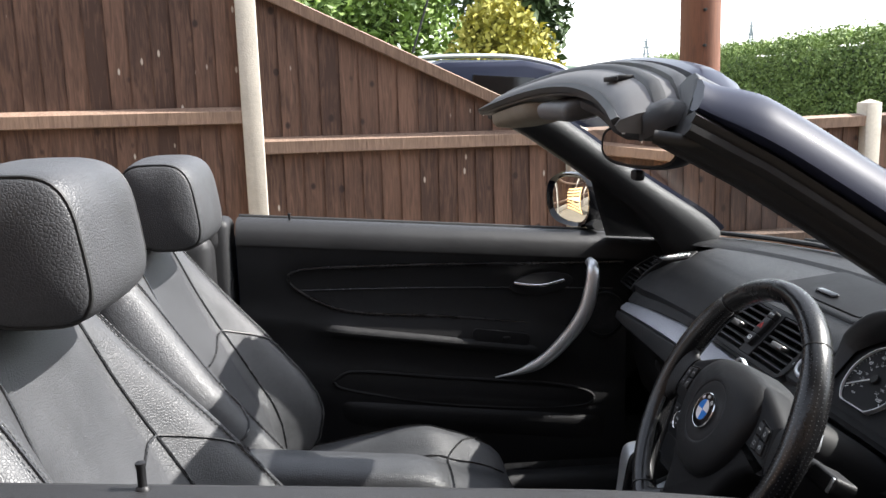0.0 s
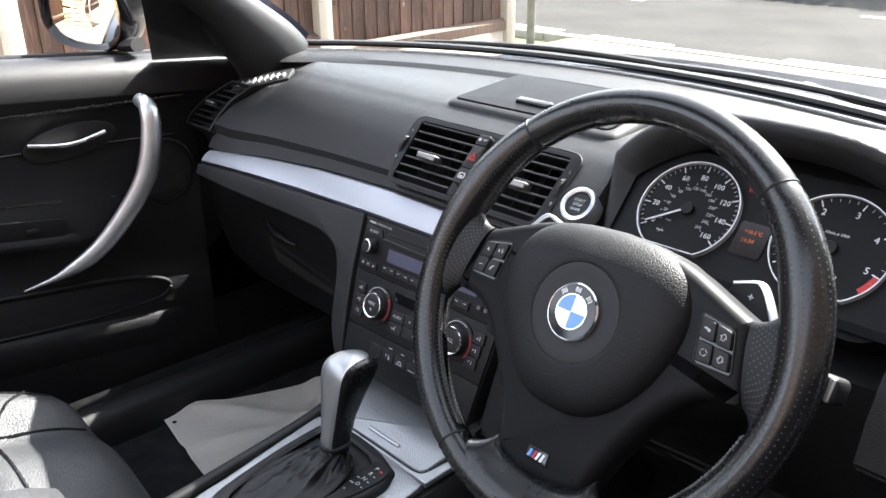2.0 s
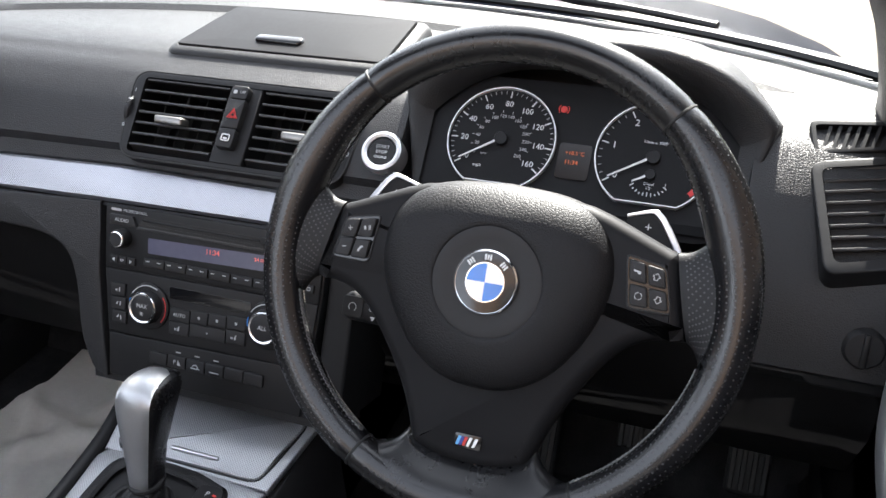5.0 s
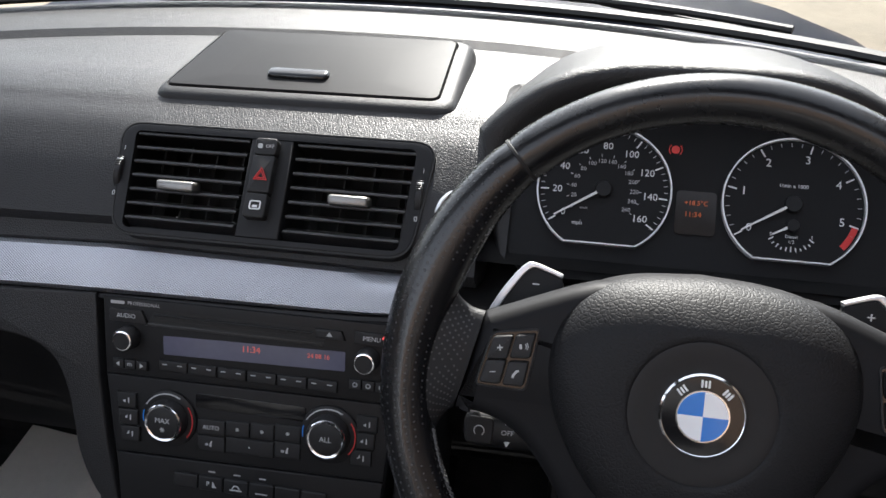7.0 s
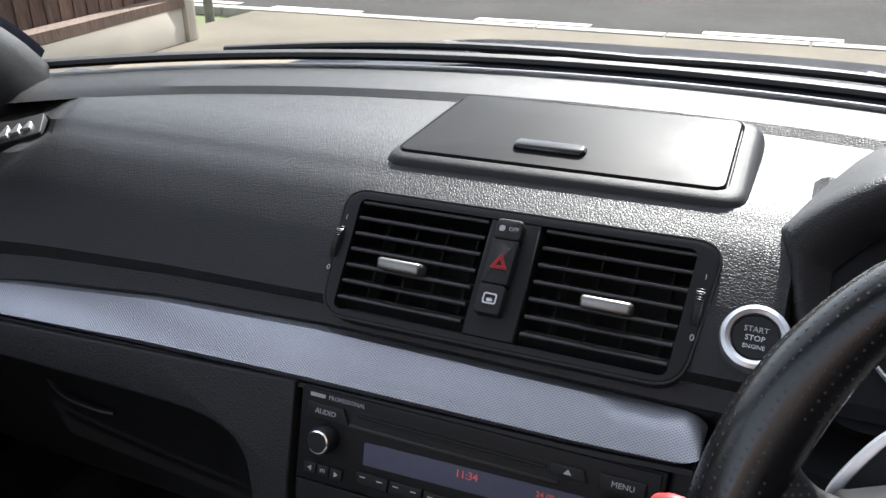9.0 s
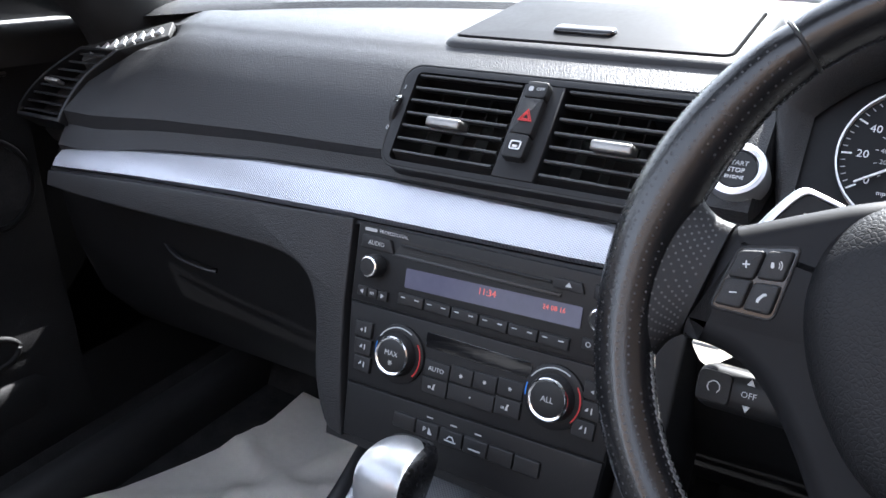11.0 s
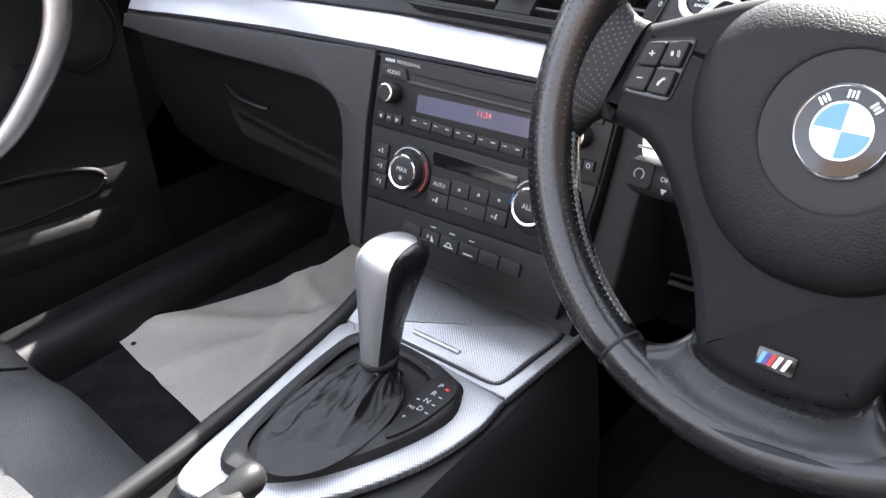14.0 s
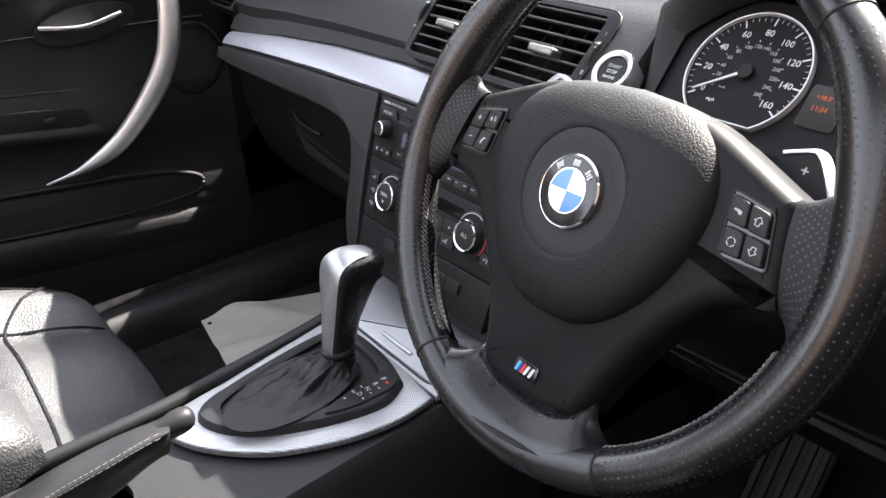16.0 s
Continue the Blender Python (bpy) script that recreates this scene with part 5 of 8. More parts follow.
ticks(ta, 0.0690, [ta_deg(v) for v in range(0, 6)], 0.042, 0.0485, 0.0011)
ticks(ta, 0.0690, [ta_deg(v / 5) for v in range(0, 27) if v % 5], 0.0455, 0.0485, 0.0005, M_GREYPRINT)
for v in range(0, 6):
    a = radians(ta_deg(v))
    letters(str(v), 0.0088, at(C, 0.0690 + 0.0365 * math.cos(a), 0.0365 * math.sin(a), -0.0028), M_WHITE, ta, "numeral")
letters("1/min x 1000", 0.0040, at(C, 0.0690, 0.0145, -0.0028), M_WHITE, ta)
aa = np.linspace(radians(ta_deg(5.02)), radians(ta_deg(5.5)), 10)
part("red_zone", slab([(0.069 + 0.0485 * math.cos(a), 0.0485 * math.sin(a)) for a in aa] + [(0.069 + 0.0440 * math.cos(a), 0.0440 * math.sin(a)) for a in aa[::-1]], -0.0032, -0.0026, C), M_RED, ta, "red band")
needle(ta, 0.0690, 0, ta_deg(0) - 1, 0.043, 0.003, 0.0065)
for i in range(11):
    d = 215 + 11 * i
    ln = 0.004 if i % 5 == 0 else (0.003 if i % 5 != 0 and i % 2 == 0 else 0.002)
    part("fuel_mark", slab([(0.0195 - ln, -0.0004), (0.0195, -0.0004), (0.0195, 0.0004), (0.0195 - ln, 0.0004)], -0.0032, -0.0026, at(C, 0.069, -0.0165, 0, d)), M_WHITE, ta, smooth=0)
letters("Diesel", 0.0036, at(C, 0.069, -0.0245, -0.0028), M_WHITE, ta)
letters("1/2", 0.0036, at(C, 0.069, -0.0285, -0.0028), M_WHITE, ta)
letters("0", 0.0040, at(C, 0.0545, -0.0235, -0.0028), M_WHITE, ta, "numeral")
letters("1", 0.0040, at(C, 0.0835, -0.0240, -0.0028), M_WHITE, ta, "numeral")
needle(ta, 0.0690, -0.0165, 209, 0.016, 0.001, 0.0048)
part("trip_display", slab(rrect(0.030, 0.034, 0.003, 3, -0.0005, -0.012), -0.008, -0.0045, C), M_LCDDARK, cluster, "dark amber trip display")
letters("+18.5°C", 0.0052, at(C, -0.0005, -0.0045, -0.0040), M_ORANGE, cluster)
letters("11:34", 0.0058, at(C, -0.0025, -0.0135, -0.0040), M_ORANGE, cluster)
w = part("warning_lamp", slab(rrect(0.0062, 0.0062, 0.0028, 4, -0.0185, 0.0375), -0.006, -0.0050, C), M_REDGLOW, cluster, "lit red brake warning lamp")
for s in (-1, 1):
    part("arc", slab([(-0.0185 + x * s, 0.0375 + y) for x, y in ring_arcs(0.0052, 0.0007, ((-45, 45),))[0]], -0.006, -0.0048, C), M_REDGLOW, w)

# hood: an arched cowl over the cluster that runs back into the dash top
HOOD_Y = -0.3605


def rib(half, top, corner, xt, xc, foot, n=29):
    """One rib of the cowl: an arch from corner to corner with a leg from each corner to its foot (x, half width, height)."""
    arc = []
    for i in range(n):
        c = math.cos(math.pi * i / (n - 1))
        u = abs(c) ** 0.85
        k = u ** 3.3
        arc.append((xt + (xc - xt) * k, HOOD_Y + half * u * (1 if c >= 0 else -1), top + (corner - top) * k))
    legs = []
    for s in (1, -1):
        f, e = Vector((foot[0], HOOD_Y + s * foot[1], foot[2])), Vector(arc[0 if s == 1 else -1])
        legs.append([tuple(f.lerp(e, q)) for q in (0.0, 0.3, 0.6, 0.85)])
    return legs[0] + arc + legs[1][::-1]


bm = bmesh.new()
loft(bm, [rib(*q) for q in (
    (0.140, 0.860, 0.820, 0.296, 0.258, (0.204, 0.140, 0.758)),
    (0.148, 0.866, 0.823, 0.282, 0.254, (0.207, 0.142, 0.759)),
    (0.156, 0.876, 0.828, 0.270, 0.252, (0.209, 0.144, 0.760)),
    (0.1625, 0.888, 0.834, 0.263, 0.253, (0.212, 0.146, 0.761)),
    (0.1665, 0.8955, 0.8385, 0.263, 0.256, (0.216, 0.148, 0.762)),
    (0.1685, 0.8990, 0.8405, 0.267, 0.260, (0.221, 0.150, 0.763)),
    (0.1700, 0.9000, 0.8405, 0.274, 0.266, (0.228, 0.152, 0.764)),
    (0.1725, 0.8985, 0.836, 0.286, 0.276, (0.245, 0.157, 0.765)),
    (0.1755, 0.8935, 0.826, 0.315, 0.302, (0.280, 0.170, 0.766)),
    (0.1770, 0.8830, 0.812, 0.365, 0.345, (0.335, 0.174, 0.767)),
    (0.1770, 0.8620, 0.798, 0.450, 0.410, (0.405, 0.175, 0.770)))])
part("hood", bm, M_DASH, cluster, "grained black hood over the gauges", smooth=50)
bm = bmesh.new()
loft(bm, [[(0.20, y, 0.757), (0.235, y, 0.768), (0.245, y, 0.772)] for y in np.linspace(-0.195, -0.527, 9)])
bmesh.ops.solidify(bm, geom=bm.faces[:], thickness=0.008)
part("lower_bezel", bm, M_PANEL, cluster)
# ---- centre air vents, start button, storage lid, side vents ----
V = F_VENT
vents = thing("air_vent_unit", "black twin centre air vents with silver tabs and switch column", "air vent", (0.235, -0.022, 0.785))
vent_out = round_quad([(-0.1255, -0.0490), (0.1260, -0.0475), (0.1370, 0.0495), (-0.1365, 0.0485)], 0.020, 7)
vent_in = round_quad([(-0.1165, -0.0430), (0.1165, -0.0420), (0.1205, 0.0425), (-0.1225, 0.0415)], 0.006, 7)
part("frame", slab(vent_out, -0.05, 0.0004, V, 0.0022, vent_in), M_PANEL, vents, "black vent surround")
bm = bmesh.new()
tube(bm, [V @ Vector((x, y, -0.0008)) for x, y in vent_out + vent_out[:1]], 0.0012, 6, 1.0, V.col[2].xyz)
part("frame_gap", bm, M_RUBBER, vents, "dark joint round the vents")
part("duct", slab(rrect(0.300, 0.120, 0.006, 3), -0.115, -0.105, V), M_RUBBER, vents)
for side, x0, x1 in ((-1, -0.120, -0.0195), (1, 0.0195, 0.120)):
    for i in range(7):
        y = -0.0365 + i * 0.0122
        wd = 0.1155 + 0.0050 * (y + 0.042) / 0.084
        xa, xb = (-wd, x1 - 0.0015) if side < 0 else (x0 + 0.0015, wd)
        m = V @ Matrix.Translation((0, y + 0.002, -0.0005)) @ Matrix.Rotation(radians(22), 4, "X")
        bm = bmesh.new()
        prism(bm, rrect(0.0030, 0.0165, 0.0014, 3), xa, xb, m @ Matrix(((0, 0, 1, 0), (1, 0, 0, 0), (0, 1, 0, -0.0082), (0, 0, 0, 1))))
        part("slat", bm, M_SLAT, vents)
    for i in range(4):
        xa = x0 + 0.014 + i * 0.024
        bm = bmesh.new()
        block(bm, (xa, 0.0, -0.034), (0.0016, 0.078, 0.018), V)
        part("inner_fin", bm, M_RUBBER, vents)
    cx = (-0.0735, 0.0725)[side > 0]
    part("tab", rbox((cx, -0.0045, 0.003), (0.033, 0.0085, 0.016), 0.0024, V @ Matrix.Rotation(radians(16), 4, "X")), M_TAB, vents, "silver adjuster tab")
    # thumb wheels at the outer ends
    wx = 0.1285 * side - 0.0015
    bm = lathe(bmesh.new(), [(0.015, -0.0028), (0.016, -0.002), (0.016, 0.002), (0.015, 0.0028)], 28, V @ Matrix.Translation((wx, 0.004, -0.011)) @ Matrix.Rotation(radians(90), 4, "Y"))
    tw = part("thumb_wheel", bm, M_SOFT, vents, "ribbed thumb wheel")
    for k in range(5):
        part("wheel_rib", rbox((wx, 0.0085 + 0.0019 * k, 0.0044 - 0.0006 * k), (0.0055, 0.0009, 0.0016), 0.0003, V, 1), M_SILVER if k == 3 else M_SLAT, tw)
    letters("0", 0.0062, at(V, wx, -0.0150, 0.0008), M_MARK, vents)
    letters("I", 0.0052, at(V, wx + 0.001, 0.0250, 0.0008), M_MARK, vents)
# switch column between the vents
col = [(-0.0185, -0.0425), (0.0185, -0.0420), (0.0172, 0.0425), (-0.0195, 0.0420)]
part("column", slab(col, -0.04, 0.0002, V, 0.002), M_PANEL, vents)
for y0, y1, nm in ((0.0255, 0.0400, "traction_switch"), (-0.0065, 0.0250, "hazard_switch"), (-0.0275, -0.0070, "lock_switch")):
    sw = part(nm, slab(round_quad([(-0.0118, y0), (0.0068, y0), (0.0068, y1), (-0.0118, y1)], 0.0012 if nm == "hazard_switch" else 0.0032), -0.002, 0.0088, V, 0.0012), M_SOFT, vents)
    cy = (y0 + y1) / 2
    if nm == "hazard_switch":
        tri_o = [(-0.0072, -0.0055), (0.0052, -0.0055), (-0.001, 0.0058)]

        def inset(k):
            return [(-0.002 + (x + 0.001) * k, cy - 0.0017 + (y + 0.0017) * k) for x, y in tri_o]

        for k0, k1 in ((0.95, 0.78), (0.60, 0.42)):
            part("triangle", slab(inset(k0), 0.009, 0.0099, V, 0.0, inset(k1)), M_RED, sw, "red warning triangle")
    elif nm == "traction_switch":
        letters("OFF", 0.0042, at(V, 0.0012, cy, 0.0090), M_MARK, sw)
        part("mark", slab(rrect(0.004, 0.004, 0.001, 2, -0.0070, cy), 0.0085, 0.0091, V), M_MARK, sw)
    else:
        part("mark", slab(rrect(0.0095, 0.0075, 0.0016, 3, -0.002, cy), 0.009, 0.0098, V, 0.0, rrect(0.0075, 0.0055, 0.001, 3, -0.002, cy)), M_WHITE, sw)
        part("mark", slab(rrect(0.004, 0.002, 0.0006, 2, -0.002, cy - 0.001), 0.009, 0.0098, V), M_WHITE, sw)
# start button on the dash beside the cluster
SB = at(V, 0.1625, -0.0085, 0.0)
start = thing("start_button", "round black engine start button in a silver ring", "button", SB.translation)
bm = lathe(bmesh.new(), [(0.0205, -0.012), (0.0205, 0.004), (0.0195, 0.0075), (0.0170, 0.0085), (0.0145, 0.0070), (0.0138, 0.0030)], 44, SB)
part("ring", bm, M_SILVER, start, "satin silver ring")
part("cap", lathe(bmesh.new(), [(0.0136, -0.006), (0.0136, 0.0052), (0.0128, 0.0062), (0.004, 0.0058)], 40, SB), M_SOFT, start)
letters("START", 0.0048, at(SB, 0, 0.0044, 0.0063), M_MARK, start)
letters("STOP", 0.0048, at(SB, 0, -0.0010, 0.0063), M_WHITE, start)
letters("ENGINE", 0.0036, at(SB, 0, -0.0062, 0.0063), M_WHITE, start)

# storage compartment with its lid on the dash top
L = axes((0.355, -0.024, 0.8475), 81)
store = thing("storage_compartment", "raised black storage compartment with a smooth lid", "storage compartment", (0.355, -0.024, 0.84))
outer = [(-0.1330, -0.0690), (0.1420, -0.0675), (0.1390, 0.0680), (-0.1160, 0.0670)]
inner = [(-0.1235, -0.0545), (0.1265, -0.0520), (0.1235, 0.0610), (-0.1085, 0.0600)]
bm = bmesh.new()


def ring4(poly, z, r=0.012, n=5):
    """Rounded corners on a four-sided outline."""
    out = []
    for i in range(4):
        p, a, b = (Vector(poly[k % 4]) for k in (i, i - 1, i + 1))
        u, w = (a - p).normalized(), (b - p).normalized()
        for j in range(n + 1):
            t = j / n
            out.append((*((p + u * r) * (1 - t) ** 2 + p * 2 * t * (1 - t) + (p + w * r) * t * t), z))
    return out


rows = [[L @ Vector(p) for p in ring4(outer, -0.035, 0.018)], [L @ Vector((x, y, z - 0.003 * (1 if y < 0 else 0.0))) for x, y, z in ring4(outer, -0.0060, 0.018)], [L @ Vector((x, y, z - 0.0015 * (1 if y < 0 else 0.0))) for x, y, z in ring4([(x * 0.992, y * 0.980) for x, y in outer], -0.0010, 0.018)], [L @ Vector(p) for p in ring4([(x * 0.970, y * 0.930) for x, y in outer], 0.0036, 0.016)], [L @ Vector(p) for p in ring4([(x * 0.945, y * 0.86) for x, y in outer], 0.0056, 0.014)], [L @ Vector(p) for p in ring4(inner, 0.0060)], [L @ Vector(p) for p in ring4([(x * 0.99, y * 0.98) for x, y in inner], 0.0030)]]
loft(bm, rows, True, True)
part("surround", bm, M_SOFT, store, "smooth black surround", smooth=60)
lid = [(-0.1212, -0.0525), (0.1243, -0.0500), (0.1213, 0.0588), (-0.1065, 0.0578)]
bm = bmesh.new()
rows = [[L @ Vector(p) for p in ring4(lid, 0.001, 0.008)], [L @ Vector(p) for p in ring4(lid, 0.0062, 0.008)], [L @ Vector(p) for p in ring4([(x * 0.993, y * 0.985) for x, y in lid], 0.0075, 0.008)], [L @ Vector(p) for p in ring4([(x * 0.6, y * 0.6) for x, y in lid], 0.0085, 0.008)]]
loft(bm, rows, True, True)
lid_o = part("lid", bm, M_LID, store, "smooth satin black lid")
part("latch", slab(rrect(0.056, 0.014, 0.005, 4, -0.006, -0.026), 0.006, 0.0125, L, 0.003), M_GLOSSBLACK, lid_o, "black push latch")


def driver_vent():
    """A side vent let into the end of the dash, turned to the occupant, with a slanted demister grille above it."""
    up = Vector((0.124, 0.027, 0.081)).normalized()
    right = Vector((-0.10, -1.0, 0.0))
    right = (right - up * right.dot(up)).normalized()
    out = right.cross(up)
    o = Vector((0.227, -0.5635, 0.7905)) + right * 0.050
    m = Matrix((( right.x, up.x, out.x, o.x), (right.y, up.y, out.y, o.y), (right.z, up.z, out.z, o.z), (0, 0, 0, 1)))
    m = m @ Matrix.Translation((0, 0.004, 0.010))
    sv = thing("side_air_vent", "black side air vent with louvres and silver tab", "air vent", m @ Vector((0, -0.02, -0.02)), "side vents")
    ring = [(-0.050, -0.078), (0.046, -0.072), (0.046, 0.030), (-0.050, 0.030)]
    hole = [(-0.042, -0.068), (0.038, -0.063), (0.038, 0.022), (-0.042, 0.022)]
    part("frame", slab([p[:2] for p in ring4(ring, 0, 0.012)], -0.045, 0.002, m, 0.002, [p[:2] for p in ring4(hole, 0, 0.008)]), M_PANEL, sv, "black vent surround")
    part("duct", slab(hole, -0.05, -0.036, m), M_DARK, sv)
    for i in range(8):
        yy = -0.058 + i * 0.0108
        mm = m @ Matrix.Translation((0, yy + 0.003, 0.0)) @ Matrix.Rotation(radians(28), 4, "X")
        bm = bmesh.new()
        prism(bm, rrect(0.0030, 0.024, 0.0013, 2), -0.041, 0.037, mm @ Matrix(((0, 0, 1, 0), (1, 0, 0, 0), (0, 1, 0, -0.012), (0, 0, 0, 1))))
        part("slat", bm, M_SLAT, sv)
    part("tab", rbox((0.012, -0.030, 0.002), (0.026, 0.007, 0.012), 0.002, m), M_TAB, sv, "silver adjuster tab")
    gp = [(-0.046, 0.036), (0.046, 0.036), (0.046, 0.062), (-0.046, 0.072)]
    gi = [(-0.042, 0.040), (0.042, 0.040), (0.042, 0.058), (-0.042, 0.067)]
    gr = part("demister_grille", slab([p[:2] for p in ring4(gp, 0, 0.006)], -0.02, 0.002, m, 0.001, [p[:2] for p in ring4(gi, 0, 0.004)]), M_PANEL, sv, "black demister grille")
    part("grille_floor", slab(gi, -0.02, -0.008, m), M_DARK, gr)
    for i in range(11):
        x = -0.040 + i * 0.0076
        bar = [(x, 0.040), (x + 0.0028, 0.040), (x + 0.0028 + 0.009, 0.0655 - 0.09 * (x + 0.05)), (x + 0.009, 0.0655 - 0.09 * (x + 0.05))]
        bar = [(min(p, 0.042), q) for p, q in bar]
        if bar[1][0] - bar[0][0] > 0.001:
            part("grille_bar", slab(bar, -0.007, 0.0008, m), M_PANEL, gr)
    return sv


def passenger_vent():
    """A flush vent that carries on the curve of the dash, its outer edge an arc, with a row of demister teeth above."""
    up = Vector((0.0512, 0, 0.061)).normalized()
    right = Vector((0, -1, 0))
    out = right.cross(up)
    o = Vector((0.2120, 0.580, 0.7790))
    m = Matrix(((right.x, up.x, out.x, o.x), (right.y, up.y, out.y, o.y), (right.z, up.z, out.z, o.z), (0, 0, 0, 1)))
    sv = thing("side_air_vent", "black side air vent with louvres and silver tab", "air vent", m @ Vector((0, -0.02, -0.02)), "side vents")
    outer = [(-0.044, -0.050), (-0.048, -0.036), (-0.042, -0.016), (-0.029, 0.004), (-0.008, 0.024), (0.018, 0.044)]
    inner = [(0.036, -0.050), (0.036, -0.030), (0.041, -0.008), (0.051, 0.012), (0.069, 0.030), (0.084, 0.044)]
    ring = spline(outer, 4) + spline(inner, 4)[::-1]
    if area2(ring) < 0:
        ring = ring[::-1]
    part("frame", slab(ring, -0.030, 0.0015, m, 0.0015, offset(ring, 0.0045)), M_PANEL, sv, "black vent surround")
    part("duct", slab(offset(ring, 0.004), -0.034, -0.026, m), M_RUBBER, sv)
    for i in range(8):
        v = -0.040 + i * 0.0108
        xa = lerp_table([(q, p) for p, q in outer], v)[0] + 0.004
        xb = lerp_table([(q, p) for p, q in inner], v)[0] - 0.004
        mm = m @ Matrix.Translation((0, v, -0.003)) @ Matrix.Rotation(radians(22), 4, "X")
        bm = bmesh.new()
        prism(bm, rrect(0.0026, 0.016, 0.0012, 2), xa, xb, mm @ Matrix(((0, 0, 1, 0), (1, 0, 0, 0), (0, 1, 0, -0.008), (0, 0, 0, 1))))
        part("slat", bm, M_PANEL, sv)
    part("tab", rbox((0.001, -0.004, 0.003), (0.024, 0.005, 0.012), 0.0018, m), M_TAB, sv, "silver adjuster tab")
    p0, p1 = Vector((0.2440, 0.5560, 0.8060)), Vector((0.290, 0.480, 0.8270))
    e = (p1 - p0).normalized()
    n = Vector((-0.45, 0.10, 0.89))
    n = (n - e * n.dot(e)).normalized()
    w = n.cross(e)
    g = Matrix(((e.x, w.x, n.x, p0.x), (e.y, w.y, n.y, p0.y), (e.z, w.z, n.z, p0.z), (0, 0, 0, 1)))
    gr = part("demister_grille", slab(rrect(0.108, 0.034, 0.004, 3, 0.046, 0.002), -0.012, -0.001, g, 0.001), M_RUBBER, sv, "black demister slot")
    # teeth are coloured silver to carry the white of the sun on them
    for i in range(8):
        x = 0.002 + i * 0.0112
        h = 0.5 + 0.5 * math.sin(math.pi * (i + 0.7) / 8.4)
        part("grille_tooth", slab([(x, -0.0085 * h), (x + 0.0098, -0.0085 * h), (x + 0.0110, 0.0035 * h), (x + 0.0085, 0.0095 * h)], -0.004, 0.0022, g, 0.0005), M_SILVER, gr, "grille tooth, sunlight put into its silver colour")
    return sv


passenger_vent()
driver_vent()
# headlamp switch panel at the driver's outer side
hl = thing("light_switch", "black rotary headlamp switch in its panel", "switch", (0.175, -0.63, 0.70))
h = axes((0.166, -0.617, 0.700), 15)
part("panel", slab(rrect(0.080, 0.085, 0.01, 4), -0.02, 0.0, h, 0.003), M_PANEL, hl)
part("knob", lathe(bmesh.new(), [(0.018, -0.005), (0.018, 0.004), (0.0155, 0.014), (0.014, 0.016), (0.004, 0.0162)], 32, h), M_SOFT, hl)
part("pointer", rbox((0, 0, 0.017), (0.005, 0.028, 0.006), 0.0015, h, 2), M_PANEL, hl)
# ---- radio, climate panel, switch row on the centre stack ----
S = F_STACK
radio = thing("car_radio", "black car radio with display, two knobs and preset keys", "car radio", S.translation)
poly = [(-0.1245, 0.0235), (0.1245, 0.0255), (0.1225, -0.0375), (-0.1225, -0.0410)]
part("fascia", slab(poly[::-1], -0.03, 0.0, S, 0.0012), M_PANEL, radio, "matt black radio front")
letters("PROFESSIONAL", 0.0042, at(S, -0.0885, 0.0197, 0.0002), M_GREYPRINT, radio)
part("mark", slab(rrect(0.012, 0.0026, 0.0004, 1, -0.1115, 0.0197), -0.0005, 0.0003, S), M_GREYPRINT, radio)


def key4(x0, y0, x1, y1, slant=0.0, parent=radio, name="key", m=S, up=0.0028, material=M_SOFT):
    return part(name, slab([(x0, y0), (x1 + slant, y0), (x1 - slant, y1), (x0, y1)], -0.004, up, m, 0.0009), material, parent)


k = key4(-0.1175, 0.0045, -0.0870, 0.0150, 0.0025)
letters("AUDIO", 0.0052, at(S, -0.1025, 0.0097, 0.0030), M_MARK, k)
k = key4(0.0885, 0.0085, 0.1165, 0.0185, 0.0)
letters("MENU", 0.0052, at(S, 0.1030, 0.0135, 0.0030), M_MARK, k)
k = key4(0.0570, 0.0095, 0.0800, 0.0170, 0.0015)
part("mark", slab([(0.0665, 0.0120), (0.0715, 0.0120), (0.0690, 0.0155)], 0.0026, 0.0031, S), M_MARK, k)
# flat slab: the shade of the slot's hollow is put into its colour
part("slot_recess_shade", slab([(-0.078, 0.0165), (-0.086, 0.0040), (0.062, 0.0040), (0.068, 0.0165)][::-1], -0.002, 0.0003, S), M_RUBBER, radio)
# ledge in a paler plastic, so that the lower lip looks lit
part("slot_ledge", slab([(-0.0845, 0.0058), (-0.0865, 0.0030), (0.0630, 0.0030), (0.0640, 0.0058)][::-1], -0.001, 0.0016, S, 0.0007), M_SLAT, radio, "satin lower edge of the slot, paler to look lit")
part("disc_slot", slab(rrect(0.124, 0.0030, 0.0012, 2, -0.012, 0.0072), -0.001, 0.0008, S), M_RUBBER, radio)
bm = rbox((-0.012, 0.0128, 0.0010), (0.134, 0.0022, 0.0030), 0.0008, S, 2)
part("slot_lip", bm, M_PANEL, radio)
d = part("display", slab(rrect(0.1530, 0.0158, 0.0012, 2), -0.003, 0.0008, at(S, 0.0054, -0.0098, 0, 1.6)), M_LCD, radio, "violet-grey radio display")
letters("11:34", 0.0072, at(S, 0.004, -0.0072, 0.0009, 1.6), M_REDDIM, d)
letters("24 08 16", 0.0052, at(S, 0.060, -0.0060, 0.0009, 1.6), M_REDDIM, d)
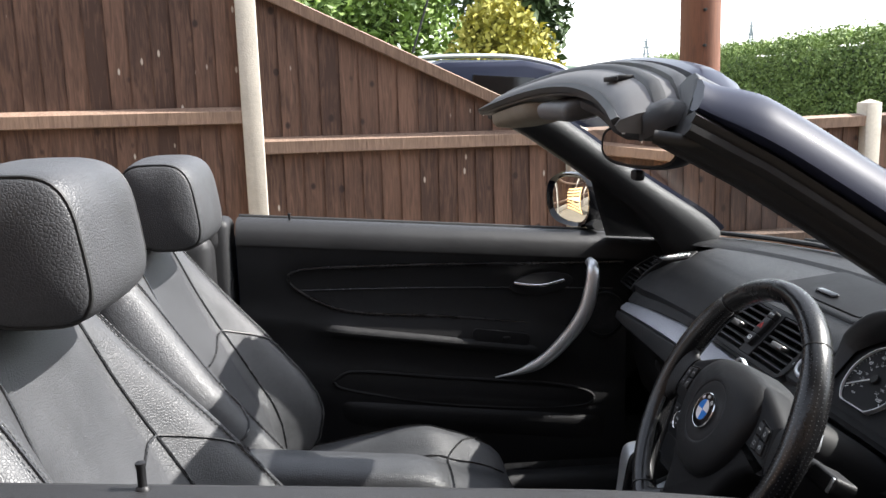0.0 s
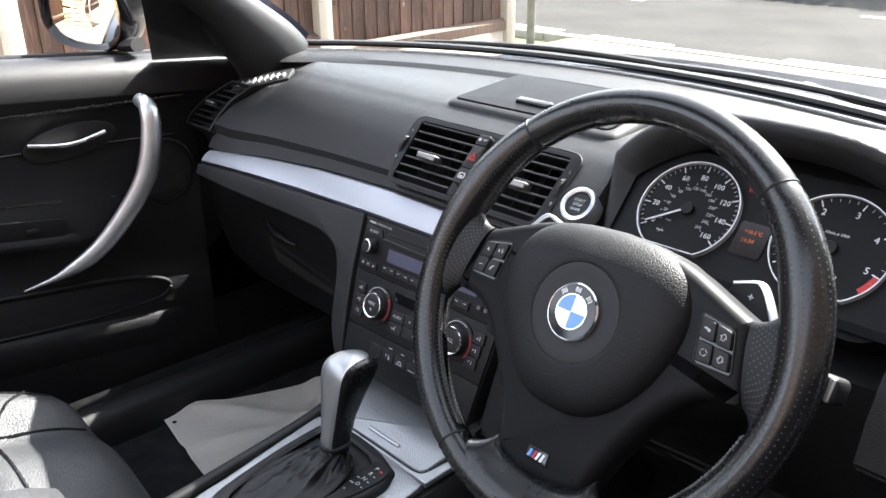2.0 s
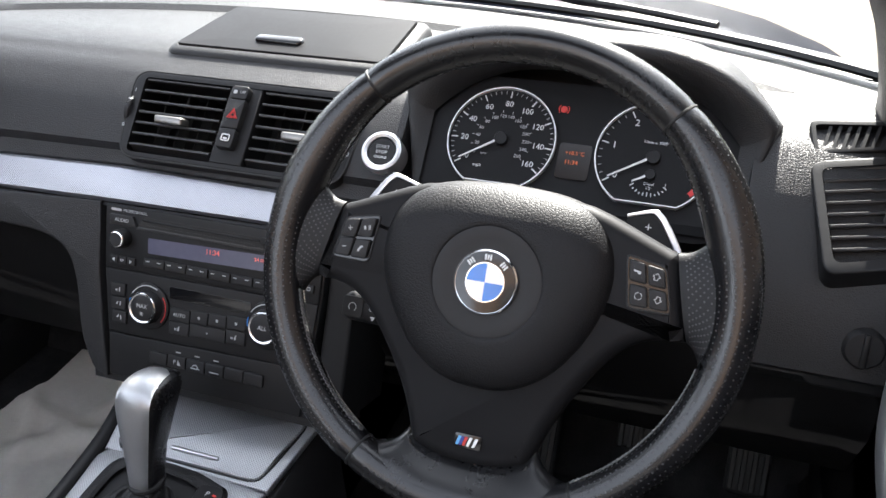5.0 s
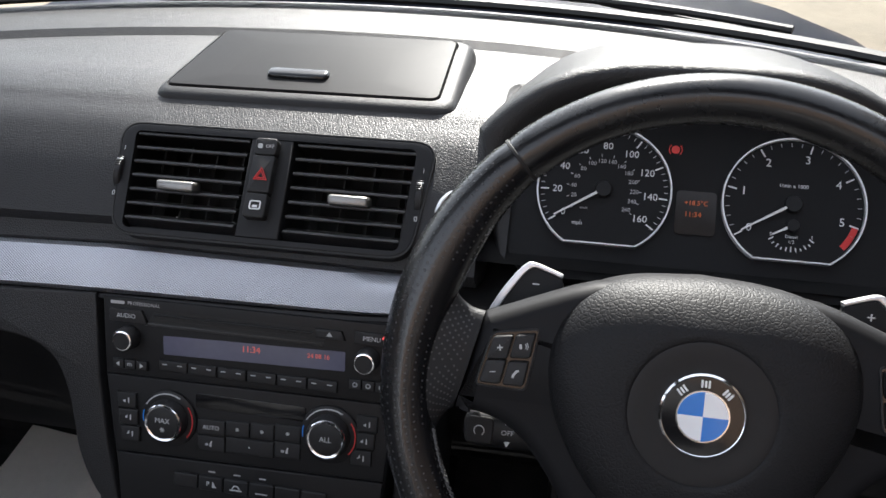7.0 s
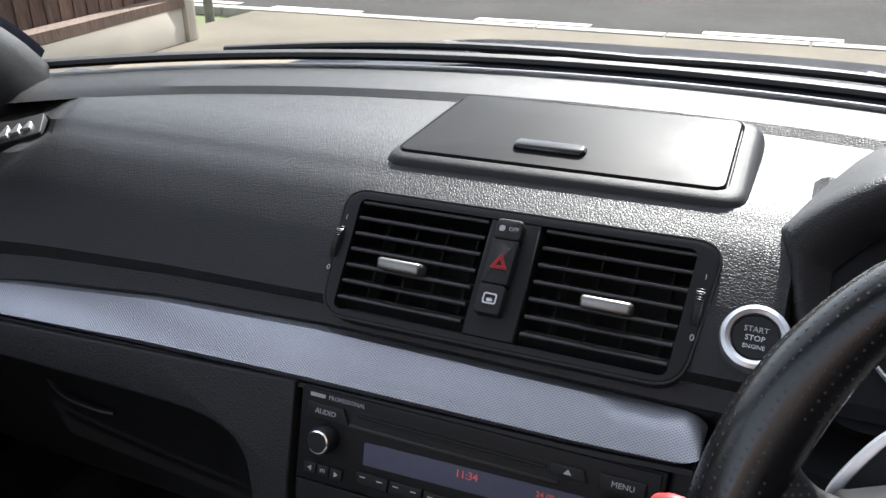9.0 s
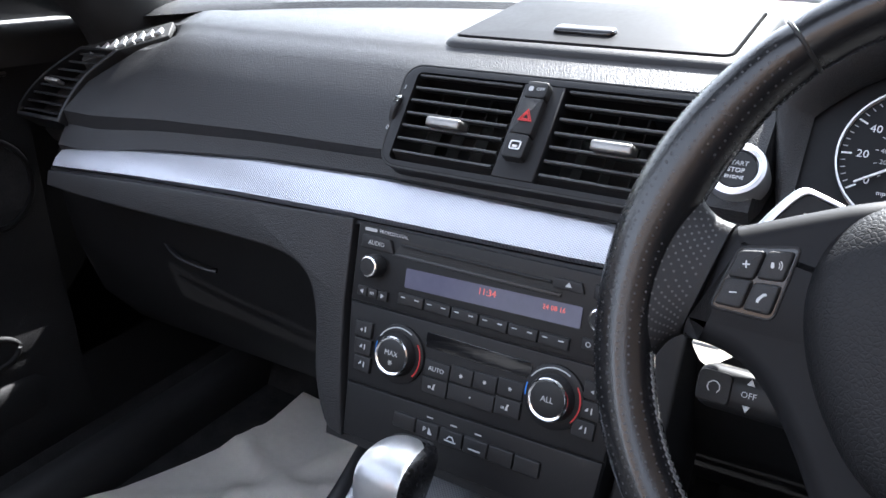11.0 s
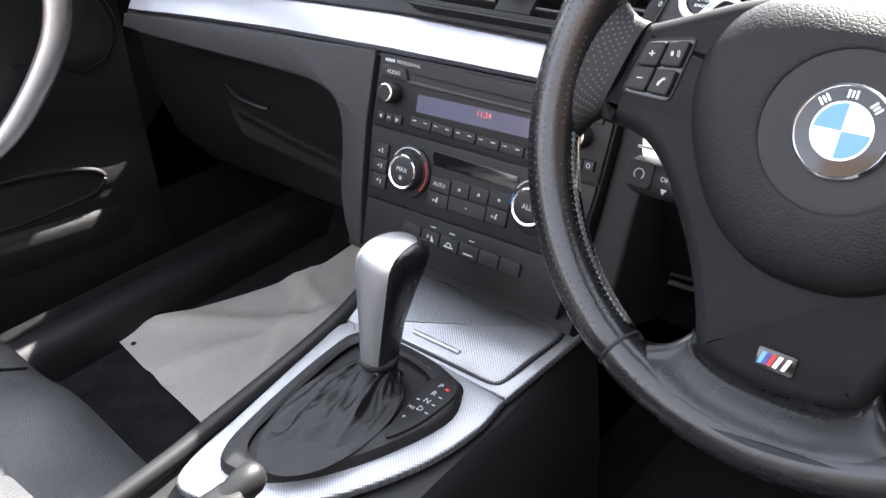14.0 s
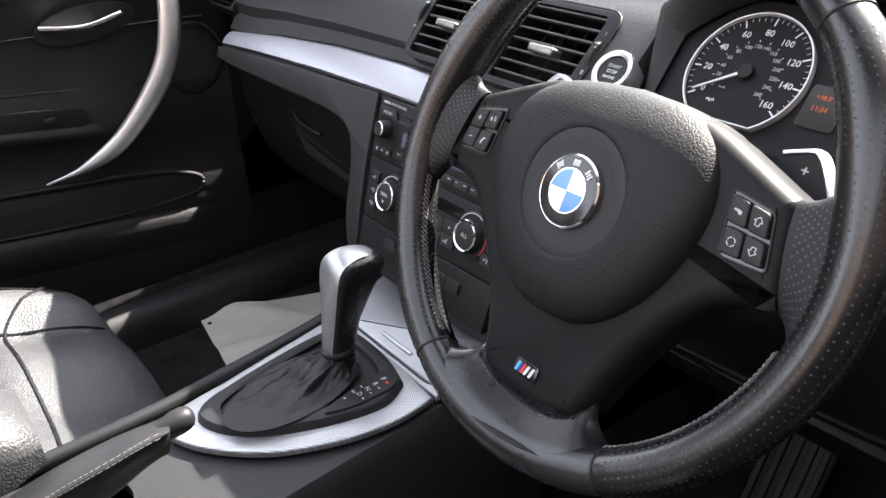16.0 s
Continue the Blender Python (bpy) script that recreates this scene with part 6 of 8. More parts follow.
for sx, y in ((-0.1010, -0.0085), (0.1000, -0.0035)):
    kb = part("knob", lathe(bmesh.new(), [(0.0098, -0.002), (0.0096, 0.010), (0.0086, 0.0118), (0.0074, 0.0122)], 32, at(S, sx, y)), M_SOFT, radio, "round knob with a silver edge")
    part("edge_ring", lathe(bmesh.new(), [(0.0082, 0.0100), (0.0082, 0.0127), (0.0072, 0.0131)], 32, at(S, sx, y)), M_CHROME, kb)
    part("face", lathe(bmesh.new(), [(0.0070, 0.0118), (0.0070, 0.0133), (0.003, 0.0134)], 28, at(S, sx, y)), M_SOFT, kb)
for i in range(3):
    x = -0.1103 + i * 0.0103
    k = key4(x - 0.0048, -0.0355, x + 0.0048, -0.0275)
    if i == 1:
        letters("m", 0.0055, at(S, x, -0.0310, 0.0030), M_MARK, k)
    else:
        sg = -1 if i == 0 else 1
        part("mark", slab([(x + 0.0018 * sg, -0.0315), (x - 0.0012 * sg, -0.0295), (x - 0.0012 * sg, -0.0335)], 0.0026, 0.0031, S), M_MARK, k)
for i in range(6):
    x0 = -0.0740 + i * 0.0253
    k = key4(x0, -0.0335, x0 + 0.0240, -0.0245, 0.0)
    for dx in (0.0050, 0.0180):
        part("mark", slab(rrect(0.0042, 0.0008, 0.0002, 1, x0 + dx, -0.0275), 0.0026, 0.0031, S), M_MARK, k)
for i in range(3):
    x = 0.0910 + i * 0.0106
    k = key4(x - 0.0049, -0.0285, x + 0.0049, -0.0205)
    part("mark", slab(circle(0.0020, 12, x, -0.0245), 0.0026, 0.0031, S, 0.0, circle(0.0014, 12, x, -0.0245)), M_MARK, k)

clim = thing("climate_panel", "black climate control panel with two ringed temperature dials", "climate control", at(S, 0, -0.07).translation)
poly = [(-0.1220, -0.0425), (0.1220, -0.0390), (0.1165, -0.1040), (-0.1150, -0.1090)]
part("fascia", slab(poly[::-1], -0.03, 0.0, S, 0.0012), M_PANEL, clim, "matt black climate front")
part("clock_window", slab(rrect(0.094, 0.0125, 0.002, 3, 0.004, -0.0555), -0.002, 0.0006, S, 0.0002), M_GLOSSBLACK, clim)
for x, y, word in ((-0.0660, -0.0740, "MAX"), (0.0716, -0.0690, "ALL")):
    m = at(S, x, y) @ Matrix.Diagonal((1, 1, 0.7, 1))
    dial = part("temperature_dial", lathe(bmesh.new(), [(0.0245, -0.002), (0.0240, 0.0035), (0.0215, 0.0050), (0.0195, 0.0052)], 44, m), M_PANEL, clim, "round temperature dial with a silver ring")
    part("collar", lathe(bmesh.new(), [(0.0178, 0.003), (0.0172, 0.0130), (0.0160, 0.0165), (0.0150, 0.0170)], 44, m), M_SOFT, dial)
    part("ring", lathe(bmesh.new(), [(0.0160, 0.0150), (0.0158, 0.0180), (0.0150, 0.0190), (0.0140, 0.0180)], 44, m), M_CHROME, dial, "silver ring")
    part("cap", lathe(bmesh.new(), [(0.0139, 0.0120), (0.0139, 0.0176), (0.0130, 0.0184), (0.004, 0.0184)], 40, m), M_SOFT, dial)
    letters(word, 0.0060, at(m, 0, 0.002 if word == "MAX" else 0, 0.0186), M_MARK, dial)
    if word == "MAX":
        for a in (0, 60, 120):
            part("mark", slab(rrect(0.0046, 0.0006, 0.0002, 1), 0.0182, 0.0187, at(m, 0, -0.0055, 0, a)), M_MARK, dial)
    for a0, a1, mm in ((60, 150, M_MARK), (-40, 35, M_RED), (165, 190, M_BLUE)):
        part("arc", slab(ring_arcs(0.0222, 0.0009, ((a0, a1),))[0], 0.0045, 0.0055, m), mm, dial)
for i in range(3):
    for x, y0 in ((-0.1035 + 0.0015 * i, -0.0625), (0.1020 - 0.0020 * i, -0.0560)):
        k = key4(x - 0.0085, y0 - i * 0.0145 - 0.0065, x + 0.0085, y0 - i * 0.0145 + 0.0065, 0.0, clim)
        m = at(S, x, y0 - i * 0.0145)
        part("mark", slab(rrect(0.0010, 0.0046, 0.0004, 2, 0.0022, 0), 0.0026, 0.0031, m), M_MARK, k)
        part("mark", slab([(-0.0030, -0.0007), (-0.0006, -0.0020 + i * 0.0011), (-0.0006, 0.0009 + i * 0.0011)], 0.0026, 0.0031, m), M_MARK, k)
for x0, x1, y0, y1, word in ((-0.0405, -0.0170, -0.0835, -0.0705, "AUTO"), (-0.0405, -0.0170, -0.0975, -0.0845, ""), (-0.0160, 0.0040, -0.0820, -0.0690, ""), (0.0050, 0.0250, -0.0810, -0.0680, ""), (-0.0160, 0.0250, -0.0960, -0.0830, ""), (0.0260, 0.0475, -0.0800, -0.0665, ""), (0.0260, 0.0475, -0.0945, -0.0810, "")):
    k = key4(x0, y0, x1, y1, 0.0, clim, up=0.0022)
    c = at(S, (x0 + x1) / 2, (y0 + y1) / 2)
    if word:
        letters(word, 0.0052, at(c, 0, 0, 0.0024), M_MARK, k)
    elif x1 - x0 < 0.03 and y0 > -0.084:
        for a in (0, 60, 120):
            part("mark", slab(rrect(0.0034, 0.0006, 0.0002, 1), 0.0020, 0.0025, at(c, 0, 0, 0, a)), M_MARK, k)
    elif x1 - x0 < 0.03:
        part("mark", slab([(-0.0014, -0.0022), (0.0007, -0.0022), (0.0004, 0.0004), (0.0014, 0.0025), (0.0, 0.0025), (-0.001, 0.0)], 0.0020, 0.0025, c), M_MARK, k)
        for j in range(3):
            part("mark", slab(rrect(0.0005, 0.0022, 0.0002, 1, -0.0028 - 0.0010 * j, -0.0008), 0.0020, 0.0025, c), M_MARK, k)
    else:
        part("mark", slab(circle(0.0008, 10), 0.0020, 0.0025, c), M_MARK, k)

row = thing("switch_row", "row of six small black switches below the climate panel", "switches", at(S, 0, -0.125).translation)
part("fascia", slab([(-0.1145, -0.1105), (0.1160, -0.1055), (0.1125, -0.1545), (-0.1115, -0.1555)][::-1], -0.03, 0.0, S, 0.0012), M_PANEL, row)
for i in range(6):
    x0 = -0.0615 + i * 0.0222
    k = part("switch", slab(rrect(0.0212, 0.0125, 0.0012, 2, x0 + 0.0106, -0.1262), -0.004, 0.0030, S, 0.001), M_SOFT, row)
    if i in (1, 2, 3):
        part("led", slab(rrect(0.006, 0.001, 0.0003, 1, x0 + 0.0106, -0.1165), -0.001, 0.0005, S), M_GREYPRINT, row)
        if i == 1:
            letters("P", 0.0060, at(S, x0 + 0.0085, -0.1262, 0.0032), M_MARK, k)
            part("mark", slab([(x0 + 0.012, -0.129), (x0 + 0.016, -0.129), (x0 + 0.0125, -0.1235)], 0.0028, 0.0033, S), M_MARK, k)
        else:
            part("mark", slab([(x0 + 0.0055, -0.1290), (x0 + 0.0160, -0.1290), (x0 + 0.0160, -0.1280), (x0 + 0.0055, -0.1280)], 0.0028, 0.0033, S), M_MARK, k)
            if i == 2:
                part("mark", slab([(x0 + 0.0070, -0.1275), (x0 + 0.0090, -0.1243), (x0 + 0.0125, -0.1243), (x0 + 0.0145, -0.1275), (x0 + 0.0135, -0.1275), (x0 + 0.0120, -0.1252), (x0 + 0.0095, -0.1252), (x0 + 0.0080, -0.1275)], 0.0028, 0.0033, S), M_MARK, k)
# ---- centre console, gear lever, handbrake ----
def ctop(x):
    """Height of the console's top along the car."""
    return lerp_table([(-0.60, 0.47), (-0.19, 0.468), (-0.10, 0.472), (0.0, 0.482), (0.06, 0.487), (0.125, 0.505), (0.2, 0.53)], x)[0]


console = thing("centre_console", "black centre console with a lattice silver top panel", "centre console", (-0.1, -0.02, 0.2))
bm = bmesh.new()
rows = []
for x in np.linspace(0.165, -0.62, 26):
    z = ctop(x) - 0.010
    wide = 0.012 * smoothstep(-0.1, 0.12, x)
    yl, yr = 0.083 + wide, -0.128 - wide * 0.6 - 0.01 * smoothstep(-0.15, -0.3, x)
    rows.append([(x, yl + 0.012, 0.21), (x, yl + 0.004, 0.36), (x, yl, z - 0.012), (x, yl - 0.008, z), (x, (yl + yr) / 2, z), (x, yr + 0.010, z), (x, yr, z - 0.014), (x, yr - 0.010, 0.36), (x, yr - 0.012, 0.21)])
loft(bm, rows, True, True)
part("body", bm, M_SOFT, console, "black grained console flanks")


def console_plate(outline, lift, thick, material, name, label="", hole=None, parent=None, bev=0.002):
    """A plate that follows the console's top."""
    bm = slab(outline, -thick, 0.0, Matrix(), bev, hole)
    for v in bm.verts:
        v.co.z += ctop(v.co.x) + lift
    return part(name, bm, material, parent or console, label)


ring_poly = spline([(0.036, -0.083), (0.045, -0.045), (0.046, 0.01), (0.036, 0.044), (0.0, 0.050), (-0.07, 0.047), (-0.125, 0.038), (-0.143, 0.018), (-0.128, -0.020), (-0.09, -0.055), (-0.04, -0.083), (0.005, -0.096), (0.036, -0.083)], 4)[:-1]
trim_poly = spline([(0.047, -0.118), (0.052, -0.05), (0.052, 0.02), (0.047, 0.071), (0.0, 0.071), (-0.08, 0.064), (-0.15, 0.055), (-0.174, 0.036), (-0.158, -0.012), (-0.113, -0.064), (-0.05, -0.103), (0.005, -0.119), (0.047, -0.118)], 4)[:-1]
# the two outlines are drawn with the same count of points so that the opening can be cut
console_plate(trim_poly, 0.002, 0.007, M_TRIM2, "surround", "lattice silver gear surround", hole=ring_poly, bev=0.003)
front = [(0.0495, -0.1185), (0.148, -0.1400), (0.170, -0.1480), (0.170, 0.098), (0.148, 0.092), (0.0495, 0.0735)]
console_plate(front, 0.002, 0.007, M_TRIM2, "front_panel", "lattice silver front panel", bev=0.003)


def tray_lift(bm, base):
    for v in bm.verts:
        v.co.z += ctop(v.co.x) + base + 0.0035 * math.sin(max(0.0, min(1.0, (v.co.x - 0.056) / 0.075)) * math.pi)
    return bm


tray = [tuple(q) for q in spline([(0.0550, -0.086), (0.0562, -0.0985), (0.0630, -0.1065), (0.0900, -0.1145), (0.1200, -0.1225), (0.1285, -0.1205), (0.1315, -0.110), (0.1355, -0.022), (0.1315, 0.066), (0.1285, 0.0765), (0.1200, 0.0785), (0.0900, 0.0705), (0.0630, 0.0625), (0.0562, 0.0545), (0.0550, 0.042), (0.0550, -0.086)], 3)][:-1]
gap = part("tray_gap", tray_lift(slab(offset(tray if area2(tray) > 0 else tray[::-1], -0.0018), -0.003, 0.0002), 0.0026), M_RUBBER, console, "dark joint round the tray lid")
lid2 = part("tray_lid", tray_lift(slab(tray, -0.004, 0.0, Matrix(), 0.0016), 0.0058), M_TRIM2, console, "lattice silver tray lid")
part("lid_ridge", rbox((0.0655, -0.027, ctop(0.0655) + 0.0080), (0.0046, 0.056, 0.0034), 0.0015), M_SILVER, lid2, "polished finger ridge")
bm = bmesh.new()
tube(bm, spline([(0.1290, -0.1190, ctop(0.129) + 0.0072), (0.1365, -0.022, ctop(0.1365) + 0.0072), (0.1290, 0.075, ctop(0.129) + 0.0072)], 10), 0.0016, 6)
part("front_lip", bm, M_SILVER, lid2, "bright far edge")
# black oval bezel
bm = bmesh.new()
inner = [(x * 0.80 - 0.006, (y + 0.02) * 0.72 - 0.016) for x, y in ring_poly]
rows = []
for t, h in ((0.0, -0.002), (0.04, 0.0065), (0.15, 0.0105), (0.45, 0.0128), (0.8, 0.0130), (1.0, 0.0105)):
    rows.append([(p[0] * (1 - t) + q[0] * t, p[1] * (1 - t) + q[1] * t, ctop(p[0]) + h) for p, q in zip(ring_poly, inner)])
loft(bm, rows, True)
part("bezel", bm, M_SOFT, console, "satin black oval bezel")
console_plate([(x * 0.84, (y + 0.02) * 0.76 - 0.018) for x, y in ring_poly], 0.006, 0.01, M_DARK, "bezel_floor", bev=0.0)
# shift pattern plate
pl = [tuple(q) for q in spline([(0.0295, -0.066), (0.0300, -0.078), (0.0240, -0.0865), (0.0080, -0.0890), (-0.0200, -0.0850), (-0.0430, -0.0760), (-0.0480, -0.0700), (-0.0300, -0.0640), (0.0100, -0.0600), (0.0260, -0.0600), (0.0295, -0.066)], 3)][:-1]
plate = console_plate(pl, 0.0142, 0.006, M_PANEL, "gear_plate", "black gear position plate", bev=0.0012)
up = Matrix(((0, 1, 0, 0), (-1, 0, 0, 0), (0, 0, 1, 0), (0, 0, 0, 1)))
for i, ch in enumerate("PRND"):
    x, y = 0.0190 - i * 0.0098, -0.0722 - 0.0008 * i
    letters(ch, 0.0078, Matrix.Translation((x, y, ctop(x) + 0.0144)) @ up, M_MARK, plate)
    if i:
        part("mark", slab(rrect(0.0010, 0.0034, 0.0003, 1, x - 0.001, y - 0.0078), 0.0, 0.0004, Matrix.Translation((0, 0, ctop(x) + 0.0142))), M_MARK, plate)
part("position_lamp", slab(rrect(0.0020, 0.0040, 0.0006, 2, 0.0185, -0.0800), 0.0, 0.0008, Matrix.Translation((0, 0, ctop(0.0185) + 0.0141))), M_REDGLOW, plate, "lit red position lamp")
letters("M/S", 0.0042, Matrix.Translation((-0.0130, -0.0672, ctop(-0.013) + 0.0144)) @ up, M_MARK, plate)
letters("+", 0.0068, Matrix.Translation((-0.0245, -0.0690, ctop(-0.0245) + 0.0144)) @ up, M_MARK, plate)
part("mark", slab(rrect(0.0010, 0.0036, 0.0003, 1, -0.0030, -0.0665), 0.0, 0.0004, Matrix.Translation((0, 0, ctop(-0.003) + 0.0142))), M_MARK, plate)
# dark rubber edge between console and passenger footwell
bm = bmesh.new()
tube(bm, spline([(0.145, 0.100, 0.505), (0.05, 0.083, 0.486), (-0.10, 0.072, 0.474), (-0.20, 0.066, 0.470), (-0.40, 0.066, 0.468), (-0.60, 0.066, 0.47)], 8), 0.0085, 10)
part("edge_piping", bm, M_PANEL, console, "black edge piping")

lever = thing("gear_lever", "automatic gear lever with silver-topped knob and leather gaiter", "gear lever", (-0.02, -0.022, ctop(-0.02)))
# gaiter: a creased leather skirt
bm = bmesh.new()
rows = []
n = 88
base = [(-0.05 + 0.078 * math.cos(2 * math.pi * i / n) * (1 if math.cos(2 * math.pi * i / n) < 0 else 0.9), -0.017 + 0.046 * math.sin(2 * math.pi * i / n)) for i in range(n)]
for t in np.linspace(0, 1, 27):
    row = []
    cx, cy = -0.05 + 0.049 * t ** 0.8, -0.017 - 0.005 * t
    env = math.sin(t * math.pi) ** 0.7
    for i, (bx, by) in enumerate(base):
        f = (1 - t) ** 1.35 * 0.86 + 0.14
        a = i * 2 * math.pi / n
        rip = 1 + env * (0.07 * math.sin(a * 5 + t * 3) + 0.035 * math.sin(a * 9 - t * 5))
        ox, oy = (bx + 0.05) * f * rip, (by + 0.017) * (f * 0.9 + 0.1) * rip
        q = noise.noise((math.cos(a) * 1.7 + 3, math.sin(a) * 1.7, t * 3.2))
        fold = 0.0040 * (1 - abs(q) * 3.2) * env + 0.0016 * noise.noise((ox * 160, oy * 160, t * 6)) * env
        row.append((cx + ox, cy + oy, ctop(cx + ox) * (1 - t) + ctop(-0.03) * t + 0.0135 + 0.0245 * t ** 1.1 - 0.006 * math.sin(t * math.pi) + fold))
    rows.append(row)
loft(bm, rows, True, True)
part("gaiter", bm, M_GAITER, lever, "creased black leather gaiter", smooth=75)
bm = bmesh.new()
tube(bm, [(-0.001 + 0.0155 * math.cos(a), -0.022 + 0.0140 * math.sin(a), ctop(0) + 0.035) for a in np.linspace(0, 2 * math.pi, 25)], 0.0030, 8)
part("gaiter_collar", bm, M_GAITER, lever)
# twin stitched seam down the driver's side of the gaiter
bm = bmesh.new()
for k in (0, 1):
    a, b = Vector((0.018 + 0.004 * k, -0.036, ctop(0.01) + 0.030)), Vector((0.026 + 0.004 * k, -0.052, ctop(0.02) + 0.0165))
    for j in range(7):
        tube(bm, [a.lerp(b, (j + 0.15) / 7), a.lerp(b, (j + 0.75) / 7)], 0.0006, 5)
tagged(part("stitching", bm, M_STITCHDARK, lever), kind="stuff")
# knob: a leaning, swelling grip
sec = []
for x, z, rx, ry in ((-0.001, 0.508, 0.0140, 0.0130), (0.001, 0.522, 0.0145, 0.0138), (0.008, 0.552, 0.0172, 0.0160), (0.017, 0.577, 0.0225, 0.0195), (0.024, 0.594, 0.0270, 0.0218), (0.029, 0.604, 0.0285, 0.0222), (0.031, 0.611, 0.0262, 0.0205), (0.031, 0.6155, 0.0205, 0.0160), (0.031, 0.6178, 0.010, 0.008)):
    sec.append((x, z, rx, ry))


bm, rows = bmesh.new(), []
for x, z, rx, ry in sec:
    rows.append([(x + rx * abs(math.cos(a)) ** 0.62 * (1 if math.cos(a) > 0 else -1), -0.022 + ry * abs(math.sin(a)) ** 0.62 * (1 if math.sin(a) > 0 else -1), z - 0.10 * rx * math.cos(a)) for a in np.linspace(0, 2 * math.pi, 33)[:-1]])
loft(bm, rows, True, True)
knob = part("knob", bm, M_RIM, lever, "black leather knob", smooth=60)
# one silver inlay up the rear face and over the top
line = spline([(-0.0155, 0.508, 0.0098), (-0.0142, 0.524, 0.0108), (-0.0096, 0.552, 0.0132), (-0.0060, 0.577, 0.0160), (-0.0035, 0.594, 0.0178), (0.0005, 0.6080, 0.0184), (0.0085, 0.6165, 0.0180), (0.0220, 0.6200, 0.0168), (0.0380, 0.6185, 0.0145), (0.0500, 0.6120, 0.0112), (0.0555, 0.6040, 0.0080)], 4)
rows = []
for i, (x, z, w) in enumerate(line):
    a, b = line[max(0, i - 1)], line[min(len(line) - 1, i + 1)]
    d = Vector((b[0] - a[0], 0, b[1] - a[1])).normalized()
    nrm = Vector((-d.z, 0, d.x))
    rows.append([Vector((x, -0.022 + w * v, z)) + nrm * (0.0012 - 0.0030 * abs(v) ** 3) for v in np.linspace(-1, 1, 11)])
bm = loft(bmesh.new(), rows)
bmesh.ops.solidify(bm, geom=bm.faces[:], thickness=0.0022)
part("silver_inlay", bm, M_SILVER, knob, "satin silver inlay up the back and over the top", smooth=60)
for sg in (-1, 1):
    bm = bmesh.new()
    tube(bm, [Vector((0.006, -0.022 + sg * 0.0148, 0.545)), Vector((0.020, -0.022 + sg * 0.0185, 0.577)), Vector((0.034, -0.022 + sg * 0.0200, 0.600))], 0.0008, 6)
    part("knob_seam", bm, M_RUBBER, knob)

brake = thing("handbrake", "black leather handbrake lever with stitched seam", "handbrake", (-0.33, -0.085, 0.47))
path = spline([(-0.200, -0.088, 0.557), (-0.24, -0.088, 0.556), (-0.30, -0.088, 0.548), (-0.36, -0.088, 0.530), (-0.42, -0.088, 0.505), (-0.48, -0.088, 0.475)], 5)
bm, rows, edge = bmesh.new(), [], []
for i, p in enumerate(path):
    k = i / (len(path) - 1)
    hw = 0.0135 + 0.0055 * smoothstep(0.0, 0.30, k)
    hh = 0.0125 + 0.0085 * smoothstep(0.0, 0.35, k)
    c = Vector(p) + Vector((0, 0, 0.0125 - hh + 0.004 * k))
    ring = []
    for a in np.linspace(0, 2 * math.pi, 25)[:-1]:
        ca, sa = math.cos(a), math.sin(a)
        ring.append(c + Vector((0.35 * hh * sa * (1 - k), hw * math.copysign(abs(ca) ** 0.62, ca), hh * math.copysign(abs(sa) ** 0.62, sa))))
    rows.append(ring)
    edge.append(c + Vector((0.2 * hh * (1 - k), -hw * 0.93, hh * 0.90)))
loft(bm, rows, True, True)
grip = part("grip", bm, M_GRIP, brake, "leather-covered grip", smooth=55)
bm = bmesh.new()
tube(bm, [(-0.206, -0.087, 0.560), (-0.196, -0.087, 0.562), (-0.188, -0.087, 0.5635), (-0.180, -0.087, 0.5645), (-0.175, -0.087, 0.5645), (-0.1725, -0.087, 0.5645)], [0.0085, 0.0098, 0.0108, 0.0104, 0.0080, 0.0035], 18, 1.05)
part("push_button", bm, M_PANEL, brake, "black rounded push button", smooth=60)
bm = bmesh.new()
tube(bm, edge, 0.0011, 6)
part("edge_seam", bm, M_RUBBER, grip, "dark seam along the grip")
bm = bmesh.new()
for sgn in (-0.0024, 0.0024):
    for p, q in zip(edge[1:-1], edge[2:]):
        n = max(1, int((q - p).length / 0.004))
        for j in range(n):
            o = Vector((0, -0.0004 + (0.0016 if sgn > 0 else -0.0006), sgn * 0.6 + 0.0004))
            tube(bm, [p.lerp(q, (j + 0.12) / n) + o, p.lerp(q, (j + 0.78) / n) + o], 0.0006, 5)
tagged(part("stitching", bm, M_STITCH, grip, "pale twin stitching"), kind="stuff")
well = console_plate(rrect(0.22, 0.075, 0.02, 5, -0.33, -0.085), -0.004, 0.01, M_DARK, "handbrake_well", bev=0.0)
# cup holder rim
cup = lathe(bmesh.new(), [(0.040, -0.004), (0.040, 0.003), (0.036, 0.004), (0.035, -0.004)], 32, Matrix.Translation((-0.262, -0.025, 0.463)))
part("cup_holder", cup, M_PANEL, console, "round cup holder")
# ---- doors ----
def belt(x, s=1):
    return 0.859 - 0.080 * x + (0.0 if s == 1 else 0.024 * smoothstep(0.15, -0.25, x))


def mirror_y(y, s):
    return y if s == 1 else 2 * YC - y


